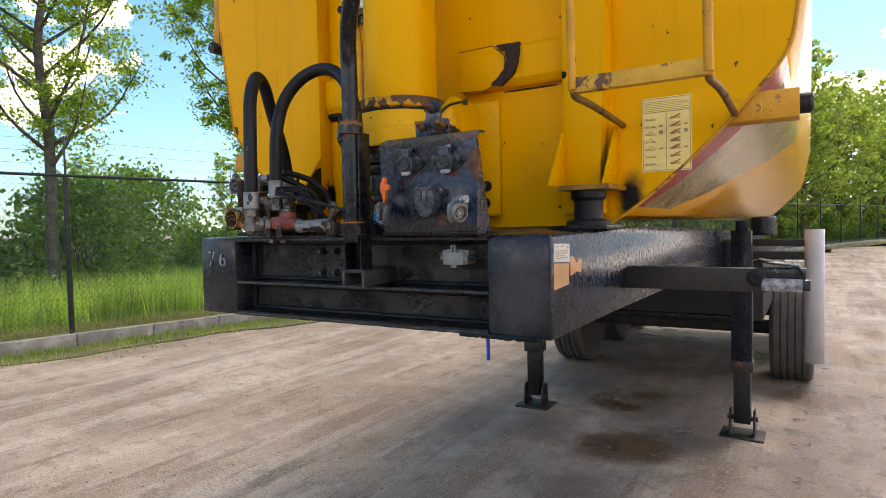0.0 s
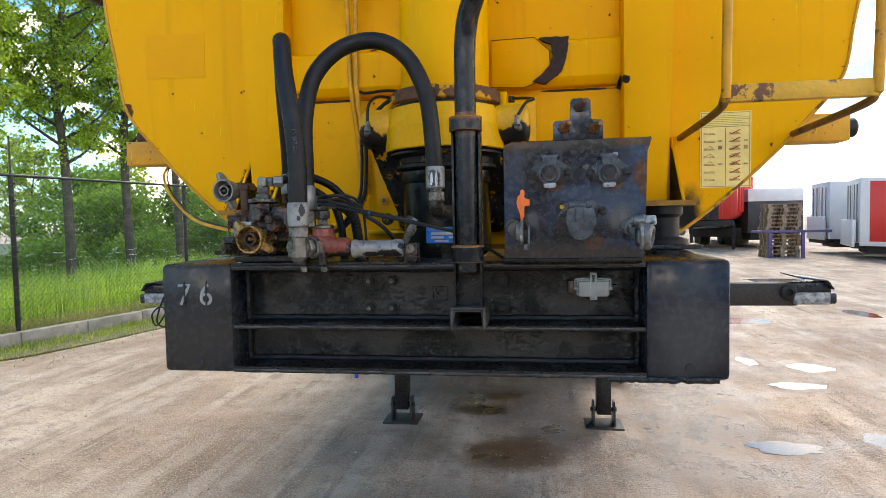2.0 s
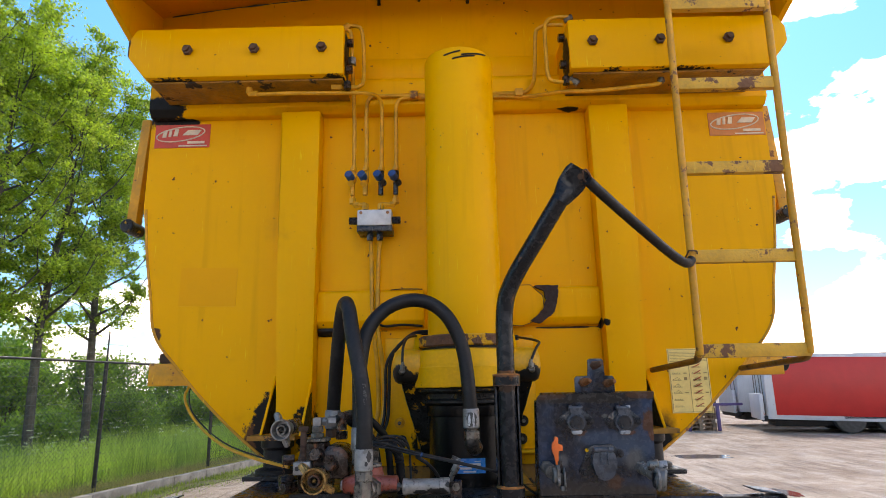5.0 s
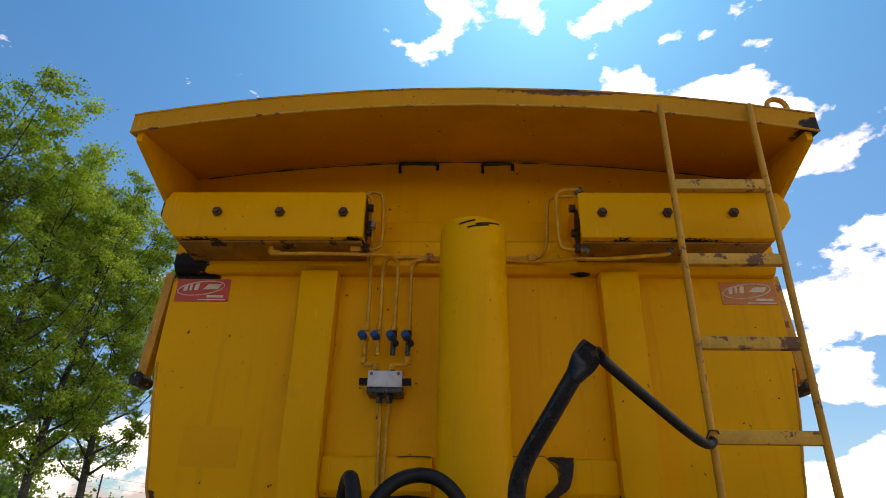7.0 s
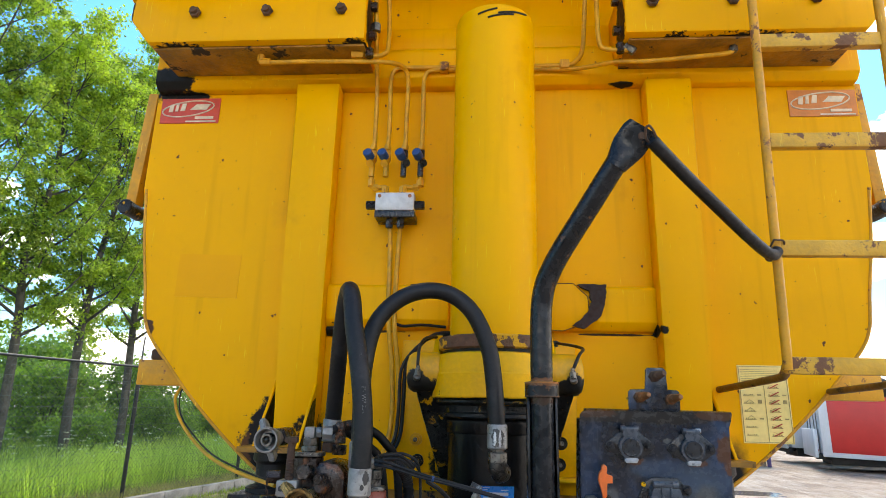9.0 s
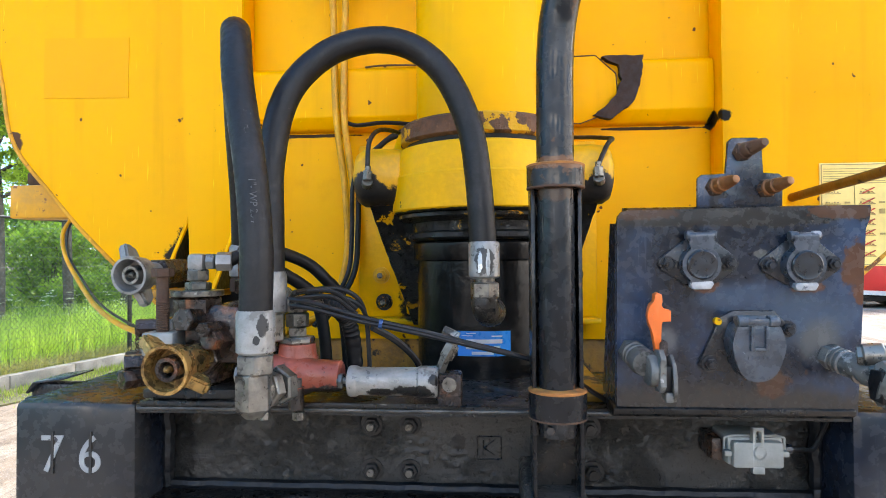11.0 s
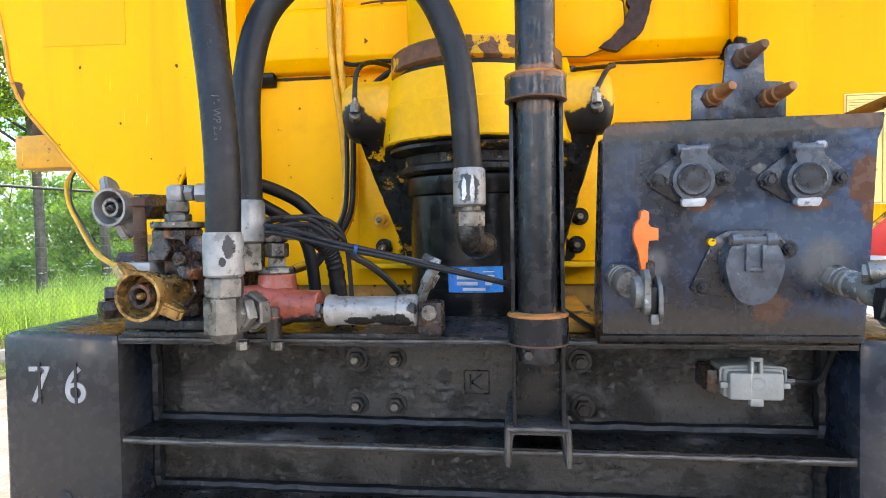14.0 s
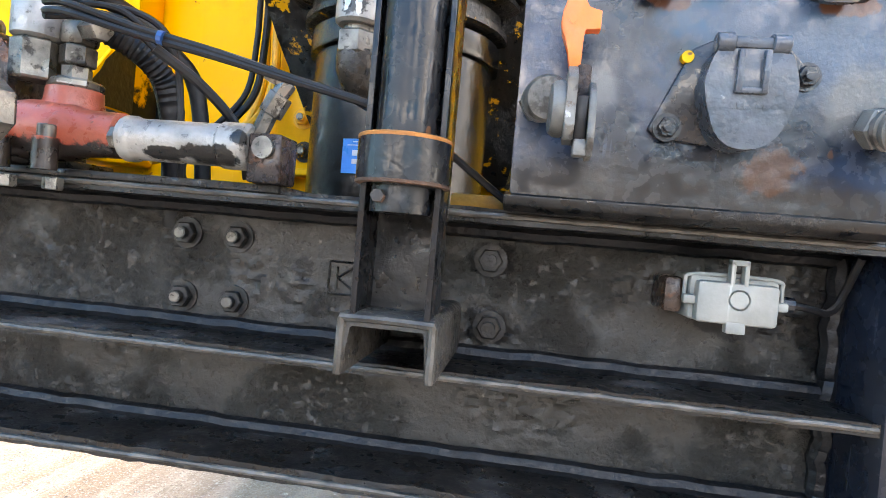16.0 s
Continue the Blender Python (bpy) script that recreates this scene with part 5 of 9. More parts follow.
# dark strip for each box's shaded underside, and the broken seam below the hood
for x0, x1 in ((-1.15, -0.42), (0.45, 1.17)):
    b = bb()
    prism(b, [(0.385, 2.986), (0.385, 2.976), (0.552, 2.972), (0.552, 2.986)], "x", x0, x1, 0.003)
    part("underside_strip", b, M["grease"], body, "dark strip with black stains standing for the shaded box underside")
b = bb()
tube(b, [(-1.2 + 2.4 * i / 80, 0.604, arch(-1.2 + 2.4 * i / 80, 3.505, 0.10) + 0.002 * noise.noise((i * 0.5, 3, 0))) for i in range(81)], lambda f_: max(0.0004, 0.0022 + 0.004 * noise.noise((f_ * 30, 5, 0))), n=5, per=1)
part("hood_seam", b, M["post"], body, "dark broken seam under the hood")

# maker's plates, drawn as plain shapes
for s, m_ in ((-1, "redplate"), (1, "fadedplate")):
    b = bb()
    x0 = -1.225 if s < 0 else 1.035
    prism(b, [(x0, 2.81), (x0 + 0.225, 2.81), (x0 + 0.225, 2.91), (x0, 2.91)], "y", 0.6025, 0.606)
    p = part("maker_plate", b, M[m_], body, "red maker's plate with white oval" if s < 0 else "faded red maker's plate with pale oval")
    b = bb()
    ov = [(x0 + 0.105 + 0.098 * math.cos(a) , 2.868 + 0.030 * math.sin(a) + 0.012 * math.cos(a)) for a in [2 * math.pi * i / 28 for i in range(28)]]
    tube(b, [(u, 0.6015, w) for u, w in ov + ov[:1]], 0.0028, n=5, smooth=False)
    for k, (u, w, h) in enumerate(((0.03, 0.02, 0.03), (0.055, 0.014, 0.032), (0.075, 0.022, 0.030), (0.112, 0.078, 0.022))):
        zz = 2.852 + 0.10 * u
        prism(b, [(x0 + u, zz), (x0 + u + w * .8, zz), (x0 + u + w, zz + h), (x0 + u + w * .3, zz + h)], "y", 0.600, 0.603)
    prism(b, [(x0 + 0.135, 2.826), (x0 + 0.205, 2.826), (x0 + 0.205, 2.836), (x0 + 0.135, 2.836)], "y", 0.600, 0.603)
    prism(b, [(x0 + 0.10, 2.814), (x0 + 0.215, 2.814), (x0 + 0.215, 2.819), (x0 + 0.10, 2.819)], "y", 0.600, 0.603)
    part("plate_emblem", b, M["plateink"], p)

# instruction sticker with pictogram rows and red crosses
SX, SZ, SW, SH = 0.772, 1.730, 0.148, 0.232
b = bb()
prism(b, [(SX, SZ), (SX + SW, SZ), (SX + SW, SZ + SH), (SX, SZ + SH)], "y", 0.6035, 0.606)
sticker = part("instruction_sticker", b, M["sticker"], body, "cream instruction sticker with pictograms and red crosses")
b = bb()


def bar(bm_, x0, x1, z0, z1, y_=0.602):
    prism(bm_, [(x0, z0), (x1, z0), (x1, z1), (x0, z1)], "y", y_, 0.6036)


for e in ((0.003, SW - 0.003, 0.003, 0.0045), (0.003, SW - 0.003, SH - 0.0045, SH - 0.003), (0.003, 0.0045, 0.003, SH - 0.003), (SW - 0.0045, SW - 0.003, 0.003, SH - 0.003),
          (SW * 0.5, SW * 0.5 + 0.001, 0.004, SH - 0.050), (0.004, SW - 0.004, SH - 0.046, SH - 0.045)):
    bar(b, SX + e[0], SX + e[1], SZ + e[2], SZ + e[3])
for i in range(7):
    bar(b, SX + 0.008, SX + SW - 0.008 - 0.02 * (i % 3 == 0), SZ + SH - 0.014 - i * 0.0055, SZ + SH - 0.0129 - i * 0.0055)
random.seed(4)
for i in range(7):
    z_ = SZ + SH - 0.070 - i * 0.0235
    for c in (0.010, 0.084):
        bar(b, SX + c, SX + c + 0.034, z_, z_ + 0.0016)
        for q in range(5):
            bar(b, SX + c + 0.002 + q * 0.006, SX + c + 0.0055 + q * 0.006 - 0.001 * (q % 2), z_ + 0.0028, z_ + 0.0062 - 0.001 * (q % 3))
        if 1 < i < 5:
            prism(b, [(SX + c + 0.008, z_ + 0.006), (SX + c + 0.010, z_ + 0.006), (SX + c + 0.018, z_ + 0.012), (SX + c + 0.026, z_ + 0.007), (SX + c + 0.027, z_ + 0.008), (SX + c + 0.018, z_ + 0.0135)], "y", 0.602, 0.6036)
        if i in (1, 2, 4):
            bar(b, SX + c + 0.043, SX + c + 0.054, z_ + 0.002, z_ + (0.013 if i == 2 else 0.006))
part("print", b, M["ink"], sticker)
for i in range(7):
    z_ = SZ + SH - 0.067 - i * 0.0235
    b = bb()
    for d in (1, -1):
        prism(b, [(SX + 0.088, z_ + 0.004 - d * 0.006), (SX + 0.0905, z_ + 0.004 - d * 0.006 - 0.0015), (SX + 0.117, z_ + 0.004 + d * 0.006), (SX + 0.1145, z_ + 0.004 + d * 0.006 + 0.0015)], "y", 0.6008 - 0.0004 * d, 0.6024)
    part("red_cross", b, M["redink"], sticker)
# repainted square
b = bb()
prism(b, [(-1.075, 2.16), (-0.855, 2.155), (-0.853, 2.305), (-1.073, 2.31)], "y", 0.6045, 0.606)
M["yellow_patch"] = mat("fresh_yellow_patch", (0.83, 0.372, 0.0), 0.47, dark=0.95, scale=3, bump=0.03, spec=0.14, grain=0.05)
part("paint_patch", b, M["yellow_patch"], body, "square of deeper yellow repair paint")

# yellow pipes across the front with tap block
def pipe(pts, r=0.008, m_="yellow_pipe", parent=body, name="pipe", per=5):
    bm_ = bb()
    tube(bm_, pts, r, n=10, per=per)
    return part(name, bm_, M[m_], parent)


TAPS = ((-0.399, [(-0.399, 0.545, 2.90), (-0.398, 0.50, 3.00), (-0.396, 0.452, 3.09), (-0.397, 0.445, 3.16), (-0.402, 0.44, 3.212), (-0.425, 0.44, 3.224)]),
        (-0.350, [(-0.350, 0.54, 2.90), (-0.346, 0.54, 2.96), (-0.329, 0.54, 2.983), (-0.29, 0.54, 2.986), (-0.16, 0.54, 2.986), (-0.11, 0.545, 2.986)]),
        (-0.290, [(-0.287, 0.54, 2.90), (-0.289, 0.522, 2.945), (-0.305, 0.495, 2.964), (-0.345, 0.455, 2.955), (-0.42, 0.44, 2.950), (-0.60, 0.43, 2.949), (-0.776, 0.43, 2.951), (-0.787, 0.43, 2.985)]),
        (-0.232, [(-0.232, 0.54, 2.90), (-0.227, 0.54, 2.952), (-0.20, 0.54, 2.974), (-0.11, 0.545, 2.976)]))
for x, up_ in TAPS:
    pipe([(x, 0.555, 2.665), (x, 0.555, 2.80)] + up_)
pipe([(-0.425, 0.45, 3.248), (-0.385, 0.45, 3.246), (-0.360, 0.46, 3.228), (-0.353, 0.47, 3.123), (-0.352, 0.46, 3.012), (-0.363, 0.45, 2.986), (-0.385, 0.45, 2.978), (-0.44, 0.43, 2.972)])
pipe([(0.13, 0.545, 2.988), (0.264, 0.54, 2.986), (0.302, 0.53, 2.996), (0.322, 0.50, 3.033), (0.329, 0.46, 3.19), (0.342, 0.45, 3.216), (0.376, 0.44, 3.223), (0.434, 0.44, 3.223)])
pipe([(0.455, 0.42, 3.245), (0.40, 0.42, 3.242), (0.372, 0.42, 3.228), (0.360, 0.42, 3.195), (0.359, 0.42, 3.10), (0.362, 0.42, 2.995), (0.384, 0.42, 2.968), (0.455, 0.42, 2.963)])
pipe([(0.13, 0.545, 2.976), (0.30, 0.53, 2.965), (0.42, 0.46, 2.945), (0.531, 0.45, 2.940), (0.68, 0.44, 2.947), (0.78, 0.43, 2.953), (0.793, 0.43, 2.980)])
# unions and elbows on the pipes
for q0, q1, r in (((-0.396, 0.452, 3.075), (-0.396, 0.450, 3.105), 0.017), ((-0.787, 0.43, 2.985), (-0.787, 0.43, 2.950), 0.013), ((-0.79, 0.43, 2.951), (-0.752, 0.43, 2.950), 0.012),
                  ((-0.470, 0.425, 2.970), (-0.430, 0.43, 2.970), 0.015), ((0.445, 0.42, 2.980), (0.475, 0.42, 2.955), 0.014), ((0.793, 0.43, 2.988), (0.793, 0.43, 2.955), 0.014),
                  ((-0.43, 0.45, 3.235), (-0.41, 0.45, 3.250), 0.014), ((0.44, 0.43, 3.232), (0.47, 0.42, 3.246), 0.012)):
    b = bb()
    hexa(b, q0, q1, r)
    part("union", b, M["yellow_worn"] if q0[0] < 0.44 and abs(q0[0] + 0.396) > 0.01 else M["zinc"], body)
for x in (-0.16, 0.262):
    b = bb()
    box(b, x - 0.016, x + 0.016, 0.52, 0.555, 2.966, 2.998, 0.003)
    part("pipe_clip", b, M["yellow_worn"], body)

tap = thing("tap_block", (-0.31, 0.55, 2.42), "aluminium tap block with four blue-capped taps", "valve")
b = bb()
box(b, -0.376, -0.247, 0.505, 0.560, 2.438, 2.500, 0.004)
part("plate", b, M["tapplate"], tap, "bare aluminium front plate")
b = bb()
box(b, -0.378, -0.245, 0.51, 0.602, 2.415, 2.44, 0.003)
for s in (-0.392, -0.232):
    hexa(b, (s - 0.018, 0.53, 2.462), (s + 0.018, 0.53, 2.462), 0.015)
part("base", b, M["plastic"], tap)
for x in (-0.330, -0.293):
    b = bb()
    hexa(b, (x, 0.535, 2.385), (x, 0.535, 2.42), 0.013)
    part("nut", b, M["plastic"], tap)
for x in (-0.399, -0.350, -0.290, -0.232):
    b = bb()
    cyl(b, (x, 0.53, 2.565), (x, 0.53, 2.615), 0.010, n=10)
    hexa(b, (x, 0.55, 2.63), (x, 0.55, 2.668), 0.012)
    cyl(b, (x + (0.012 if x > -0.3 else -0.004), 0.51, 2.605), (x, 0.545, 2.632), 0.013, n=12)
    t_ = part("tap", b, M["plastic"] if x > -0.3 else M["yellow_pipe"], tap)
    b = bb()
    cyl(b, (x - 0.012, 0.488, 2.640), (x - 0.004, 0.52, 2.630), 0.016, n=14, bev=0.003)
    part("blue_cap", b, M["bluecap"], t_)
for x in (-0.399, -0.350, -0.290, -0.232):
    b = bb()
    hexa(b, (x, 0.545, 2.668), (x, 0.545, 2.684), 0.0135, 0.3)
    cyl(b, (x, 0.545, 2.684), (x, 0.545, 2.692), 0.0095, n=10)
    part("union_nut", b, M["yellow_pipe"], tap)
for x, zt_ in ((-0.399, 2.545), (-0.350, 2.520), (-0.290, 2.520), (-0.232, 2.545)):
    b = bb()
    hexa(b, (x, 0.54, zt_ - 0.012), (x, 0.54, zt_ + 0.012), 0.0140, 0.2)
    part("elbow_nut", b, M["yellow_pipe"], tap)
for x in (-0.384, -0.247):
    b = bb()
    hexa(b, (x - 0.009, 0.54, 2.529), (x + 0.009, 0.54, 2.529), 0.0125, 0.2)
    part("elbow_nut", b, M["yellow_pipe"], tap)
for x in (-0.362, -0.261):
    b = bb()
    cyl(b, (x, 0.5055, 2.487), (x, 0.503, 2.487), 0.0062, n=10)
    part("plate_screw", b, M["nipple"], tap)
for x0, x1 in ((-0.399, -0.350), (-0.232, -0.290)):
    pipe([(x0, 0.54, 2.57), (x0, 0.54, 2.54), (x0 * .7 + x1 * .3, 0.54, 2.528), (x1, 0.54, 2.53), (x1, 0.54, 2.50)], 0.008, "yellow_pipe", tap, "elbow_pipe")
    b = bb()
    hexa(b, (x1, 0.54, 2.50), (x1, 0.54, 2.525), 0.013)
    part("nut", b, M["plastic"], tap)
pipe([(-0.330, 0.545, 2.40), (-0.327, 0.56, 2.30), (-0.324, 0.556, 2.14), (-0.318, 0.556, 2.05), (-0.302, 0.565, 1.90), (-0.30, 0.56, 1.75), (-0.33, 0.50, 1.64), (-0.40, 0.40, 1.60)], 0.008, name="feed_pipe")
pipe([(-0.293, 0.545, 2.40), (-0.30, 0.56, 2.33), (-0.303, 0.556, 2.14), (-0.300, 0.556, 2.05), (-0.282, 0.565, 1.90), (-0.28, 0.56, 1.75), (-0.31, 0.48, 1.65), (-0.38, 0.40, 1.61)], 0.008, name="feed_pipe")

# ---- tipping cylinder ----
CX, CY = 0.016, 0.350
cylinder = thing("tipping_cylinder", (CX, CY, 1.5), "yellow telescopic tipping cylinder with black oily barrel", "hydraulic cylinder")
b = bb()
lathe(b, (CX, CY, 1.99), (0, 0, 1), [(0.1245, 0), (0.1245, 1.008), (0.121, 1.018), (0.11, 1.024), (0.02, 1.026)], 48)
part("cover_tube", b, M["yellow"], cylinder, "smooth yellow cover tube")
b = bb()
for i, (z_, a0) in enumerate(((2.978, -2.0), (2.960, -1.75), (2.974, -1.5))):
    tube(b, [(CX + 0.125 * math.cos(a0 + k * 0.08), CY + 0.125 * math.sin(a0 + k * 0.08), z_ + 0.002 * k) for k in range(7 + i * 2)], 0.0034, n=5, per=2)
part("pen_marks", b, M["post"], cylinder, "black pen strokes")
b = bb()
lathe(b, (CX, CY, 1.970), (0, 0, 1), [(0.135, -0.008), (0.152, -0.005), (0.1555, -0.002), (0.1555, 0.026), (0.151, 0.030), (0.124, 0.031)], 64)
part("flange", b, M["rustring"], cylinder, "rusty flange with flaking yellow paint")
# black ring draws the thin shadow line between flange and collar
b = bb()
lathe(b, (CX, CY, 1.954), (0, 0, 1), [(0.143, 0), (0.145, 0.018)], 48)
part("shadow_ring", b, M["rubber"], cylinder)
b = bb()
lathe(b, (CX, CY, 1.832), (0, 0, 1), [(0.145, 0), (0.166, 0.002), (0.172, 0.008), (0.1725, 0.066), (0.1705, 0.070), (0.168, 0.096), (0.159, 0.120), (0.145, 0.124)], 56)
part("collar", b, M["collar"], cylinder, "thick yellow pivot collar", 20)
b = bb()
lathe(b, (CX, CY, 1.784), (0, 0, 1), [(0.121, 0), (0.138, 0.003), (0.142, 0.006), (0.142, 0.014), (0.134, 0.018), (0.134, 0.034), (0.150, 0.037), (0.160, 0.042), (0.160, 0.048), (0.140, 0.050)], 56)
part("lower_ring", b, M["burnt"], cylinder, "black oily rings with flakes of yellow", 25)
b = bb()
lathe(b, (CX, CY, 1.48), (0, 0, 1), [(0.136, 0), (0.136, 0.05), (0.124, 0.055), (0.124, 0.268), (0.131, 0.270), (0.132, 0.273), (0.132, 0.300), (0.130, 0.303), (0.124, 0.306)], 56)
part("barrel", b, M["barrel"], cylinder, "black oily lower barrel", 25)
b = bb()
R_ = 0.1255
rows_ = []
for k in range(9):
    a = -1.92 + 0.74 * k / 8
    rows_.append([b.verts.new((CX + R_ * math.cos(a) - 0.0, CY + R_ * math.sin(a), z_)) for z_ in (1.585, 1.628)])
for r0_, r1_ in zip(rows_, rows_[1:]):
    b.faces.new((r0_[0], r1_[0], r1_[1], r0_[1]))
type_plate = part("type_plate", b, M["blueplate"], cylinder, "blue type plate with white data fields")
b = bb()
for za, zb, a0, a1 in ((1.588, 1.593, -1.72, -1.42), (1.597, 1.603, -1.80, -1.52), (1.597, 1.603, -1.42, -1.33), (1.607, 1.614, -1.80, -1.30), (1.6195, 1.6205, -1.86, -1.70), (1.6185, 1.6205, -1.45, -1.30), (1.6235, 1.625, -1.80, -1.66)):
    rows_ = [[b.verts.new((CX + 0.1263 * math.cos(a), CY + 0.1263 * math.sin(a), z_)) for z_ in (za, zb)] for a in [a0 + (a1 - a0) * k / 5 for k in range(6)]]
    for r0_, r1_ in zip(rows_, rows_[1:]):
        b.faces.new((r0_[0], r1_[0], r1_[1], r0_[1]))
part("data_fields", b, M["label"], type_plate)

# pivot brackets either side of the collar, bolted to the body
for s in (-1, 1):
    x = CX + s * 0.19
    p = thing("pivot_bracket", (x, 0.58, 1.75), "yellow cast pivot bracket with oily black edge and bolts", "bracket", "pivot brackets of the cylinder")
    # arm from the boss down and back to the base plate
    b = bb()
    rings = []
    for i in range(25):
        f = i / 24
        cy = 0.300 + 0.215 * f ** 1.15
        cz = 1.905 - 0.285 * f
        xo = CX + s * (0.226 - 0.068 * f)
        rag = 0.0035 * noise.noise((f * 21, s * 3.0, 0.0)) + 0.002 * noise.noise((f * 55, s * 3.0, 4.0))
        wd = 0.086 - 0.024 * f
        th = 0.040
        a_, c_ = xo + s * rag, xo - s * wd
        rings.append([b.verts.new(v_) for v_ in ((a_, cy - 0.004 + rag, cz), (a_ - s * 0.006, cy - th * 0.5 + rag, cz - 0.010), (c_, cy - th * 0.45, cz - 0.014), (c_, cy + th, cz + 0.02), (a_, cy + th, cz + 0.02))])
    for r0_, r1_ in zip(rings, rings[1:]):
        for k in range(5):
            b.faces.new((r0_[k], r0_[(k + 1) % 5], r1_[(k + 1) % 5], r1_[k]))
    b.faces.new(rings[0])
    b.faces.new(rings[-1])
    part("arm", b, M["burnt"], p, "black greasy arm with yellow flakes", 40)
    # flat web between arm and base plate
    b = bb()
    prism(b, [(0.585, 1.62), (0.585, 2.01), (0.43, 2.02), (0.33, 1.955), (0.335, 1.90), (0.46, 1.72), (0.53, 1.63)], "x", CX + s * 0.150, CX + s * 0.172, 0.004)
    part("side_plate", b, M["collar"], p)
    b = bb()
    lathe(b, (CX + s * 0.140, 0.318, 1.905), (s, 0, 0), [(0.050, 0.0), (0.055, 0.02), (0.056, 0.060), (0.054, 0.080), (0.046, 0.092), (0.030, 0.097), (0.005, 0.098)], 32)
    part("boss", b, M["boss"], p, "yellow pivot boss with black grease runs", 50)
    b = bb()
    xa, xb_ = sorted((CX + s * 0.115, CX + s * 0.292 if s < 0 else CX + s * 0.258))
    prism(b, [(xa, 1.618), (xb_, 1.618), (xb_, 2.02), (xa, 2.02)], "y", 0.588, 0.603, 0.003)
    part("base_plate", b, M["collar"], p)
    b = bb()
    box(b, xa, xb_, 0.545, 0.600, 1.606, 1.618, 0.002)
    part("base_lip", b, M["collar"], p)
    for k, (bx_, z_) in enumerate(((s * 0.223, 1.715), (s * 0.216, 1.653))):
        bolt(p, (bx_, 0.587, z_), (0, -1, 0), 0.0145, M["boss"] if s < 0 and k == 0 else M["burnt"])
        b = bb()
        cyl(b, (bx_, 0.5665, z_), (bx_, 0.5635, z_), 0.0068, n=12, bev=0.0008)
        part("stud_end", b, M["zinc"], p, "bare stud end")
    # grease nipple: nut, elbow and thin line
    nx_ = CX + s * 0.203
    b = bb()
    cyl(b, (nx_ + s * 0.004, 0.266, 1.886), (nx_, 0.252, 1.892), 0.010, n=10, bev=0.001)
    hexa(b, (nx_, 0.250, 1.893), (nx_ - s * 0.001, 0.250, 1.910), 0.0085)
    cyl(b, (nx_ - s * 0.001, 0.250, 1.910), (nx_ - s * 0.001, 0.250, 1.918), 0.0055, n=10)
    part("grease_nipple", b, M["zinc"], p, "zinc grease nipple elbow")
    line_ = [(nx_, 0.250, 1.915), (nx_ + 0.002, 0.262, 1.965), (nx_ + 0.012, 0.32, 1.998), (nx_ + 0.035, 0.42, 2.012), (nx_ + 0.052, 0.50, 2.008)] if s < 0 else \
        [(nx_, 0.250, 1.915), (nx_ + 0.022, 0.285, 1.955), (nx_ + 0.042, 0.34, 1.975), (nx_ + 0.040, 0.38, 1.985), (nx_ + 0.020, 0.42, 1.995), (nx_ - 0.02, 0.48, 2.008)]
    pipe(line_, 0.0042, "rubber", p, "grease_line")
    b = bb()
    e_ = line_[-1]
    cyl(b, (e_[0], e_[1], e_[2] - 0.012), (e_[0], e_[1], e_[2] + 0.006), 0.010, n=10, bev=0.001)
    part("line_clip", b, M["plastic"], p)
# thin electric lead down the left of the cylinder
lead = thing("grease_hose", (-0.2, 0.5, 1.8), "thin black grease hose clipped beside the cylinder", "hose")
pipe([(-0.09, 0.50, 2.035), (-0.16, 0.49, 2.03), (-0.21, 0.47, 1.99), (-0.245, 0.46, 1.93), (-0.25, 0.46, 1.82), (-0.255, 0.45, 1.73), (-0.28, 0.42, 1.67), (-0.31, 0.38, 1.62)], 0.006, "rubber", lead, "hose")
pipe([(-0.10, 0.50, 2.028), (-0.17, 0.485, 2.02), (-0.222, 0.465, 1.98), (-0.258, 0.455, 1.92), (-0.262, 0.455, 1.82), (-0.267, 0.445, 1.73), (-0.29, 0.41, 1.67), (-0.32, 0.37, 1.62)], 0.005, "rubber", lead, "hose")

# ---- ladder ----
ladder = thing("ladder", (0.87, 0.13, 1.9), "worn yellow steel ladder with rusty flat rungs", "ladder")
for s, xf, xb in ((0, 0.705, 0.713), (1, 1.03, 1.04)):
    b = bb()
    xt = xf + 0.005
    tube(b, [(xt, 0.078, 3.40), (xf, 0.118, 2.4), (xf, 0.138, 1.96), (xf, 0.146, 1.925), (xf, 0.160, 1.908)], 0.0112, n=12, per=6)
    part("rail", b, M["yellow_worn"], ladder)
    b = bb()
    tube(b, [(xf, 0.152, 1.915), (xf, 0.172, 1.903), (xb, 0.30, 1.898), (xb, 0.606, 1.886)], 0.0100, n=12, per=6)
    part("foot_stay", b, M["stay"], ladder, "dark rusty foot stay")
for z_ in (1.928, 2.212, 2.494, 2.776, 3.058):
    b = bb()
    yy = 0.140 - 0.045 * (z_ - 1.93)
    box(b, 0.705, 1.03, yy - 0.004, yy + 0.022, z_ - 0.020, z_ + 0.020, 0.003)
    part("rung", b, M["rung"], ladder, "rusty flat rung")


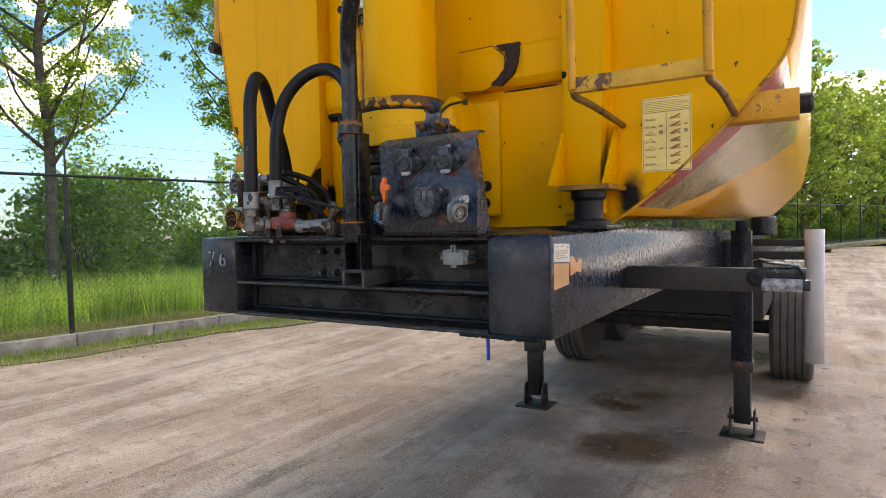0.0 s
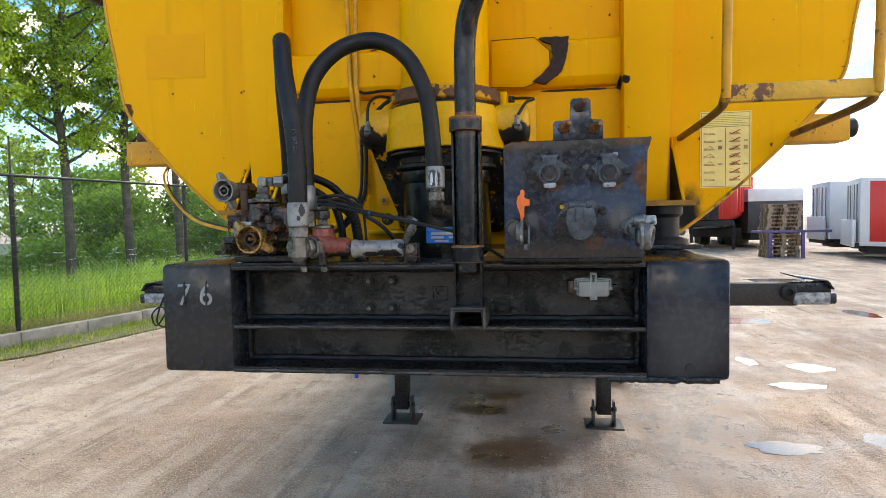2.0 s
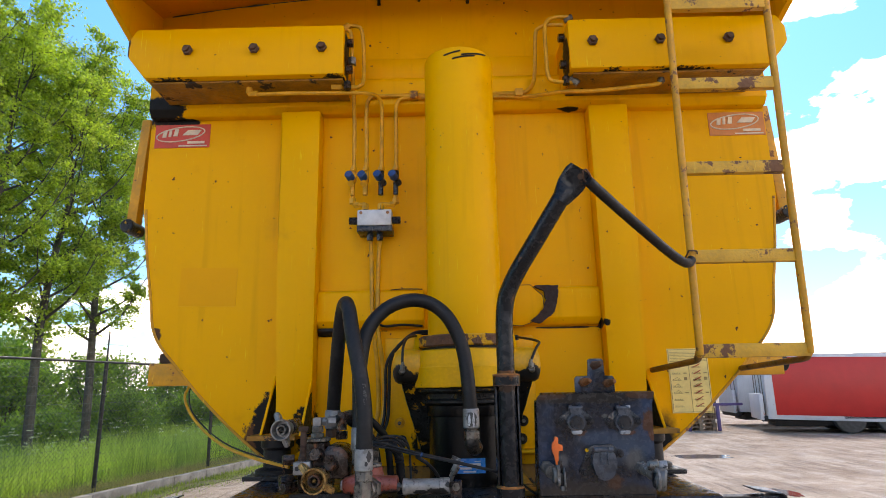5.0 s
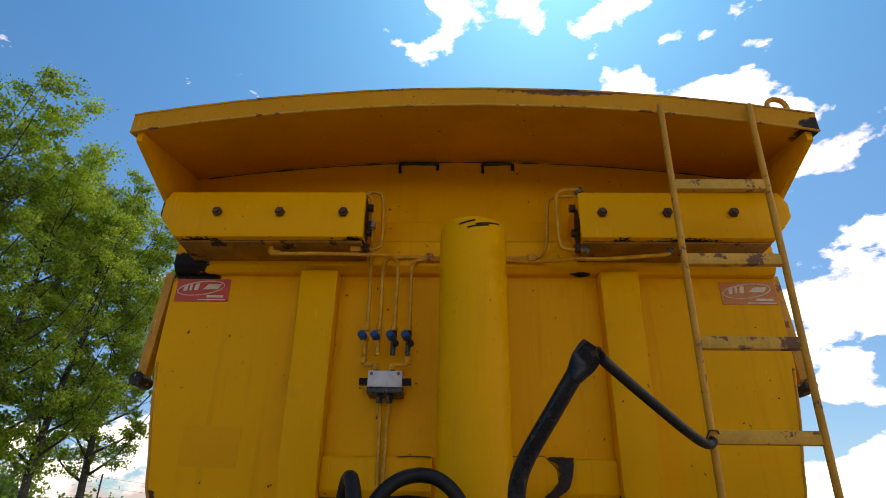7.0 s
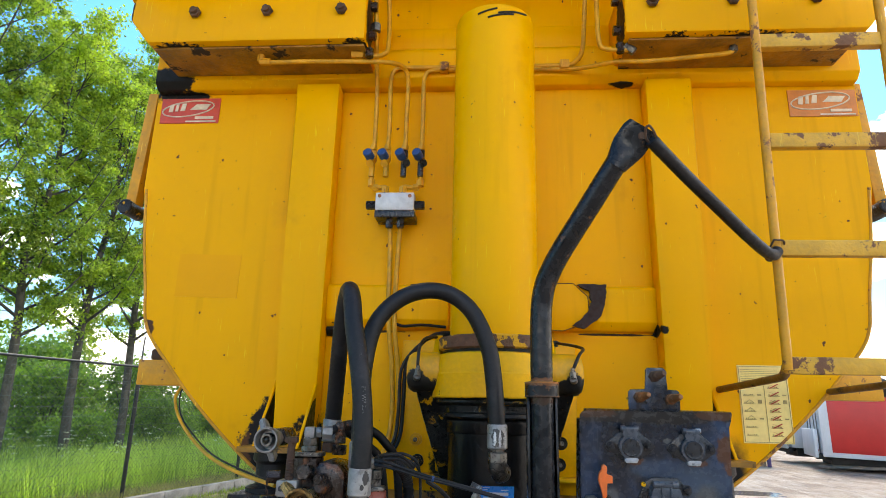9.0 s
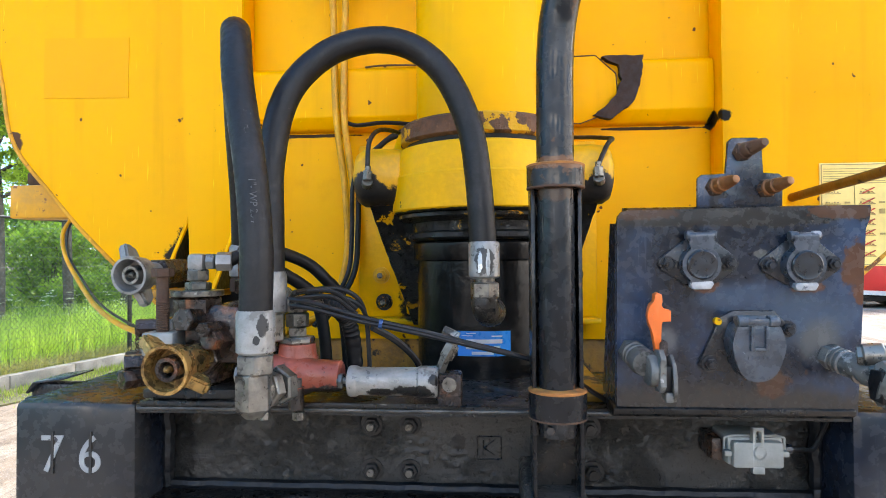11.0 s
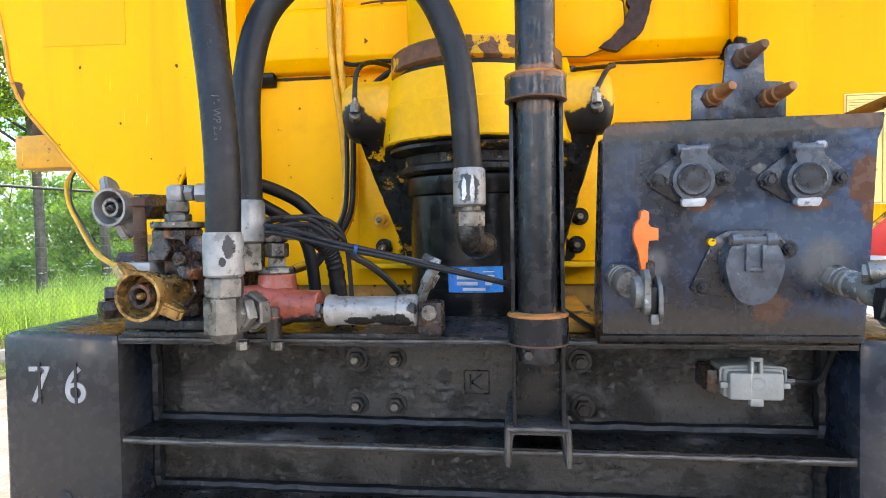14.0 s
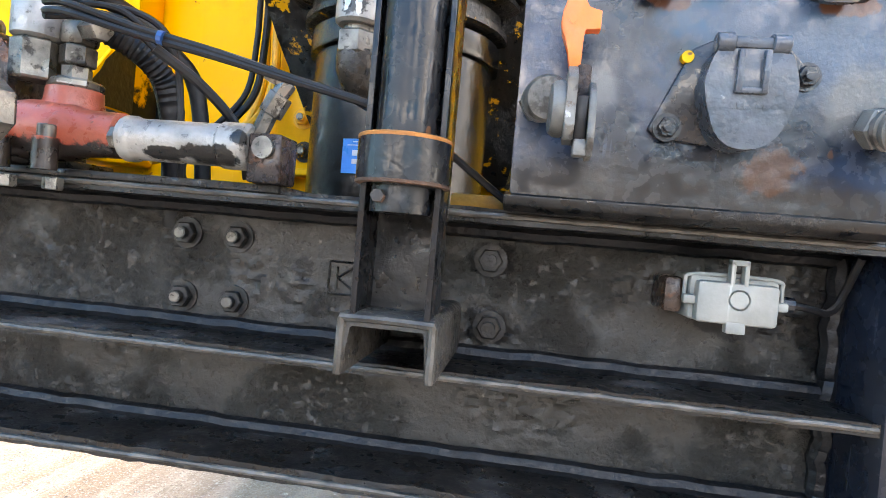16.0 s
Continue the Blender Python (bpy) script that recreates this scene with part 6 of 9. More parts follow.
# ---- chassis ----
chassis = thing("trailer_chassis", (0, 0.1, 1.28), "black painted steel trailer chassis with dirty front cross beam", "chassis")
ZB, ZT = 1.277, 1.548
for s, x0, x1 in ((-1, -0.670, -0.482), (1, 0.503, 0.684)):
    b = bb()
    prism(b, [(0.03, ZB), (0.03, ZT), (1.0, ZT + 0.008), (3.6, 1.50), (8.2, 1.46), (8.2, 1.20), (3.9, 1.20), (2.6, 1.30), (1.25, ZB)], "x", x0, x1, 0.012)
    part("side_rail", b, M["blue_black"], chassis, "faded blue-black box-section side rail with rounded front corner")
    b = bb()
    cyl(b, (x1 - 0.09 if s < 0 else x0 + 0.095, 0.0305, ZB + 0.028), (x1 - 0.09 if s < 0 else x0 + 0.095, 0.0275, ZB + 0.028), 0.011, n=16)
    part("drain_hole", b, M["dark"], chassis)
b = bb()
rough_sheet(b, -0.482, 0.503, ZB + 0.005, ZT - 0.005, 0.118, 0.0032, 0.0050, 3.0)
part("web_plate", b, M["web"], chassis, "dirty black web plate with rough paint")
for nm, z0, z1, y0 in (("top_flange", ZT - 0.016, ZT - 0.003, 0.034), ("middle_flange", 1.386, 1.397, 0.036), ("lower_flange", ZB + 0.002, ZB + 0.016, 0.030)):
    b = bb()
    x = -0.482
    prev = None
    n_ = 90
    for i in range(n_ + 1):
        x = -0.484 + 0.989 * i / n_
        w = 0.0008 * noise.noise((x * 24, z0 * 9, 0.0)) + 0.0007 * noise.noise((x * 70, z0 * 9, 4.0))
        ring = [b.verts.new(p) for p in ((x, y0 + w * 2, z0 + w), (x, y0 + w * 2, z1 + w), (x, 0.30 if nm == "top_flange" else 0.118, z1), (x, 0.30 if nm == "top_flange" else 0.118, z0))]
        if prev:
            for k in range(4):
                b.faces.new((prev[k], prev[(k + 1) % 4], ring[(k + 1) % 4], ring[k]))
        prev = ring
    part(nm, b, M["chassis"], chassis)
for nm, z_, y_ in (("top_edge", ZT - 0.009, 0.0335), ("middle_edge", 1.3915, 0.0355), ("lower_edge", ZB + 0.008, 0.0295)):
    b = bb()
    tube(b, [(-0.482 + 0.985 * i / 60, y_ + 0.0012 * noise.noise((i * 0.41, z_ * 9, 0.0)), z_ + 0.0009 * noise.noise((i * 0.7, z_ * 9, 3.0))) for i in range(61)], 0.003, n=8, per=2)
    part(nm, b, M["edge"], chassis, "bare worn steel edge")
# loose plate on the top flange beside the post
b = bb()
box(b, 0.135, 0.199, 0.070, 0.42, ZT - 0.0025, ZT + 0.011, 0.003)
part("packing_plate", b, M["grease"], chassis, "oily brown packing plate on the beam")
# weld fillets along the web
for z_ in (1.402, 1.380, ZB + 0.021, ZT - 0.020):
    b = bb()
    tube(b, [(-0.478 + 0.975 * i / 40, 0.113 + 0.002 * noise.noise((i * 0.9, z_ * 50, 0)), z_ + 0.002 * noise.noise((i * 0.7, z_ * 31, 5))) for i in range(41)], 0.009, n=8, per=2)
    part("weld_bead", b, M["weld"], chassis, "glossy black weld fillet")
for x in (-0.478, 0.498):
    for z0, z1 in ((ZB + 0.02, 1.384), (1.399, ZT - 0.02)):
        b = bb()
        tube(b, [(x + 0.003 * noise.noise((i * 0.7, x * 9, z0)), 0.112 + 0.003 * noise.noise((i * 0.9, x * 7, z1)), z0 + (z1 - z0) * i / 16) for i in range(17)], 0.010, n=8, per=2)
        part("corner_weld", b, M["weld"], chassis, "lumpy black corner weld")
# torn lower lip
b = bb()
tube(b, [(0.42 + 0.24 * i / 24, 0.030 + 0.004 * noise.noise((i * 0.8, 1, 1)), ZB + 0.001 + 0.005 * noise.noise((i * 1.1, 2, 2))) for i in range(25)], 0.007, n=6, per=2)
part("ragged_weld", b, M["chassis"], chassis, "rough black weld along the lower lip")
# deck plate behind, below the barrel
b = bb()
box(b, -0.482, 0.503, 0.30, 0.72, 1.475, 1.487)
part("deck_plate", b, M["chassis"], chassis)
b = bb()
box(b, -0.482, 0.503, 0.62, 0.74, 1.30, 1.605, 0.01)
part("rear_cross_beam", b, M["grease"], chassis, "greasy cross beam behind the cylinder")
for x, z_ in ((-0.154, 1.497), (-0.095, 1.497), (-0.154, 1.428), (-0.095, 1.428), (0.176, 1.497), (0.180, 1.430)):
    bolt(chassis, (x, 0.118, z_), (0, -1, 0), 0.0125, M["blackbolt"])
    b = bb()
    cyl(b, (x, 0.104, z_), (x, 0.0985 if x < 0 else 0.104 - 0.001, z_), 0.006, n=12, bev=0.0008)
    part("stud_end", b, M["zinc"], chassis, "bare stud end")
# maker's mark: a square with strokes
b = bb()
for a, c in (((0.008, 1.447), (0.044, 1.447)), ((0.044, 1.447), (0.044, 1.481)), ((0.044, 1.481), (0.008, 1.481)), ((0.008, 1.481), (0.008, 1.447)), ((0.017, 1.453), (0.017, 1.476)), ((0.018, 1.464), (0.034, 1.476)), ((0.018, 1.464), (0.034, 1.453))):
    cyl(b, (a[0], 0.117, a[1]), (c[0], 0.117, c[1]), 0.0013, n=6)
tagged(part("cast_mark", b, M["chassis"], chassis), kind="stuff")
# stencilled figures on the left block


def figure(ch, x, z, h, y_, material, parent, name):
    cu = bpy.data.curves.new(name, "FONT")
    cu.body, cu.size, cu.extrude = ch, h * 1.38, 0.0008
    o = bpy.data.objects.new(name, cu)
    scene.collection.objects.link(o)
    me_ = bpy.data.meshes.new_from_object(o.evaluated_get(bpy.context.evaluated_depsgraph_get()))
    bpy.data.objects.remove(o)
    me_.transform(Matrix.Translation((x, y_, z)) @ Matrix.Rotation(radians(90), 4, "X"))
    me_.materials.clear()
    me_.materials.append(material)
    return put_part(name, me_, parent, "white stencilled figure")


figure("7", -0.628, 1.446, 0.056, 0.0292, M["stencil"], chassis, "stencil_seven")
figure("6", -0.570, 1.446, 0.056, 0.0292, M["stencil"], chassis, "stencil_six")
for x in (-0.607, -0.549):
    b = bb()
    box(b, x - 0.002, x + 0.002, 0.0272, 0.030, 1.444, 1.505)
    part("stencil_bridge", b, M["blue_black"], chassis)
# labels on the right flank
b = bb()
prism(b, [(0.045, 1.475), (0.158, 1.470), (0.158, 1.518), (0.045, 1.522)], "x", 0.684, 0.6855)
lab = part("paper_label", b, M["label"], chassis, "white paper label with dark print")
b = bb()
for z_, a, c in ((1.512, 0.055, 0.075), (1.512, 0.09, 0.12), (1.500, 0.055, 0.145), (1.494, 0.055, 0.145), (1.488, 0.055, 0.12), (1.482, 0.055, 0.14), (1.508, 0.13, 0.15)):
    prism(b, [(a, z_), (c, z_), (c, z_ + 0.003), (a, z_ + 0.003)], "x", 0.6855, 0.6862)
part("print", b, M["ink"], lab)
b = bb()
prism(b, [(0.045, 1.405), (0.150, 1.410), (0.150, 1.466), (0.045, 1.472)], "x", 0.684, 0.6855)
lab = part("orange_label", b, M["orangelabel"], chassis, "faded orange label with lines of print")
b = bb()
for i in range(8):
    z_ = 1.418 + i * 0.006
    prism(b, [(0.052, z_), (0.14 - 0.01 * (i % 3), z_), (0.14 - 0.01 * (i % 3), z_ + 0.0022), (0.052, z_ + 0.0022)], "x", 0.6855, 0.6862)
part("print", b, M["ink"], lab)
b = bb()
prism(b, [(0.165, 1.432), (0.215, 1.440), (0.250, 1.436), (0.262, 1.470), (0.235, 1.476), (0.215, 1.462), (0.180, 1.487), (0.165, 1.480)], "x", 0.684, 0.6855)
part("torn_label", b, M["orangelabel"], chassis, "torn orange label")
# rubber bearing under each body shelf
for s in (-1, 1):
    t_ = thing("rubber_bearing", (s * 0.635, 0.47, 1.55), "black rubber body bearing on a steel plate", "bearing", "bearings under the body")
    b = bb()
    box(b, s * 0.635 - 0.085, s * 0.635 + 0.085, 0.38, 0.58, 1.552, 1.566, 0.003)
    part("bearing_plate", b, M["chassis"], t_)
    b = bb()
    lathe(b, (s * 0.635, 0.48, 1.566), (0, 0, 1), [(0.070, 0), (0.070, 0.012), (0.045, 0.02), (0.045, 0.075), (0.055, 0.085), (0.055, 0.109)], 24)
    part("rubber_block", b, M["rubber"], t_)

# side lamp arms
for s in (-1, 1):
    t_ = thing("lamp_arm", (s * 0.69, 0.75, 1.38), "rusty steel side arm with marker lamp and bent cover", "lamp", "side lamp arms")
    b = bb()
    box(b, *sorted((s * 0.66, s * 1.115)), 0.745, 0.80, 1.343, 1.418, 0.004)
    part("arm", b, M["arm"], t_)
    b = bb()
    lathe(b, (s * 1.085, 0.748, 1.388), (0, -1, 0), [(0.026, 0), (0.026, 0.008), (0.020, 0.012), (0.012, 0.012), (0.012, 0.004), (0.002, 0.004)], 20)
    part("grommet", b, M["rubber"], t_)
    b = bb()
    box(b, *sorted((s * 1.10, s * 1.212)), 0.735, 0.80, 1.348, 1.388, 0.006)
    p = part("lamp", b, M["chip"], t_, "clear white marker lamp")
    b = bb()
    box(b, *sorted((s * 1.195, s * 1.232)), 0.738, 0.80, 1.350, 1.386, 0.006)
    part("lamp_end", b, M["plastic"], p)
    b = bb()
    v = [b.verts.new(q) for q in ((s * 1.09, 0.73, 1.446), (s * 1.12, 0.73, 1.438), (s * 1.20, 0.73, 1.428), (s * 1.22, 0.73, 1.400), (s * 1.22, 0.82, 1.402), (s * 1.20, 0.86, 1.430), (s * 1.12, 0.86, 1.440), (s * 1.09, 0.82, 1.448))]
    for i in range(3):
        b.faces.new((v[i], v[i + 1], v[6 - i], v[7 - i]))
    p = part("cover_plate", b, M["plastic"], t_, "bent dark cover plate")
    md = p.modifiers.new("thick", "SOLIDIFY")
    md.thickness = 0.004
    b = bb()
    box(b, *sorted((s * 1.10, s * 1.22)), 0.75, 0.80, 1.386, 1.420, 0.004)
    part("lamp_bracket", b, M["plastic"], t_)
    if s < 0:
        b = bb()
        tube(b, [(-1.12, 0.74, 1.40), (-1.14, 0.72, 1.33), (-1.15, 0.72, 1.28), (-1.12, 0.72, 1.265), (-1.10, 0.72, 1.30), (-1.13, 0.72, 1.34), (-1.17, 0.72, 1.31), (-1.15, 0.72, 1.27), (-1.09, 0.73, 1.36)], 0.003, n=6)
        part("loose_wire", b, M["rubber"], t_)
        b = bb()
        cyl(b, (-1.02, 0.74, 1.38), (-0.98, 0.74, 1.38), 0.035, n=16)
        part("cable_coil", b, M["rubber"], t_)

# landing legs
for s in (-1, 1):
    x = s * 0.81
    t_ = thing("landing_leg", (x, 3.45, 0), "black steel landing leg standing on a square foot plate", "landing leg", "landing legs")
    b = bb()
    box(b, x - 0.068, x + 0.068, 3.39, 3.52, 0.52, 1.50, 0.006)
    part("outer_tube", b, M["blue_black"], t_)
    b = bb()
    box(b, x - 0.055, x + 0.055, 3.40, 3.51, 0.10, 0.55, 0.005)
    part("inner_tube", b, M["chassis"], t_)
    b = bb()
    box(b, x - 0.074, x + 0.074, 3.384, 3.526, 0.48, 0.56, 0.004)
    part("tube_collar", b, M["arm"], t_)
    for q in (-1, 1):
        b = bb()
        prism(b, [(3.38, 0.02), (3.53, 0.02), (3.51, 0.17), (3.49, 0.20), (3.42, 0.20), (3.40, 0.17)], "x", x + q * 0.072, x + q * 0.086)
        part("foot_cheek", b, M["chassis"], t_)
    b = bb()
    cyl(b, (x - 0.10, 3.455, 0.13), (x + 0.10, 3.455, 0.13), 0.018, n=12)
    part("foot_pin", b, M["arm"], t_)
    b = bb()
    box(b, x - 0.145, x + 0.145, 3.33, 3.58, -0.004, 0.018, 0.004)
    part("foot_plate", b, M["arm"], t_)
    b = bb()
    box(b, *sorted((s * 0.66, s * 0.76)), 3.40, 3.50, 1.22, 1.42, 0.005)
    part("mount_bracket", b, M["blue_black"], t_)
    b = bb()
    box(b, x - 0.035, x + 0.045, 3.37, 3.41, 1.50, 1.57, 0.004)
    part("head_bracket", b, M["blue_black"], t_)
b = bb()
cyl(b, (-0.75, 3.46, 0.86), (0.75, 3.46, 0.86), 0.022, n=12)
solid("cross_shaft", b, M["chassis"], "thin steel shaft between the landing legs", "shaft")
b = bb()
cyl(b, (0.93, 3.75, 1.46), (0.93, 3.75, 1.60), 0.09, n=20, bev=0.01)
solid("air_spring_can", b, M["plastic"], "grey-topped black canister above the side rail", "canister")

# axles and wheels
for ay in (5.45, 6.78, 8.1):
    b = bb()
    cyl(b, (-1.0, ay, 0.50), (1.0, ay, 0.50), 0.07, n=14)
    part("axle", b, M["tyredust"], chassis)
    for s in (-1, 1):
        b = bb()
        w = 0.185
        prof = [(0.30, 0.0), (0.44, 0.004), (0.485, 0.02), (0.502, 0.045)]
        for g in (0.10, 0.16, 0.22, 0.28):
            prof += [(0.504, g - 0.012), (0.490, g - 0.010), (0.490, g + 0.002), (0.504, g + 0.004)]
        prof += [(0.502, 0.325), (0.485, 0.35), (0.44, 0.366), (0.30, 0.37)]
        lathe(b, (s * 1.08 - 0.185, ay, 0.50), (1, 0, 0), prof, 48)
        t_ = part("wheel", b, M["tyre"], chassis, "dusty grooved trailer tyre", 30)
        b = bb()
        lathe(b, (s * 1.08 - 0.12, ay, 0.50), (1, 0, 0), [(0.30, 0), (0.30, 0.02), (0.12, 0.08), (0.12, 0.2), (0.30, 0.24)], 32)
        part("rim", b, M["tyredust"], t_)
for s in (-1, 1):
    t_ = thing("mudguard", (s * 1.26, 3.65, 0.5), "pale grey plastic mudguard flap with rounded front", "mudguard")
    b = bb()
    vs_ = []
    for i in range(9):
        a = math.pi * i / 8
        vs_.append([b.verts.new((s * 1.258 + 0.062 * math.cos(a), 3.66 - 0.05 * math.sin(a), z_)) for z_ in (0.54, 1.50)])
    for r0_, r1_ in zip(vs_, vs_[1:]):
        b.faces.new((r0_[0], r1_[0], r1_[1], r0_[1]))
    p = part("flap", b, M["mudguard"], t_)
    md = p.modifiers.new("thick", "SOLIDIFY")
    md.thickness = 0.008
    b = bb()
    box(b, *sorted((s * 0.68, s * 1.25)), 3.66, 3.72, 1.28, 1.34, 0.006)
    box(b, *sorted((s * 0.68, s * 1.22)), 3.66, 3.72, 1.38, 1.43, 0.006)
    part("bracket", b, M["dark"], t_)
# dark block for the frame, deepened to stand for the black shadow below
b = bb()
box(b, -0.93, 0.93, 3.75, 8.2, 0.80, 1.27, 0.02)
part("underframe_shade_block", b, M["dark"], chassis)
b = bb()
tube(b, [(-0.92, 3.10, 1.24), (-1.02, 3.12, 1.02), (-1.10, 3.14, 0.75), (-1.107, 3.14, 0.43)], 0.016, n=10)
solid("blue_air_line", b, M["bluehose"], "bright blue air line hanging loose under the chassis", "air line")



# ---- coupling panel ----
panel = thing("coupling_panel", (0.345, 0.0, 1.548), "worn blue-grey steel coupling panel with chipped rusty paint", "coupling panel")
b = bb()
# flat face with rounded shoulders, its top edge rolled back
out = [(0.193, 1.552), (0.193, 1.800)] + [(0.205 - 0.012 * math.cos(a_), 1.804 + 0.012 * math.sin(a_)) for a_ in (0.4, 0.8, 1.2)] + [(0.208, 1.817), (0.492, 1.820), (0.508, 1.8205), (0.509, 1.816), (0.504, 1.803), (0.4995, 1.790), (0.498, 1.70), (0.494, 1.552)]
fr = [b.verts.new((x_, -0.020 + (0.006 if z_ > 1.815 else 0.0), z_)) for x_, z_ in out]
bk = [b.verts.new((x_, -0.014 + (0.006 if z_ > 1.815 else 0.0), z_)) for x_, z_ in out]
b.faces.new(fr)
b.faces.new(bk)
for k in range(len(out)):
    b.faces.new((fr[k], bk[k], bk[(k + 1) % len(out)], fr[(k + 1) % len(out)]))
prism(b, [(-0.014, 1.8165), (-0.008, 1.8205), (0.020, 1.8205), (0.020, 1.815), (-0.008, 1.8145)], "x", 0.208, 0.507)
rough_sheet(b, 0.196, 0.490, 1.553, 1.802, -0.0212, 0.0036, 0.0007, 9.0)
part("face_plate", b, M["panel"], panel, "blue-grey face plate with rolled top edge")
b = bb()
prism(b, [(-0.014, 1.546), (-0.024, 1.552), (-0.026, 1.560), (-0.014, 1.563), (0.10, 1.553), (0.10, 1.546)], "x", 0.188, 0.49, 0.002)
part("foot_fold", b, M["chassis"], panel)
for x in (0.192, 0.482):
    b = bb()
    prism(b, [(-0.014, 1.552), (-0.014, 1.80), (0.02, 1.80), (0.07, 1.552)], "x", x, x + 0.005)
    part("side_gusset", b, M["panel"], panel)
b = bb()
prism(b, [(0.302, 1.80), (0.410, 1.80), (0.410, 1.858), (0.405, 1.863), (0.384, 1.863), (0.383, 1.905), (0.377, 1.910), (0.345, 1.910), (0.340, 1.905), (0.339, 1.863), (0.307, 1.863), (0.302, 1.858)], "y", 0.004, 0.010, 0.001)
bracket = part("nipple_bracket", b, M["panel"], panel, "stepped blue-grey bracket with three nipples")
for x, z_, mm in ((0.323, 1.846, "ruststeel"), (0.388, 1.843, "rustring"), (0.357, 1.891, "ruststeel")):
    b = bb()
    d = Vector((0.25, -1.0, 0.18)).normalized()
    p0 = Vector((x, 0.006, z_))
    lathe(b, p0, d, [(0.011, 0), (0.011, 0.010), (0.0095, 0.012), (0.0095, 0.022), (0.0075, 0.024), (0.0088, 0.027), (0.0070, 0.033), (0.0080, 0.0335), (0.0060, 0.040), (0.0068, 0.0405), (0.0050, 0.047), (0.003, 0.0475)], 14)
    p = part("hose_nipple", b, M["nipple"] if z_ < 1.87 else M["ruststeel"], bracket, "rusty brass hose nipple")
    b = bb()
    lathe(b, p0, d, [(0.0125, 0.0), (0.0125, 0.007), (0.010, 0.008)], 6)
    part("nut", b, M["ruststeel"], p)


def socket(x, z_):
    p0 = Vector((x, -0.02, z_))
    b_ = bb()
    # three-cornered flange: ears at both sides, cut corner under the hinge
    xf = x + 0.003
    prism(b_, [(xf - 0.052, z_ + 0.001), (xf - 0.049, z_ + 0.007), (xf - 0.020, z_ + 0.030), (xf + 0.018, z_ + 0.030), (xf + 0.046, z_ + 0.007), (xf + 0.050, z_), (xf + 0.046, z_ - 0.007), (xf + 0.020, z_ - 0.026), (xf - 0.018, z_ - 0.026), (xf - 0.048, z_ - 0.008)], "y", -0.026, -0.019, 0.0015)
    base = part("socket", b_, M["plastic"], panel, "black socket with closed hinged cover")
    # keyhole-shaped cover: round lid, neck up to the hinge, lip below
    lid = [(x + 0.0235 * math.cos(a), z_ + 0.0235 * math.sin(a)) for a in [math.pi * (-0.36 + k / 15.0 * 0.72) for k in range(16)]]
    lid += [(x + 0.013, z_ + 0.0285), (x + 0.0165, z_ + 0.033), (x + 0.0165, z_ + 0.040), (x - 0.0165, z_ + 0.040), (x - 0.0165, z_ + 0.033), (x - 0.013, z_ + 0.0285)]
    lid += [(x + 0.0235 * math.cos(a), z_ + 0.0235 * math.sin(a)) for a in [math.pi * (0.64 + k / 15.0 * 0.72) for k in range(16)]]
    lid += [(x - 0.0125, z_ - 0.0275), (x - 0.0105, z_ - 0.0305), (x + 0.0105, z_ - 0.0305), (x + 0.0125, z_ - 0.0275)]
    b_ = bb()
    prism(b_, lid, "y", -0.044, -0.025, 0.0032)
    cover = part("cover", b_, M["cap"], base, "dark grey hinged cover", 50)
    b_ = bb()
    lathe(b_, p0 + Vector((0, -0.0225, 0)), (0, -1, 0), [(0.0190, 0.0), (0.0186, 0.0040), (0.0168, 0.0056), (0.0160, 0.0052), (0.008, 0.0062), (0.001, 0.0064)], 32)
    part("cover_face", b_, M["plastic"], cover, "glossy dark cover face")
    b_ = bb()
    for sx in (-0.0135, 0.0135):
        cyl(b_, (x + sx - 0.005, -0.037, z_ + 0.0365), (x + sx + 0.005, -0.037, z_ + 0.0365), 0.0062, n=14, bev=0.001)
    cyl(b_, (x - 0.012, -0.037, z_ + 0.0365), (x + 0.012, -0.037, z_ + 0.0365), 0.0042, n=12)
    part("hinge", b_, M["caprim"], cover)
    b_ = bb()
    prism(b_, [(x - 0.0120, z_ - 0.0215), (x + 0.0125, z_ - 0.0205), (x + 0.0150, z_ - 0.0235), (x + 0.0112, z_ - 0.0310), (x - 0.0108, z_ - 0.0312), (x - 0.0135, z_ - 0.0262)], "y", -0.0452, -0.034, 0.0018)
    part("worn_tip", b_, M["whitechip"], cover, "white worn cover tip")
    for dx, dz in ((-0.040, 0.0), (0.037, 0.001)):
        bolt(base, (xf + dx, -0.026, z_ + dz), (0, -1, 0), 0.0075, M["plastic"])


socket(0.292, 1.748)
socket(0.417, 1.746)
# large brake plug holder with flap
PX, PZ = 0.357, 1.643
b = bb()
prism(b, [(PX - 0.063, 1.618), (PX - 0.056, 1.612), (PX - 0.02, 1.608), (PX + 0.03, 1.63), (PX + 0.045, 1.672), (PX + 0.030, 1.688), (PX - 0.02, 1.688), (PX - 0.036, 1.68)], "y", -0.027, -0.019, 0.002)
holder = part("brake_plug_holder", b, M["plastic"], panel, "black brake plug holder with oval flap")
b = bb()
pts = [(PX - 0.024, 1.682), (PX + 0.024, 1.682), (PX + 0.030, 1.674), (PX + 0.0365, 1.652), (PX + 0.0345, 1.638), (PX + 0.026, 1.612), (PX + 0.014, 1.601), (PX - 0.002, 1.5975), (PX - 0.016, 1.601), (PX - 0.026, 1.612), (PX - 0.0345, 1.638), (PX - 0.0365, 1.654), (PX - 0.031, 1.674)]
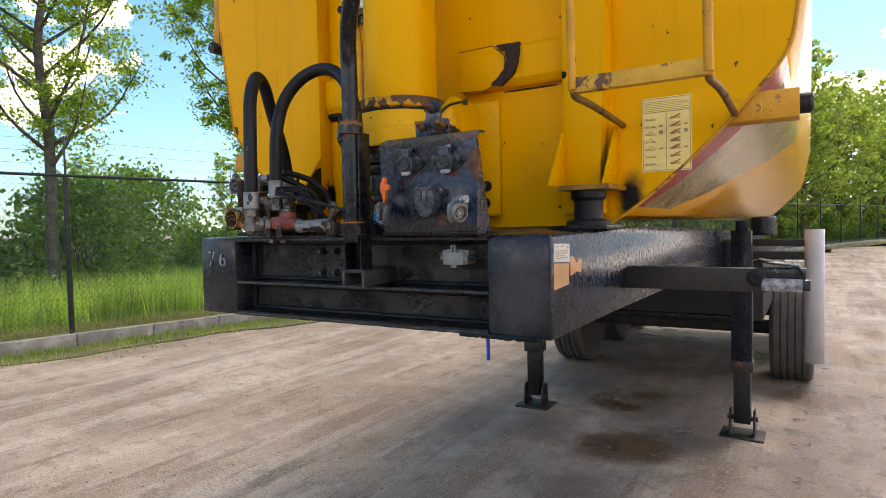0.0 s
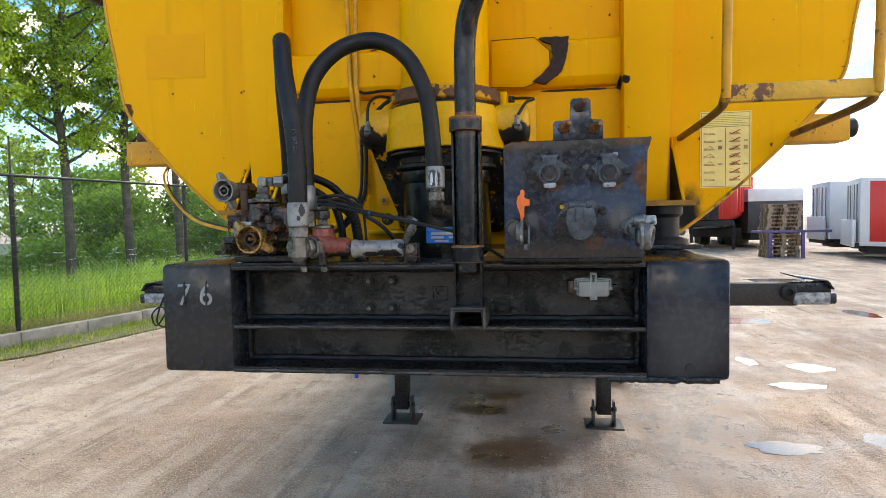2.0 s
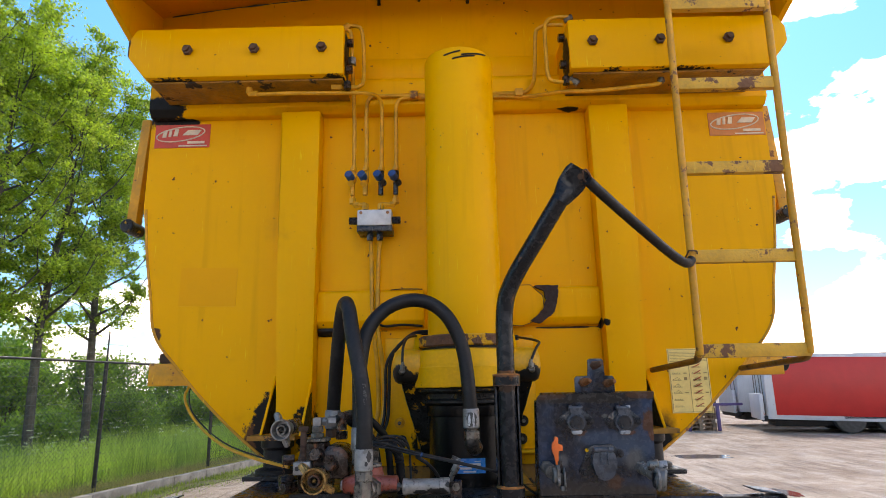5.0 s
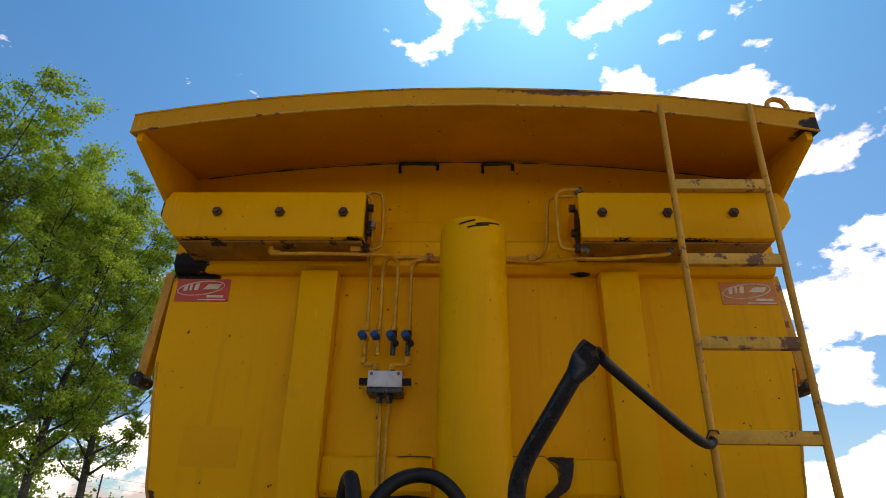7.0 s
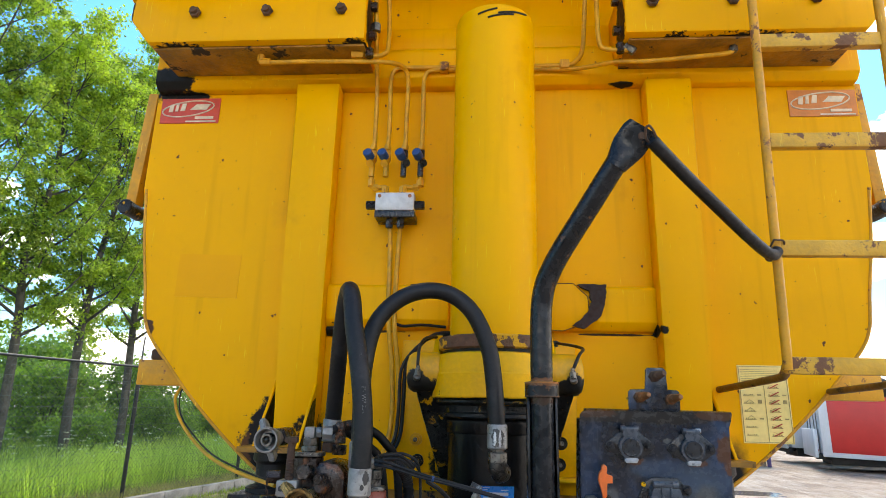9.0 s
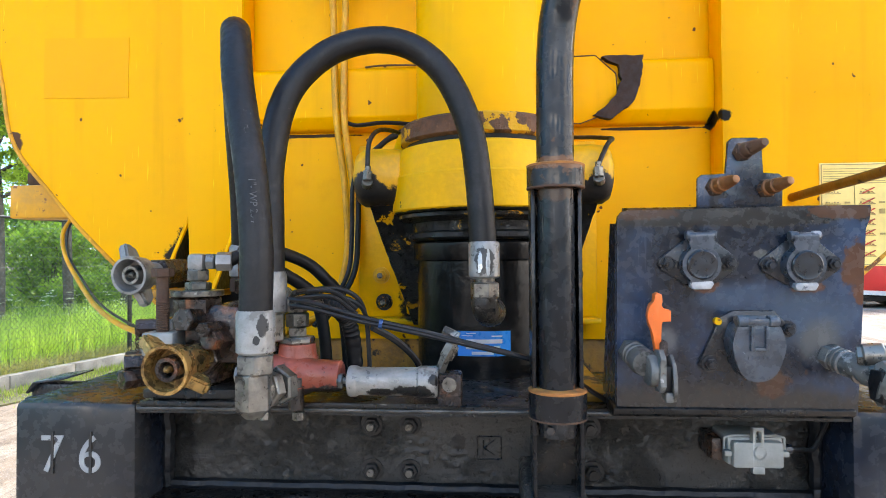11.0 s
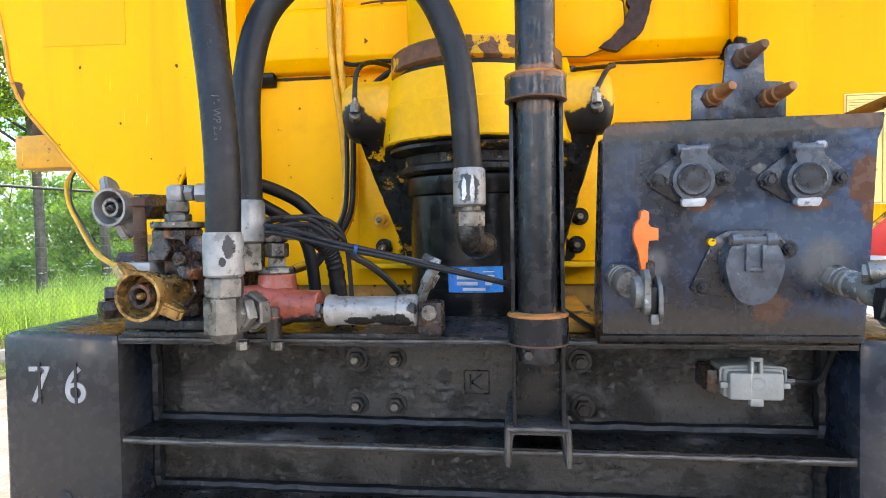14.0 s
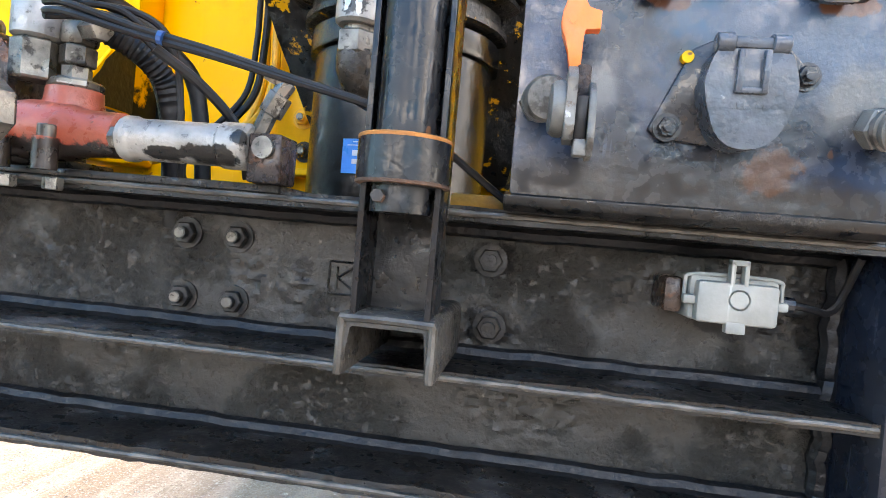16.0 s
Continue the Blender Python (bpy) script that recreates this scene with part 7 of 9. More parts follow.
for _ in range(2):
    pts = [(a_[0] * k_ + c_[0] * (1 - k_), a_[1] * k_ + c_[1] * (1 - k_)) for a_, c_ in zip(pts, pts[1:] + pts[:1]) for k_ in (0.78, 0.22)]
FLAP = Matrix.Translation((PX, 0, 1.6405)) @ Matrix.Diagonal((0.88, 1, 0.87, 1)) @ Matrix.Translation((-PX, 0, -1.6405))
prism(b, pts, "y", -0.056, -0.025, 0.004)
bmesh.ops.transform(b, matrix=FLAP, verts=b.verts)
part("flap", b, M["cap"], holder, "grey oval flap")
b = bb()
box(b, PX - 0.026, PX + 0.022, -0.058, -0.03, 1.679, 1.689, 0.003)
for s in (-0.023, 0.019):
    cyl(b, (PX + s - 0.007, -0.052, 1.684), (PX + s + 0.007, -0.052, 1.684), 0.0085, n=14, bev=0.001)
bmesh.ops.transform(b, matrix=FLAP, verts=b.verts)
part("hinge", b, M["cap"], holder)
b = bb()
for x in (-0.011, 0.009):
    box(b, PX + x - 0.0025, PX + x + 0.0025, -0.0605, -0.055, 1.643, 1.678, 0.001)
box(b, PX - 0.011, PX + 0.009, -0.0595, -0.055, 1.643, 1.648, 0.001)
bmesh.ops.transform(b, matrix=FLAP, verts=b.verts)
part("flap_rib", b, M["cap"], holder)
b = bb()
for k in range(6):
    box(b, PX - 0.015 + k * 0.005, PX - 0.0118 + k * 0.005, -0.0566, -0.0555, 1.631, 1.6355)
bmesh.ops.transform(b, matrix=FLAP, verts=b.verts)
part("raised_mark", b, M["cap"], holder)
bolt(holder, (0.308, -0.027, 1.620), (0, -1, 0), 0.008, M["plastic"])
bolt(holder, (0.405, -0.022, 1.664), (0, -1, 0), 0.008, M["plastic"])
b = bb()
cyl(b, (0.318, -0.019, 1.674), (0.318, -0.0285, 1.674), 0.0046, n=16)
part("yellow_plug", b, M["collar"], panel)

# air couplings
g1 = thing("air_coupling", (0.225, -0.02, 1.615), "grey metal air coupling head with orange handle", "air coupling", "air couplings on the panel")
b = bb()
hexa(b, (0.212, -0.018, 1.634), (0.213, -0.030, 1.634), 0.0165)
lathe(b, (0.213, -0.028, 1.634), (0.12, -1, -0.10), [(0.0130, 0), (0.0130, 0.004), (0.0165, 0.005), (0.0165, 0.010), (0.0145, 0.011), (0.0145, 0.014), (0.0165, 0.015), (0.0165, 0.020), (0.0145, 0.021), (0.0145, 0.024), (0.0170, 0.026), (0.0170, 0.040), (0.0150, 0.044), (0.006, 0.045)], 22)
part("stub", b, M["dullalu"], g1, "ribbed weathered stub")
b = bb()
lathe(b, (0.2245, -0.072, 1.622), (1, 0.10, 0), [(0.008, -0.006), (0.0175, -0.005), (0.0200, -0.001), (0.0200, 0.004), (0.0180, 0.006), (0.010, 0.007)], 26)
prism(b, [(-0.098, 1.640), (-0.085, 1.650), (-0.066, 1.646), (-0.058, 1.632), (-0.062, 1.606), (-0.074, 1.596), (-0.080, 1.602), (-0.090, 1.598), (-0.098, 1.608), (-0.094, 1.622)], "x", 0.2295, 0.2365, 0.0015)
part("head", b, M["dullalu"], g1, "worn grey coupling head")
b = bb()
box(b, 0.2365, 0.2455, -0.088, -0.052, 1.598, 1.630, 0.002)
part("jaw_gap", b, M["rubber"], g1, "dark gap between the jaws")
b = bb()
prism(b, [(-0.096, 1.600), (-0.090, 1.588), (-0.076, 1.586), (-0.064, 1.594), (-0.058, 1.612), (-0.062, 1.634), (-0.074, 1.642), (-0.088, 1.632), (-0.092, 1.618)], "x", 0.2455, 0.2505, 0.0015)
prism(b, [(-0.094, 1.588), (-0.076, 1.588), (-0.072, 1.597), (-0.092, 1.600)], "x", 0.2370, 0.2460, 0.0015)
part("guide_plate", b, M["dullalu"], g1, "pale chipped jaw plate")
b = bb()
box(b, 0.236, 0.247, -0.068, -0.050, 1.612, 1.656, 0.003)
part("handle_shank", b, M["oily"], g1)
b = bb()
prism(b, [(0.228, 1.711), (0.234, 1.7135), (0.240, 1.711), (0.241, 1.702), (0.238, 1.698), (0.242, 1.693), (0.254, 1.692), (0.254, 1.678), (0.240, 1.679), (0.2385, 1.674), (0.2395, 1.640), (0.2305, 1.640), (0.227, 1.664), (0.220, 1.675), (0.218, 1.684), (0.219, 1.691), (0.222, 1.699), (0.229, 1.702)], "y", -0.066, -0.054, 0.0010)
bmesh.ops.transform(b, matrix=Matrix.Translation((0.2375, 0, 0.002)) @ Matrix.Diagonal((0.78, 1, 1, 1)) @ Matrix.Translation((-0.2375, 0, 0)), verts=b.verts)
part("handle", b, M["orange"], g1, "bright orange plastic handle")
b = bb()
cyl(b, (0.2305, -0.0668, 1.687), (0.2305, -0.0645, 1.687), 0.0032, n=12)
part("handle_hole", b, M["orange"], g1, "moulded dimple")
g2 = thing("air_coupling", (0.45, -0.02, 1.625), "weathered grey air coupling head pointing forward", "air coupling", "air couplings on the panel")
b = bb()
hexa(b, (0.440, -0.018, 1.634), (0.444, -0.030, 1.632), 0.0165, 0.2)
lathe(b, (0.443, -0.028, 1.632), (0.38, -1, -0.16), [(0.0135, 0), (0.0135, 0.004), (0.0160, 0.005), (0.0160, 0.008), (0.0140, 0.009), (0.0160, 0.012), (0.0160, 0.015), (0.0140, 0.017), (0.0158, 0.020), (0.0152, 0.042), (0.0165, 0.046), (0.0165, 0.060), (0.012, 0.064)], 22)
stub = part("stub", b, M["dullalu"], g2, "ribbed weathered stub")
b = bb()
lathe(b, (0.456, -0.052, 1.624), (-0.25, -1, -0.35), [(0.010, 0), (0.0105, 0.016), (0.009, 0.019), (0.006, 0.019), (0.006, 0.012), (0.001, 0.012)], 16)
part("side_port", b, M["zinc"], stub, "open side port")
b = bb()
lathe(b, (0.463, -0.098, 1.618), (0.92, -0.35, -0.12), [(0.010, -0.012), (0.021, -0.011), (0.0262, -0.006), (0.0275, 0.002), (0.0268, 0.013), (0.0225, 0.018), (0.0185, 0.018), (0.0165, 0.009), (0.012, 0.008), (0.011, 0.013), (0.004, 0.013)], 28)
part("head", b, M["dullalu"], g2, "dull grey round coupling head")
b = bb()
prism(b, [(-0.126, 1.602), (-0.114, 1.592), (-0.098, 1.597), (-0.101, 1.606), (-0.094, 1.613), (-0.097, 1.626), (-0.092, 1.640), (-0.105, 1.647), (-0.122, 1.640), (-0.128, 1.622)], "x", 0.452, 0.459, 0.002)
part("jaw", b, M["alu"], g2, "pale worn jaw plate")
b = bb()
prism(b, [(-0.118, 1.600), (-0.094, 1.600), (-0.090, 1.618), (-0.094, 1.634), (-0.114, 1.636)], "x", 0.4465, 0.4515, 0.001)
part("slot", b, M["rubber"], g2)
b = bb()
cyl(b, (0.448, -0.074, 1.646), (0.470, -0.082, 1.649), 0.0135, n=18, bev=0.002)
hexa(b, (0.444, -0.072, 1.6455), (0.452, -0.076, 1.6465), 0.012)
lug = part("side_lug", b, M["zinc"], g2)
b = bb()
cyl(b, (0.469, -0.082, 1.649), (0.489, -0.088, 1.650), 0.0102, n=16, bev=0.002)
part("cap", b, M["whitechip"], lug, "white plastic cap")

# grey plug box on the beam
pb = thing("plug_box", (0.39, 0.115, 1.485), "pale grey plastic plug housing on the black beam", "plug box")
b = bb()
box(b, 0.353, 0.428, 0.056, 0.118, 1.464, 1.504, 0.005)
part("housing", b, M["greybox"], pb)
b = bb()
box(b, 0.3575, 0.4245, 0.0455, 0.060, 1.4635, 1.4995, 0.004)
part("cover", b, M["greybox"], pb, "flat pale grey cover plate")
for x0, x1 in ((0.3475, 0.3585), (0.4235, 0.4335)):
    b = bb()
    box(b, x0, x1, 0.050, 0.060, 1.478, 1.486, 0.002)
    part("side_tab", b, M["greybox"], pb)
b = bb()
tube(b, [(0.3505, 0.060, 1.478), (0.3505, 0.060, 1.496), (0.3545, 0.059, 1.5035), (0.39, 0.059, 1.505), (0.4265, 0.059, 1.5035), (0.4305, 0.060, 1.496), (0.4305, 0.060, 1.480)], 0.0018, n=8, per=4)
part("locking_frame", b, M["greybox"], pb)
for x0, x1, z0, z1 in ((0.3835, 0.3875, 1.495, 1.518), (0.3945, 0.3985, 1.495, 1.518), (0.3835, 0.3985, 1.514, 1.519), (0.383, 0.399, 1.456, 1.466)):
    b = bb()
    box(b, x0, x1, 0.046, 0.056, z0, z1, 0.001)
    part("latch", b, M["greybox"], pb)
b = bb()
box(b, 0.334, 0.350, 0.062, 0.118, 1.468, 1.500, 0.004)
part("lead_socket", b, M["oily"], pb)
b = bb()
cyl(b, (0.428, 0.07, 1.484), (0.444, 0.07, 1.484), 0.007, n=10)
part("gland", b, M["plastic"], pb)
b = bb()
tube(b, [(0.443, 0.07, 1.484), (0.46, 0.075, 1.482), (0.48, 0.085, 1.479), (0.492, 0.09, 1.492), (0.496, 0.07, 1.53)], 0.0035, n=8)
part("lead", b, M["rubber"], pb)
b = bb()
lathe(b, (0.392, 0.0465, 1.485), (0, -1, 0), [(0.009, 0), (0.009, 0.001), (0.0075, 0.001), (0.0075, 0.0002)], 24)
part("moulded_ring", b, M["greybox"], pb)

# ---- hose post ----
post = thing("hose_post", (0.112, -0.04, 1.41), "black steel hose post with rusty collars and bent top", "post")
PXC, PYC = 0.112, -0.040
b = bb()
tube(b, [(PXC, PYC, 1.531), (PXC, PYC, 1.90), (0.113, PYC - 0.002, 2.01), (0.119, PYC - 0.010, 2.065), (0.131, PYC - 0.024, 2.10), (0.155, PYC - 0.045, 2.145), (0.210, PYC - 0.085, 2.231), (0.266, PYC - 0.125, 2.319)], 0.0235, n=20, per=6)
part("tube", b, M["pole"], post)
b = bb()
prev = None
d = Vector((0.21, -0.14, 0.30)).normalized()
nrm = (Vector((0, -1, 0)) - d * Vector((0, -1, 0)).dot(d)).normalized()
u = d.cross(nrm)
for t_ in range(7):
    f_ = t_ / 6
    c = Vector((0.262, PYC - 0.121, 2.309)) + d * 0.098 * f_
    w = 0.0235 + 0.012 * min(1, f_ * 2.2) - (0.005 if t_ == 6 else 0)
    h = 0.0235 * (1 - min(1, f_ * 2.0)) + 0.005
    ring = [b.verts.new(c + u * w * math.cos(a) + nrm * h * math.sin(a)) for a in [2 * math.pi * k / 16 for k in range(16)]]
    if prev:
        for k in range(16):
            b.faces.new((prev[k], prev[(k + 1) % 16], ring[(k + 1) % 16], ring[k]))
    else:
        b.faces.new(ring)
    prev = ring
b.faces.new(prev)
tip = Vector((0.262, PYC - 0.121, 2.309)) + d * 0.080
flat = part("flattened_end", b, M["pole"], post, "flattened steel end with a hole", 50)
b = bb()
cyl(b, tip + nrm * 0.004 + u * 0.01, tip + nrm * 0.0065 + u * 0.01, 0.008, n=14)
part("hole", b, M["ruststeel"], flat)
for z0, z1, r in ((1.838, 1.868, 0.036), (1.552, 1.588, 0.036)):
    b = bb()
    lathe(b, (PXC, PYC, z0), (0, 0, 1), [(0.0235, -0.001), (r - 0.001, 0), (r, 0.001), (r, z1 - z0 - 0.0012), (r - 0.0012, z1 - z0), (0.0235, z1 - z0 + 0.001)], 28)
    p = part("collar", b, M["pole"], post, "thick steel collar with rusty rim")
    b = bb()
    lathe(b, (PXC, PYC, z1 - 0.003), (0, 0, 1), [(r - 0.001, 0), (r + 0.0004, 0.0003), (r + 0.0004, 0.0026), (r - 0.001, 0.0036), (0.024, 0.0052)], 28)
    part("rust_rim", b, M["rim_rust"], p, "orange rust along the rim")
    b = bb()
    lathe(b, (PXC, PYC, z0), (0, 0, 1), [(r - 0.001, -0.0004), (r + 0.0004, 0), (r + 0.0004, 0.0022), (r - 0.001, 0.0026)], 28)
    part("rust_rim", b, M["ruststeel"], p)
for x in (0.0805, 0.1385):
    b = bb()
    box(b, x, x + 0.005, PYC - 0.006, PYC + 0.045, 1.447, 1.842, 0.001)
    part("channel_side", b, M["pole"], post)
b = bb()
box(b, 0.082, 0.142, PYC + 0.040, PYC + 0.046, 1.447, 1.842)
part("channel_back", b, M["chassis"], post)
b = bb()
cyl(b, (PXC, PYC, 1.532), (PXC, PYC, 1.555), 0.022, n=16)
hexa(b, (PXC - 0.012, PYC - 0.016, 1.542), (PXC - 0.012, PYC - 0.028, 1.542), 0.0055)
part("clamp_bolt", b, M["arm"], post)
b = bb()
prism(b, [(0.070, 1.404), (0.0705, 1.447), (0.076, 1.453), (0.145, 1.453), (0.1505, 1.447), (0.151, 1.404), (0.142, 1.404), (0.1415, 1.441), (0.139, 1.444), (0.082, 1.444), (0.0795, 1.441), (0.079, 1.404)], "y", -0.044, 0.118, 0.002)
part("foot_channel", b, M["web"], post, "open channel foot with bare worn edge")
b = bb()
tube(b, [(0.0745, -0.0445, 1.404), (0.075, -0.0445, 1.444), (0.080, -0.0445, 1.4485), (0.141, -0.0445, 1.4485), (0.146, -0.0445, 1.444), (0.1465, -0.0445, 1.404)], 0.0036, n=8, per=5)
part("worn_front_edge", b, M["edge"], post, "bare worn channel edge")
b = bb()
tube(b, [(0.328, -0.204, 2.348), (0.342, -0.194, 2.338), (0.415, -0.13, 2.300), (0.505, -0.058, 2.252), (0.59, 0.01, 2.208), (0.65, 0.065, 2.187), (0.685, 0.10, 2.187), (0.700, 0.112, 2.200)], 0.0140, n=14)
strap = solid("rubber_stay", b, M["rubber"], "black rubber hose stay tied between post and ladder", "hose")
for pts in ([(0.312, -0.222, 2.367), (0.320, -0.226, 2.369), (0.334, -0.212, 2.354), (0.331, -0.198, 2.342), (0.318, -0.205, 2.350), (0.312, -0.222, 2.367)],
            [(0.69, 0.10, 2.225), (0.72, 0.115, 2.225), (0.725, 0.145, 2.205), (0.70, 0.15, 2.185), (0.68, 0.13, 2.19), (0.69, 0.10, 2.225)]):
    b = bb()
    tube(b, pts, 0.0025, n=6)
    solid("tie_wire", b, M["ruststeel"], "twisted tie wire holding the rubber stay", "wire")

# ---- hydraulic hoses ----
ha = thing("hydraulic_hose", (-0.266, -0.085, 1.63), "thick black hydraulic hose looping up from the valves", "hydraulic hose", "big hydraulic hoses")
b = bb()
tube(b, [(-0.258, -0.086, 1.68), (-0.257, -0.085, 1.76), (-0.265, -0.077, 1.835), (-0.278, -0.064, 1.90), (-0.299, -0.042, 1.985), (-0.313, -0.015, 2.048), (-0.329, 0.02, 2.075), (-0.347, 0.065, 2.050), (-0.364, 0.11, 1.97), (-0.382, 0.17, 1.86), (-0.392, 0.20, 1.775)], 0.0205, n=18)
part("hose", b, M["rubber"], ha)
# pressure rating printed down the hose
for ch, z_, h_ in (("1\"- WP 254", 1.852, 0.0085),):
    cu = bpy.data.curves.new("print", "FONT")
    cu.body, cu.size, cu.extrude = ch, h_ * 1.38, 0.0003
    o = bpy.data.objects.new("print", cu)
    scene.collection.objects.link(o)
    me_ = bpy.data.meshes.new_from_object(o.evaluated_get(bpy.context.evaluated_depsgraph_get()))
    bpy.data.objects.remove(o)
    me_.transform(Matrix.Translation((-0.258, 0, z_)) @ Matrix.Rotation(radians(90), 4, "X") @ Matrix.Rotation(radians(-90), 4, "Z"))
    for v in me_.vertices:
        f_ = (v.co.z - 1.76) / 0.075
        cx_, cy_ = -0.257 - 0.008 * max(0, f_), -0.085 + 0.008 * max(0, f_)
        dx_ = v.co.x + 0.262
        v.co.x = cx_ + dx_
        v.co.y = cy_ - math.sqrt(max(1e-6, 0.0212 ** 2 - dx_ ** 2)) - 0.0004
    me_.materials.clear()
    me_.materials.append(M["print"])
    put_part("print", me_, ha, "faint grey printed lettering")
b = bb()
lathe(b, (-0.258, -0.086, 1.637), (0, 0, 1), [(0.020, 0), (0.0235, 0.003), (0.0235, 0.049), (0.0215, 0.053)], 24)
part("ferrule", b, M["silver"], ha, "zinc ferrule with flaked paint")
b = bb()
hexa(b, (-0.258, -0.086, 1.612), (-0.258, -0.086, 1.637), 0.0235, 0.3)
part("nut", b, M["zinc"], ha)
b = bb()
hexa(b, (-0.260, -0.086, 1.568), (-0.260, -0.086, 1.614), 0.0225, 0.1)
lathe(b, (-0.260, -0.086, 1.568), (0, 0, -1), [(0.020, 0), (0.010, 0.010)], 6)
part("elbow", b, M["zinc"], ha, "worn zinc elbow")
b = bb()
cyl(b, (-0.258, -0.082, 1.590), (-0.238, -0.034, 1.590), 0.016, n=18)
hexa(b, (-0.252, -0.068, 1.590), (-0.246, -0.055, 1.590), 0.023, 0.2)
hexa(b, (-0.245, -0.052, 1.590), (-0.238, -0.036, 1.590), 0.026, 0.5)
part("elbow_nut", b, M["zinc"], ha)
b = bb()
lathe(b, (-0.393, 0.20, 1.722), (0, 0, 1), [(0.019, 0), (0.0235, 0.003), (0.0235, 0.052), (0.021, 0.056)], 24)
part("ferrule", b, M["alu"], ha)
b = bb()
hexa(b, (-0.393, 0.20, 1.698), (-0.393, 0.20, 1.722), 0.0235, 0.2)
part("nut", b, M["ruststeel"], ha)
hb = thing("hydraulic_hose", (0.022, 0.12, 1.65), "thick black hydraulic hose arching over to the cylinder", "hydraulic hose", "big hydraulic hoses")
b = bb()
tube(b, [(-0.288, 0.045, 1.73), (-0.290, 0.05, 1.80), (-0.292, 0.06, 1.90), (-0.275, 0.08, 2.00), (-0.225, 0.10, 2.065), (-0.160, 0.115, 2.093), (-0.095, 0.12, 2.085), (-0.040, 0.12, 2.04), (-0.002, 0.115, 1.96), (0.012, 0.108, 1.88), (0.0195, 0.104, 1.77)], 0.0205, n=18)
part("hose", b, M["rubber"], hb)
b = bb()
lathe(b, (0.0205, 0.104, 1.722), (0, 0, 1), [(0.020, 0), (0.0235, 0.003), (0.0235, 0.052), (0.0215, 0.055)], 24)
part("ferrule", b, M["silver"], hb, "zinc ferrule with flaked paint")
b = bb()
hexa(b, (0.021, 0.106, 1.692), (0.021, 0.106, 1.716), 0.022, 0.3)
lathe(b, (0.021, 0.107, 1.714), (0, 0, 1), [(0.016, 0), (0.016, 0.01)], 14)
part("nut", b, M["zinc"], hb)
b = bb()
tube(b, [(0.021, 0.107, 1.698), (0.021, 0.109, 1.680), (0.026, 0.126, 1.667), (0.034, 0.17, 1.665), (0.034, 0.31, 1.665)], 0.0205, n=16, per=5)
part("elbow", b, M["greasy_elbow"], hb, "oily dark steel elbow")
b = bb()
lathe(b, (-0.288, 0.045, 1.675), (0, 0, 1), [(0.019, 0), (0.0235, 0.003), (0.0235, 0.055), (0.021, 0.06)], 24)
part("ferrule", b, M["alu"], hb)
b = bb()
hexa(b, (-0.288, 0.045, 1.635), (-0.288, 0.045, 1.675), 0.0225, 0.2)
part("nut", b, M["zinc"], hb)

# ---- valve block ----
vb = thing("valve_block", (-0.40, 0.08, 1.55), "oily cast iron valve block with quick couplings", "hydraulic valve")
b = bb()
box(b, -0.475, -0.31, 0.035, 0.20, 1.552, 1.566, 0.003)
part("base_plate", b, M["chassis"], vb)
b = bb()
box(b, -0.462, -0.375, 0.06, 0.17, 1.565, 1.668, 0.012)
part("main_body", b, M["oily"], vb)
b = bb()
prism(b, [(-0.400, 1.60), (-0.318, 1.60), (-0.318, 1.665), (-0.335, 1.685), (-0.375, 1.690), (-0.40, 1.66)], "y", 0.045, 0.17, 0.010)
part("side_body", b, M["oily"], vb, "brown oily side casting")
b = bb()
cyl(b, (-0.412, 0.075, 1.63), (-0.412, 0.075, 1.698), 0.036, n=8, bev=0.004)
part("upper_body", b, M["oily"], vb)
b = bb()
cyl(b, (-0.412, 0.075, 1.698), (-0.412, 0.075, 1.707), 0.038, n=28, bev=0.001)
part("washer", b, M["zinc"], vb)
b = bb()
cyl(b, (-0.411, 0.075, 1.707), (-0.411, 0.075, 1.745), 0.012, n=14)
hexa(b, (-0.411, 0.075, 1.707), (-0.411, 0.075, 1.719), 0.019)
hexa(b, (-0.411, 0.075, 1.721), (-0.411, 0.075, 1.738), 0.017, 0.4)
part("port_nut", b, M["zinc"], vb)
b = bb()
box(b, -0.424, -0.398, 0.062, 0.088, 1.736, 1.762, 0.006)
hexa(b, (-0.398, 0.076, 1.750), (-0.386, 0.078, 1.750), 0.013)
hexa(b, (-0.384, 0.078, 1.750), (-0.362, 0.084, 1.750), 0.0145, 0.3)
part("port_elbow", b, M["alu"], vb)
b = bb()
hexa(b, (-0.347, 0.10, 1.70), (-0.347, 0.10, 1.722), 0.017)
hexa(b, (-0.347, 0.10, 1.725), (-0.347, 0.10, 1.752), 0.014, 0.4)
part("second_nut", b, M["oily"], vb)
b = bb()
box(b, -0.358, -0.336, 0.088, 0.112, 1.752, 1.774, 0.005)
hexa(b, (-0.338, 0.10, 1.765), (-0.312, 0.112, 1.766), 0.012)
part("second_elbow", b, M["oily"], vb, "dark oily elbow")
b = bb()
tube(b, [(-0.37, 0.082, 1.750), (-0.345, 0.11, 1.764), (-0.319, 0.15, 1.766), (-0.282, 0.20, 1.746), (-0.255, 0.22, 1.718), (-0.237, 0.24, 1.688), (-0.226, 0.25, 1.62), (-0.22, 0.26, 1.49)], 0.0105, n=12)
solid("return_hose", b, M["rubber"], "black hose curving back from the valve block", "hose", "thin hoses by the valves")
b = bb()
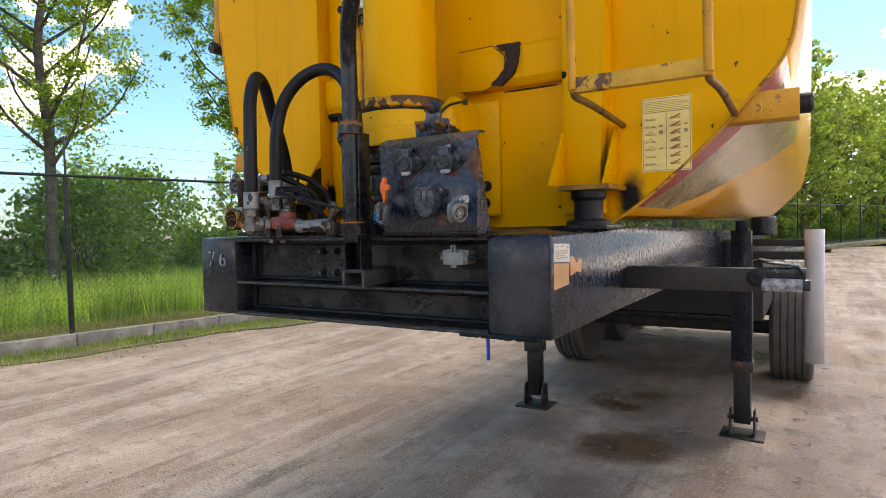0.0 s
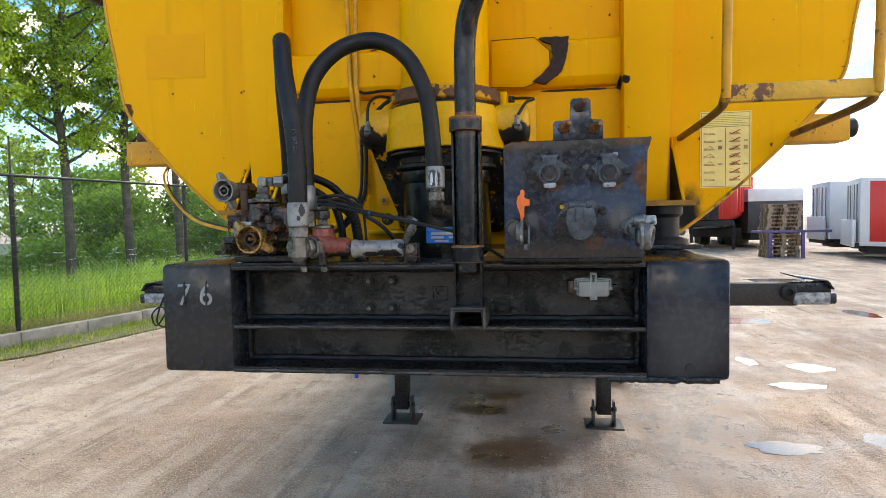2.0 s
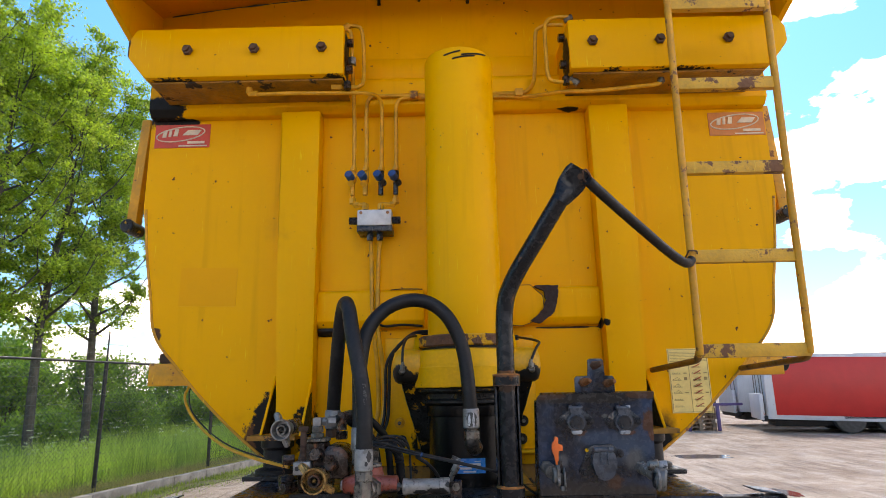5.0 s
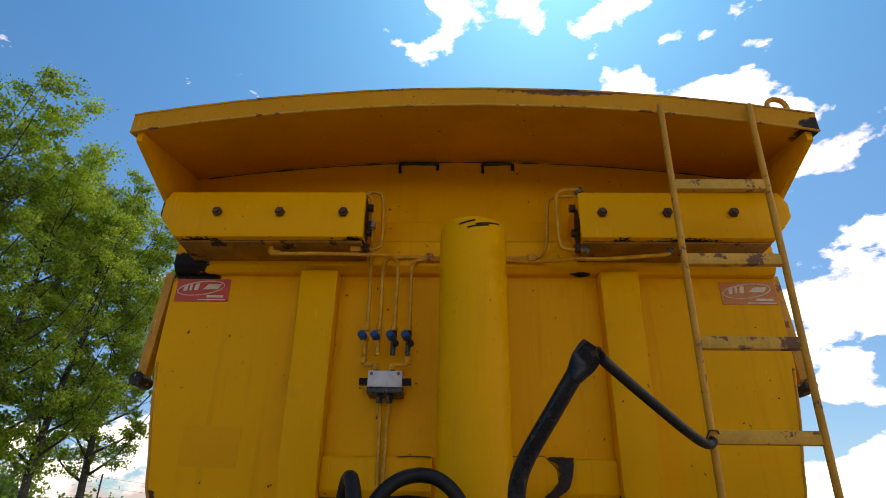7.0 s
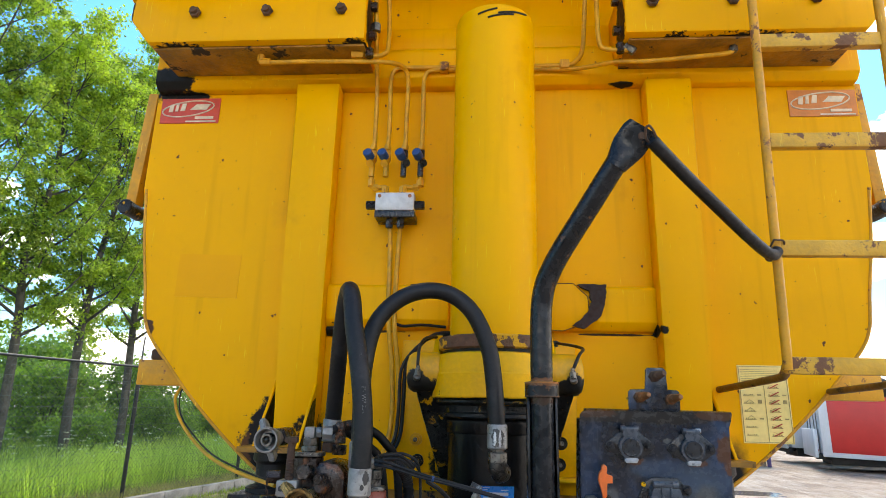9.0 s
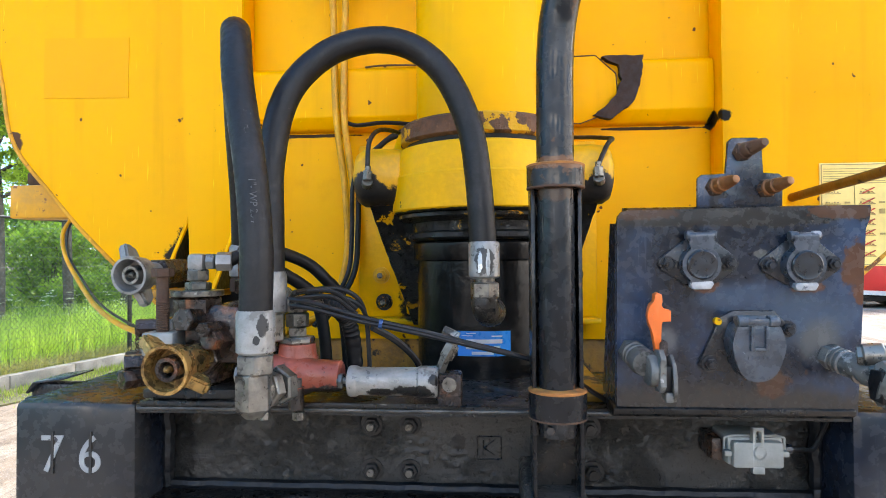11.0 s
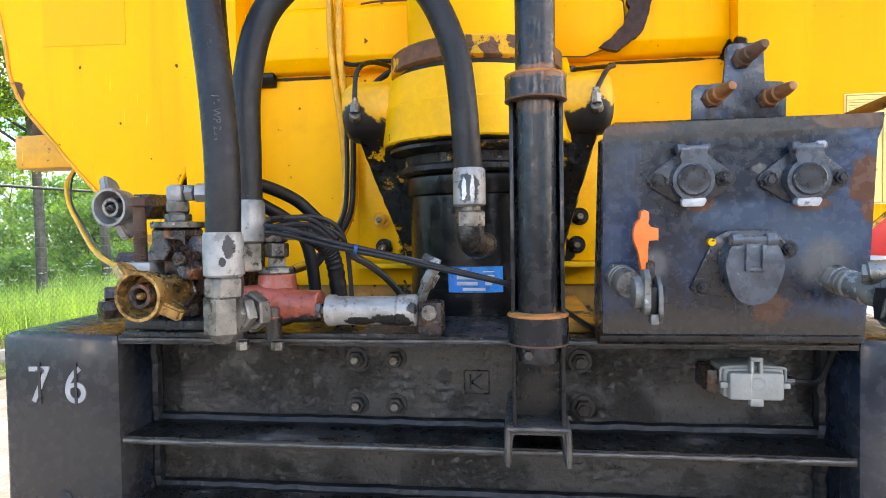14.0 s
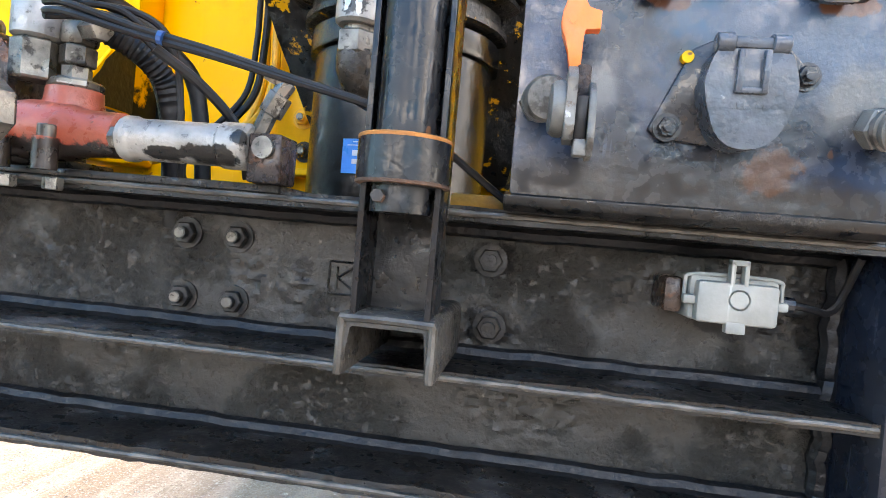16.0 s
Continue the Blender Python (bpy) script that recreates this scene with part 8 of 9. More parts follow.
tube(b, [(-0.347, 0.10, 1.752), (-0.34, 0.13, 1.750), (-0.32, 0.17, 1.733), (-0.292, 0.20, 1.710), (-0.273, 0.22, 1.684), (-0.26, 0.23, 1.62), (-0.255, 0.24, 1.49)], 0.0105, n=12)
solid("return_hose", b, M["rubber"], "black hose curving back from the valve block", "hose", "thin hoses by the valves")
# upright bolt through a clamp block
b = bb()
cyl(b, (-0.437, 0.022, 1.645), (-0.437, 0.022, 1.733), 0.0085, n=14)
hexa(b, (-0.437, 0.022, 1.728), (-0.437, 0.022, 1.741), 0.015)
for k in range(14):
    lathe(b, (-0.437, 0.022, 1.652 + k * 0.003), (0, 0, 1), [(0.0085, 0), (0.0096, 0.0012), (0.0085, 0.0024)], 14)
part("long_bolt", b, M["ruststeel"], vb, "rusty long bolt with thread")
b = bb()
box(b, -0.460, -0.413, 0.005, 0.045, 1.617, 1.651, 0.004)
part("clamp_block", b, M["alu"], vb)
b = bb()
cyl(b, (-0.448, 0.004, 1.634), (-0.448, 0.006, 1.634), 0.006, n=12)
part("block_hole", b, M["dark"], vb)
for p0, p1, r in (((-0.47, 0.05, 1.60), (-0.50, 0.03, 1.60), 0.017), ((-0.46, 0.04, 1.585), (-0.485, 0.0, 1.585), 0.014), ((-0.355, 0.05, 1.635), (-0.365, 0.01, 1.64), 0.015), ((-0.40, 0.05, 1.665), (-0.405, 0.015, 1.668), 0.018), ((-0.365, 0.04, 1.655), (-0.368, 0.0, 1.655), 0.011), ((-0.475, 0.08, 1.65), (-0.505, 0.07, 1.65), 0.015)):
    b = bb()
    hexa(b, p0, p1, r)
    part("plug_screw", b, M["oily"], vb)
b = bb()
for k in range(16):
    z_ = 1.655 - k * 0.006
    tube(b, [(-0.498 + 0.003 * math.cos(q + k * 1.57), 0.06 + 0.003 * math.sin(q + k * 1.57), z_ + 0.004 * math.sin(q)) for q in (0, 1.57, 3.14, 4.71, 6.28)], 0.0009, n=4, smooth=False)
part("chain", b, M["ruststeel"], vb)


def coupling(name, c, d, R, L, material, label, wings):
    d = Vector(d).normalized()
    c = Vector(c)
    b_ = bb()
    lathe(b_, c, d, [(R * 0.05, 0.028), (R * 0.78, 0.028), (R * 0.81, 0.006), (R * 0.87, 0.0), (R, 0.0), (R * 1.03, 0.004), (R, 0.012), (R * 0.93, 0.03), (R * 0.66, 0.042), (R * 0.60, L)], 32)
    p_ = part(name, b_, material, vb, label, 40)
    b_ = bb()
    lathe(b_, c, d, [(R * 0.30, 0.025), (R * 0.30, 0.006), (R * 0.34, 0.004), (R * 0.48, 0.004), (R * 0.52, 0.007), (R * 0.52, 0.026)], 28)
    part("insert_ring", b_, M["zinc"] if R < 0.03 else M["oily"], p_)
    b_ = bb()
    lathe(b_, c + d * 0.006, -d, [(R * 0.16, -0.02), (R * 0.16, 0.0), (R * 0.10, 0.004), (0.001, 0.006)], 14)
    part("poppet", b_, M["brass"] if R > 0.03 else M["zinc"], p_)
    _, u, v = frame_of(d)
    for ang in wings:
        o = u * math.cos(ang) + v * math.sin(ang)
        w = d.cross(o)
        b_ = bb()
        P = [c + o * R * 0.9 + d * 0.004, c + o * R * 1.75 + d * 0.012, c + o * R * 1.80 + d * 0.020, c + o * R * 1.45 + d * 0.034, c + o * R * 0.75 + d * 0.036]
        lo_ = [b_.verts.new(q - w * R * 0.26) for q in P]
        hi_ = [b_.verts.new(q + w * R * 0.26) for q in P]
        b_.faces.new(lo_)
        b_.faces.new(hi_)
        for k in range(5):
            b_.faces.new((lo_[k], lo_[(k + 1) % 5], hi_[(k + 1) % 5], hi_[k]))
        bmesh.ops.bevel(b_, geom=b_.edges[:], offset=R * 0.1, segments=2, affect="EDGES")
        part("wing", b_, material, p_)
    return p_


coupling("silver_coupling", (-0.511, 0.058, 1.730), (0.06, 1.0, 0.02), 0.0285, 0.15, M["alu"], "grey cast quick coupling with wing lugs", (1.25, 4.3))
coupling("brass_coupling", (-0.390, -0.058, 1.610), (0.05, 1.0, 0.03), 0.0325, 0.16, M["brass"], "oily brass quick coupling with wing lugs", (3.9, 0.5))
b = bb()
hexa(b, (-0.502, 0.12, 1.734), (-0.500, 0.19, 1.736), 0.022)
part("coupling_nut", b, M["oily"], vb)
b = bb()
hexa(b, (-0.386, 0.03, 1.612), (-0.384, 0.07, 1.613), 0.026, 0.2)
part("coupling_nut", b, M["oily"], vb)

# ---- red tee valve with small air cylinder ----
rv = thing("red_valve", (-0.23, 0.0, 1.552), "red painted tee valve with small silver air cylinder", "hydraulic valve")
b = bb()
lathe(b, (-0.325, 0.02, 1.592), (1, 0, 0), [(0.012, 0), (0.020, 0.004), (0.024, 0.02), (0.028, 0.035), (0.030, 0.05), (0.030, 0.08), (0.027, 0.10), (0.023, 0.11), (0.022, 0.148), (0.019, 0.150)], 24)
part("body", b, M["redvalve"], rv, "", 50)
b = bb()
lathe(b, (-0.245, 0.035, 1.59), (0, 0, 1), [(0.03, 0), (0.030, 0.025), (0.027, 0.034), (0.026, 0.046), (0.02, 0.047)], 24)
part("port", b, M["redvalve"], rv)
b = bb()
hexa(b, (-0.245, 0.035, 1.636), (-0.245, 0.035, 1.646), 0.026)
part("port_washer", b, M["zinc"], rv)
b = bb()
hexa(b, (-0.245, 0.035, 1.646), (-0.245, 0.035, 1.660), 0.014, 0.4)
hexa(b, (-0.245, 0.035, 1.660), (-0.245, 0.035, 1.680), 0.017)
part("port_nut", b, M["zinc"], rv)
b = bb()
box(b, -0.259, -0.231, 0.022, 0.05, 1.68, 1.705, 0.006)
lathe(b, (-0.285, 0.045, 1.700), (1, -0.25, -0.1), [(0.016, 0), (0.020, 0.004), (0.020, 0.022), (0.012, 0.03)], 18)
hexa(b, (-0.232, 0.03, 1.696), (-0.208, 0.02, 1.694), 0.012)
part("port_elbow", b, M["zinc"], rv)
b = bb()
hexa(b, (-0.330, 0.02, 1.592), (-0.322, 0.02, 1.592), 0.014)
part("end_plug", b, M["alu"], rv)
for x in (-0.232, -0.282):
    b = bb()
    cyl(b, (x, -0.012, 1.552), (x, -0.012, 1.582), 0.011, n=16)
    p = part("mount_lug", b, M["redvalve"], rv)
    b = bb()
    cyl(b, (x, -0.012, 1.580), (x, -0.012, 1.594), 0.008, n=12, bev=0.001)
    part("screw", b, M["zinc"], p)
    b = bb()
    hexa(b, (x, 0.0, 1.534), (x, 0.0, 1.546), 0.009)
    part("nut", b, M["zinc"], p)
b = bb()
box(b, -0.470, -0.01, 0.008, 0.10, 1.5485, 1.556, 0.002)
part("mount_plate", b, M["chassis"], rv)
b = bb()
cyl(b, (-0.178, 0.004, 1.588), (-0.158, 0.004, 1.588), 0.007, n=12)
hexa(b, (-0.176, 0.004, 1.588), (-0.169, 0.004, 1.588), 0.011)
part("rod", b, M["zinc"], rv)
b = bb()
lathe(b, (-0.163, 0.004, 1.588), (1, 0, 0), [(0.014, 0), (0.0205, 0.002), (0.0215, 0.004), (0.0215, 0.012), (0.0205, 0.014), (0.0195, 0.016), (0.0195, 0.098), (0.0215, 0.101), (0.0215, 0.124), (0.018, 0.127)], 28)
part("air_cylinder", b, M["silver"], rv, "silver air cylinder with flaked black spots", 30)
b = bb()
box(b, -0.036, -0.004, -0.008, 0.030, 1.556, 1.600, 0.003)
p = part("pivot_block", b, M["oily"], rv)
b = bb()
cyl(b, (-0.02, -0.0085, 1.587), (-0.02, -0.013, 1.587), 0.010, n=14)
part("pin", b, M["zinc"], p)
b = bb()
for p0, p1, r in (((-0.035, 0.01, 1.600), (-0.026, 0.01, 1.622), 0.008), ((-0.026, 0.01, 1.620), (-0.016, 0.01, 1.638), 0.011), ((-0.018, 0.01, 1.638), (-0.010, 0.01, 1.650), 0.008), ((-0.008, 0.01, 1.648), (-0.030, 0.01, 1.658), 0.008)):
    hexa(b, p0, p1, r)
part("air_fitting", b, M["zinc"], rv, "worn zinc elbow fitting")

# cable bundle across to the cylinder
cb = thing("cable_bundle", (-0.2, 0.05, 1.68), "bundle of thin black leads looping across the valves", "cable")
for i, (dx, dz) in enumerate(((0, 0), (0.0, 0.008), (0.004, 0.015), (0.0, -0.007))):
    b = bb()
    tube(b, [(-0.165 + dx, 0.06, 1.672 + dz), (-0.195, 0.04, 1.698 + dz), (-0.236, 0.022, 1.698 + dz), (-0.243, 0.002, 1.690 + dz), (-0.212, -0.008, 1.686 + dz), (-0.14, -0.010, 1.668 + dz * 0.7), (-0.068, -0.008, 1.653 + dz * 0.5), (-0.004, -0.005, 1.638 + dz * 0.3), (0.076, 0.0, 1.619 + dz * 0.1), (0.12, 0.02, 1.600), (0.19, 0.05, 1.552)] if i < 2 else
         [(-0.242 + dx, 0.0, 1.692 + dz), (-0.226, 0.03, 1.700 + dz * .6), (-0.190, 0.05, 1.702 + dz * .5), (-0.164, 0.06, 1.690 + dz * .4), (-0.154, 0.07, 1.669), (-0.152, 0.08, 1.63), (-0.15, 0.09, 1.54)], 0.0034, n=8)
    part("lead", b, M["rubber"], cb)
b = bb()
cyl(b, (-0.119, -0.011, 1.6663), (-0.1145, -0.0105, 1.6653), 0.0064, n=10)
part("blue_tie", b, M["bluecap"], cb)
b = bb()
tube(b, [(-0.225, 0.065, 1.692), (-0.196, 0.09, 1.672), (-0.184, 0.115, 1.63), (-0.178, 0.13, 1.49)], lambda f_: 0.0125 + 0.0008 * math.sin(f_ * 140), n=12, per=24)
part("sleeve", b, M["rubber"], cb, "black corrugated sleeve")
b = bb()
tube(b, [(-0.13, 0.0, 1.660), (-0.10, 0.03, 1.636), (-0.075, 0.06, 1.600), (-0.068, 0.07, 1.556)], 0.005, n=8)
part("lead", b, M["rubber"], cb)
b = bb()
tube(b, [(-1.02, 0.63, 1.86), (-1.02, 0.60, 1.82), (-0.975, 0.55, 1.765), (-0.89, 0.48, 1.705), (-0.77, 0.36, 1.662), (-0.63, 0.22, 1.640), (-0.50, 0.12, 1.625)], 0.0048, n=10)
solid("yellow_hose", b, M["yellow_pipe"], "thin yellow hose hanging from the body to the valves", "hose")
b = bb()
tube(b, [(-1.01, 0.63, 1.86), (-1.005, 0.60, 1.83), (-0.968, 0.55, 1.770), (-0.882, 0.48, 1.711), (-0.762, 0.36, 1.668), (-0.62, 0.22, 1.646), (-0.50, 0.12, 1.630)], 0.0024, n=10)
solid("black_lead", b, M["rubber"], "thin black lead beside the yellow hose", "cable")

# settle the panel with its couplings, leaning a little forward, and the red valve, at their depth
LEAN = Matrix.Translation((0.345, 0.022, 1.545)) @ Matrix.Rotation(0.062, 4, "X") @ Matrix.Translation((-0.345, 0.0, -1.548))
for t_, d in ((panel, (0.0, 0.0, 0.0)), (g1, (-0.002, 0.0, 0.0)), (g2, (0.016, 0.0, -0.004))):
    t_.matrix_world = LEAN @ Matrix.Translation(Vector(t_.location) + Vector(d))
rv.location = Vector(rv.location) + Vector((-0.007, 0.022, -0.006))


# ---- other vehicles in the yard ----
def wheels(t_, xs, ys, r, w):
    for y_ in ys:
        for x_ in xs:
            b_ = bb()
            lathe(b_, (x_ - w / 2, y_, r), (1, 0, 0), [(r * 0.6, 0), (r * 0.93, 0.01), (r, 0.05), (r, w - 0.05), (r * 0.93, w - 0.01), (r * 0.6, w)], 24)
            p_ = part("wheel", b_, M["tyre"], t_)
            b_ = bb()
            lathe(b_, (x_ - w / 2 - 0.01, y_, r), (1, 0, 0), [(r * 0.58, 0), (r * 0.5, 0.02), (r * 0.2, 0.03), (r * 0.2, w), (r * 0.58, w + 0.02)], 16)
            part("rim", b_, M["tyredust"], p_)


# red tipper trailer
RX, RY = 8.45, 28.0
rt = thing("red_tipper_trailer", (RX, RY, 0), "bright red tipper trailer with ladder parked in the yard", "trailer")
b = bb()
sec = [(-1.25, 3.85), (-1.25, 2.0), (-1.15, 1.62), (-0.95, 1.45), (0.95, 1.45), (1.15, 1.62), (1.25, 2.0), (1.25, 3.85)]
prism(b, [(RX + x, z) for x, z in sec], "y", RY, RY + 8.5, 0.03)
part("tub", b, M["red"], rt)
for i in range(9):
    b = bb()
    box(b, RX + 1.24, RX + 1.33, RY + 0.5 + i * 0.95, RY + 0.62 + i * 0.95, 1.8, 3.8, 0.01)
    part("side_rib", b, M["red"], rt)
b = bb()
box(b, RX - 1.30, RX + 1.30, RY - 0.06, RY + 8.6, 3.80, 3.92, 0.02)
part("rim", b, M["red"], rt)
b = bb()
box(b, RX - 1.0, RX + 1.0, RY - 0.14, RY, 3.28, 3.36, 0.01)
box(b, RX - 1.0, RX + 0.85, RY - 0.10, RY, 2.62, 2.72, 0.01)
part("front_rib", b, M["red"], rt)
b = bb()
box(b, RX - 0.42, RX + 0.48, RY - 0.02, RY + 0.02, 1.5, 2.6)
part("cylinder_bay", b, M["dark"], rt)
b = bb()
cyl(b, (RX, RY - 0.15, 1.5), (RX, RY - 0.15, 2.62), 0.15, n=16)
box(b, RX - 0.25, RX + 0.25, RY - 0.25, RY, 2.1, 2.25, 0.03)
part("tip_cylinder", b, M["dark"], rt)
b = bb()
lathe(b, (RX - 0.05, RY - 0.16, 2.92), (0, -1, 0), [(0.16, 0), (0.16, 0.04), (0.10, 0.07)], 18)
part("amber_lamp", b, M["amber"], rt)
for s in (0.62, 1.0):
    b = bb()
    box(b, RX + s, RX + s + 0.04, RY - 0.14, RY - 0.10, 1.6, 3.75)
    part("ladder_rail", b, M["red"], rt)
for i in range(8):
    b = bb()
    box(b, RX + 0.62, RX + 1.04, RY - 0.16, RY - 0.11, 1.7 + i * 0.27, 1.735 + i * 0.27)
    part("ladder_rung", b, M["red"], rt)
for s in (-1, 1):
    b = bb()
    box(b, RX + s * 0.62 - 0.07, RX + s * 0.62 + 0.07, RY + 0.1, RY + 9, 1.1, 1.42, 0.01)
    part("frame_rail", b, M["dark"], rt)
    b = bb()
    box(b, RX + s * 0.95 - 0.07, RX + s * 0.95 + 0.07, RY + 1.6, RY + 1.75, 0.0, 1.3, 0.01)
    part("landing_leg", b, M["dark"], rt)
b = bb()
box(b, RX - 1.1, RX + 1.1, RY - 0.05, RY + 0.12, 1.18, 1.42, 0.02)
part("front_beam", b, M["dark"], rt)
b = bb()
box(b, RX - 1.15, RX + 1.15, RY + 3.4, RY + 3.9, 0.55, 1.0, 0.03)
part("underrun", b, M["dark"], rt)
wheels(rt, (RX - 1.0, RX + 1.0), (RY + 4.6, RY + 5.9, RY + 7.2), 0.5, 0.36)
b = bb()
box(b, RX - 1.22, RX - 0.85, RY - 0.012, RY - 0.003, 1.98, 2.2)
part("white_plate", b, M["label"], rt)

rt.rotation_euler.z = -radians(23)

# yellow lorry cab and white van, far off
LX, LY = 12.1, 56.0
lt = thing("yellow_lorry", (LX, LY, 0), "yellow lorry with dark windscreen parked far off", "lorry")
b = bb()
prism(b, [(LY, 0.6), (LY, 2.0), (LY + 0.25, 3.1), (LY + 0.5, 3.45), (LY + 2.2, 3.55), (LY + 2.2, 0.6)], "x", LX - 1.2, LX + 1.25, 0.05)
part("cab", b, M["cabyellow"], lt)
b = bb()
prism(b, [(LX - 1.05, 1.95), (LX + 1.1, 1.95), (LX + 1.02, 2.75), (LX - 0.98, 2.75)], "y", LY - 0.02, LY + 0.2, 0.02)
part("windscreen", b, M["glass"], lt)
b = bb()
box(b, LX - 1.0, LX + 1.05, LY - 0.05, LY + 0.02, 0.75, 1.55, 0.03)
part("grille", b, M["dark"], lt)
for i in range(4):
    b = bb()
    box(b, LX - 0.9, LX + 0.95, LY - 0.075, LY - 0.045, 0.85 + i * 0.17, 0.93 + i * 0.17, 0.01)
    part("grille_bar", b, M["cabyellow"], lt)
b = bb()
box(b, LX - 1.2, LX + 1.25, LY + 2.4, LY + 8, 0.9, 3.3, 0.05)
part("load_box", b, M["truckwhite"], lt)
wheels(lt, (LX - 1.0, LX + 1.05), (LY + 1.2, LY + 6.0), 0.5, 0.35)
VX, VY = 11.7, 52.0
vn = thing("white_van", (VX, VY, 0), "small white van with dark windows parked far off", "van")
b = bb()
prism(b, [(VX - 1.75, 0.35), (VX - 1.75, 0.95), (VX - 1.2, 1.10), (VX - 0.55, 1.72), (VX + 1.9, 1.80), (VX + 2.1, 1.6), (VX + 2.1, 0.35)], "y", VY, VY + 1.75, 0.05)
part("body", b, M["truckwhite"], vn)
b = bb()
prism(b, [(VX - 1.02, 1.13), (VX - 0.5, 1.60), (VX + 0.15, 1.63), (VX + 0.15, 1.13)], "y", VY - 0.012, VY + 0.05)
part("side_window", b, M["glass"], vn)
b = bb()
box(b, VX + 1.3, VX + 2.06, VY - 0.012, VY + 0.05, 1.1, 1.62)
part("rear_window", b, M["glass"], vn)
for x_ in (VX - 1.1, VX + 1.4):
    b = bb()
    lathe(b, (x_, VY - 0.03, 0.32), (0, 1, 0), [(0.2, 0), (0.31, 0.01), (0.32, 0.04), (0.32, 0.2)], 20)
    part("wheel", b, M["tyre"], vn)

# pallet stack with purple rack in front
for k in range(14):
    px, py, pz = 9.80 + rnd(-0.05, 0.05) + (0.04 if k > 9 else 0), 23.4 + rnd(-.04, .04), k * 0.146
    pl = thing("pallet", (px, py, pz), "weathered wooden pallet in a tall stack", "pallet", "stacked pallets")
    for i in range(5):
        b = bb()
        x_ = px - 0.6
        box(b, x_, x_ + 1.2, py - 0.4 + i * 0.172, py - 0.4 + i * 0.172 + 0.11, pz + 0.122, pz + 0.144)
        part("top_board", b, M["wood"], pl)
    for i in range(3):
        b = bb()
        box(b, px - 0.6, px + 0.6, py - 0.4 + i * 0.35, py - 0.3 + i * 0.35, pz, pz + 0.022)
        part("bottom_board", b, M["wood"], pl)
        for j in range(3):
            b = bb()
            box(b, px - 0.6 + j * 0.527, px - 0.455 + j * 0.527, py - 0.4 + i * 0.35, py - 0.3 + i * 0.35, pz + 0.022, pz + 0.122)
            part("block", b, M["wood"], pl)
rk = thing("purple_rack", (10.0, 22.8, 0), "purple steel rack standing before the pallets", "rack")
b = bb()
box(b, 8.6, 11.4, 22.75, 22.85, 0.95, 1.05, 0.01)
part("beam", b, M["purple"], rk)
for x_ in (9.2, 10.35):
    b = bb()
    box(b, x_, x_ + 0.12, 22.75, 22.85, 0.0, 0.95, 0.01)
    part("leg", b, M["purple"], rk)


def box_trailer(name, corner, yaw, length, width, z0, z1, side_mat, label, rear=True):
    """Box trailer: its near rear corner stands at corner; its long side runs along yaw."""
    cx_, cy_ = corner
    t_ = thing(name, (cx_, cy_, 0), label, "trailer")
    ca, sa = math.cos(radians(yaw)), math.sin(radians(yaw))

    def loc_box(nm, u0, u1, v0, v1, za, zb, m_, bev=0.02, parent=None):
        b_ = bb()
        box(b_, u0, u1, v0, v1, za, zb, bev)
        for v in b_.verts:
            x_, y_ = v.co.x, v.co.y
            v.co.z -= 0.030 * x_ if zb > 0.7 else 0.0
            v.co.x, v.co.y = cx_ + ca * x_ - sa * y_, cy_ + sa * x_ + ca * y_
        return part(nm, b_, M[m_], parent or t_)
    loc_box("box_body", 0, length, 0, width, z0, z1, "truckwhite")
    if side_mat:
        loc_box("side_panel", 0.28, length - 0.2, -0.012, 0.0, z0 + 0.16, z1 - 0.12, side_mat, 0.002)
    loc_box("rear_door", -0.012, 0.0, 0.12, width / 2 - 0.02, z0 + 0.1, z1 - 0.15, "truckwhite", 0.004)
    loc_box("rear_door", -0.012, 0.0, width / 2 + 0.02, width - 0.12, z0 + 0.1, z1 - 0.15, "truckwhite", 0.004)
    for v_ in (0.4, 0.9, width - 0.9, width - 0.4):
        loc_box("lock_bar", -0.045, -0.015, v_ - 0.015, v_ + 0.015, z0 + 0.15, z1 - 0.2, "alu", 0.004)
    loc_box("tail_lift", -0.22, -0.08, 0.15, width - 0.15, z0 - 0.05, z0 + 0.9, "truckwhite", 0.03)
    loc_box("under_frame", 0.3, length - 0.5, 0.5, width - 0.5, max(0.22, z0 - 0.35), z0, "dark", 0.01)
    loc_box("rear_bumper", -0.12, 0.05, 0.1, width - 0.1, 0.42, 0.60, "dark", 0.02)
    loc_box("tail_lamp", -0.14, -0.10, 0.15, 0.5, 0.62, 0.74, "redplate", 0.01)
    loc_box("lift_arm", -0.1, 1.4, 0.6, 0.8, 0.45, z0 - 0.1, "dark", 0.02)
    loc_box("side_guard", 2.4, length - 3.5, 0.0, 0.05, 0.5, 0.62, "dark", 0.01)
    loc_box("side_guard", 2.4, length - 3.5, 0.0, 0.05, 0.78, 0.9, "dark", 0.01)
    for u_ in (2.6, 3.9, 5.2):
        for v_ in (0.18, width - 0.18):
            b_ = bb()
            c0 = Vector((cx_ + ca * u_ - sa * (v_ - 0.17), cy_ + sa * u_ + ca * (v_ - 0.17), 0.5))
            lathe(b_, c0, (-sa, ca, 0), [(0.3, 0), (0.46, 0.01), (0.5, 0.05), (0.5, 0.29), (0.46, 0.33), (0.3, 0.34)], 24)
            part("wheel", b_, M["tyre"], t_)
    return t_


box_trailer("box_trailer", (11.56, 21.2), -17, 13.4, 2.5, 0.50, 2.86, "red", "white box trailer with a plain red side panel")
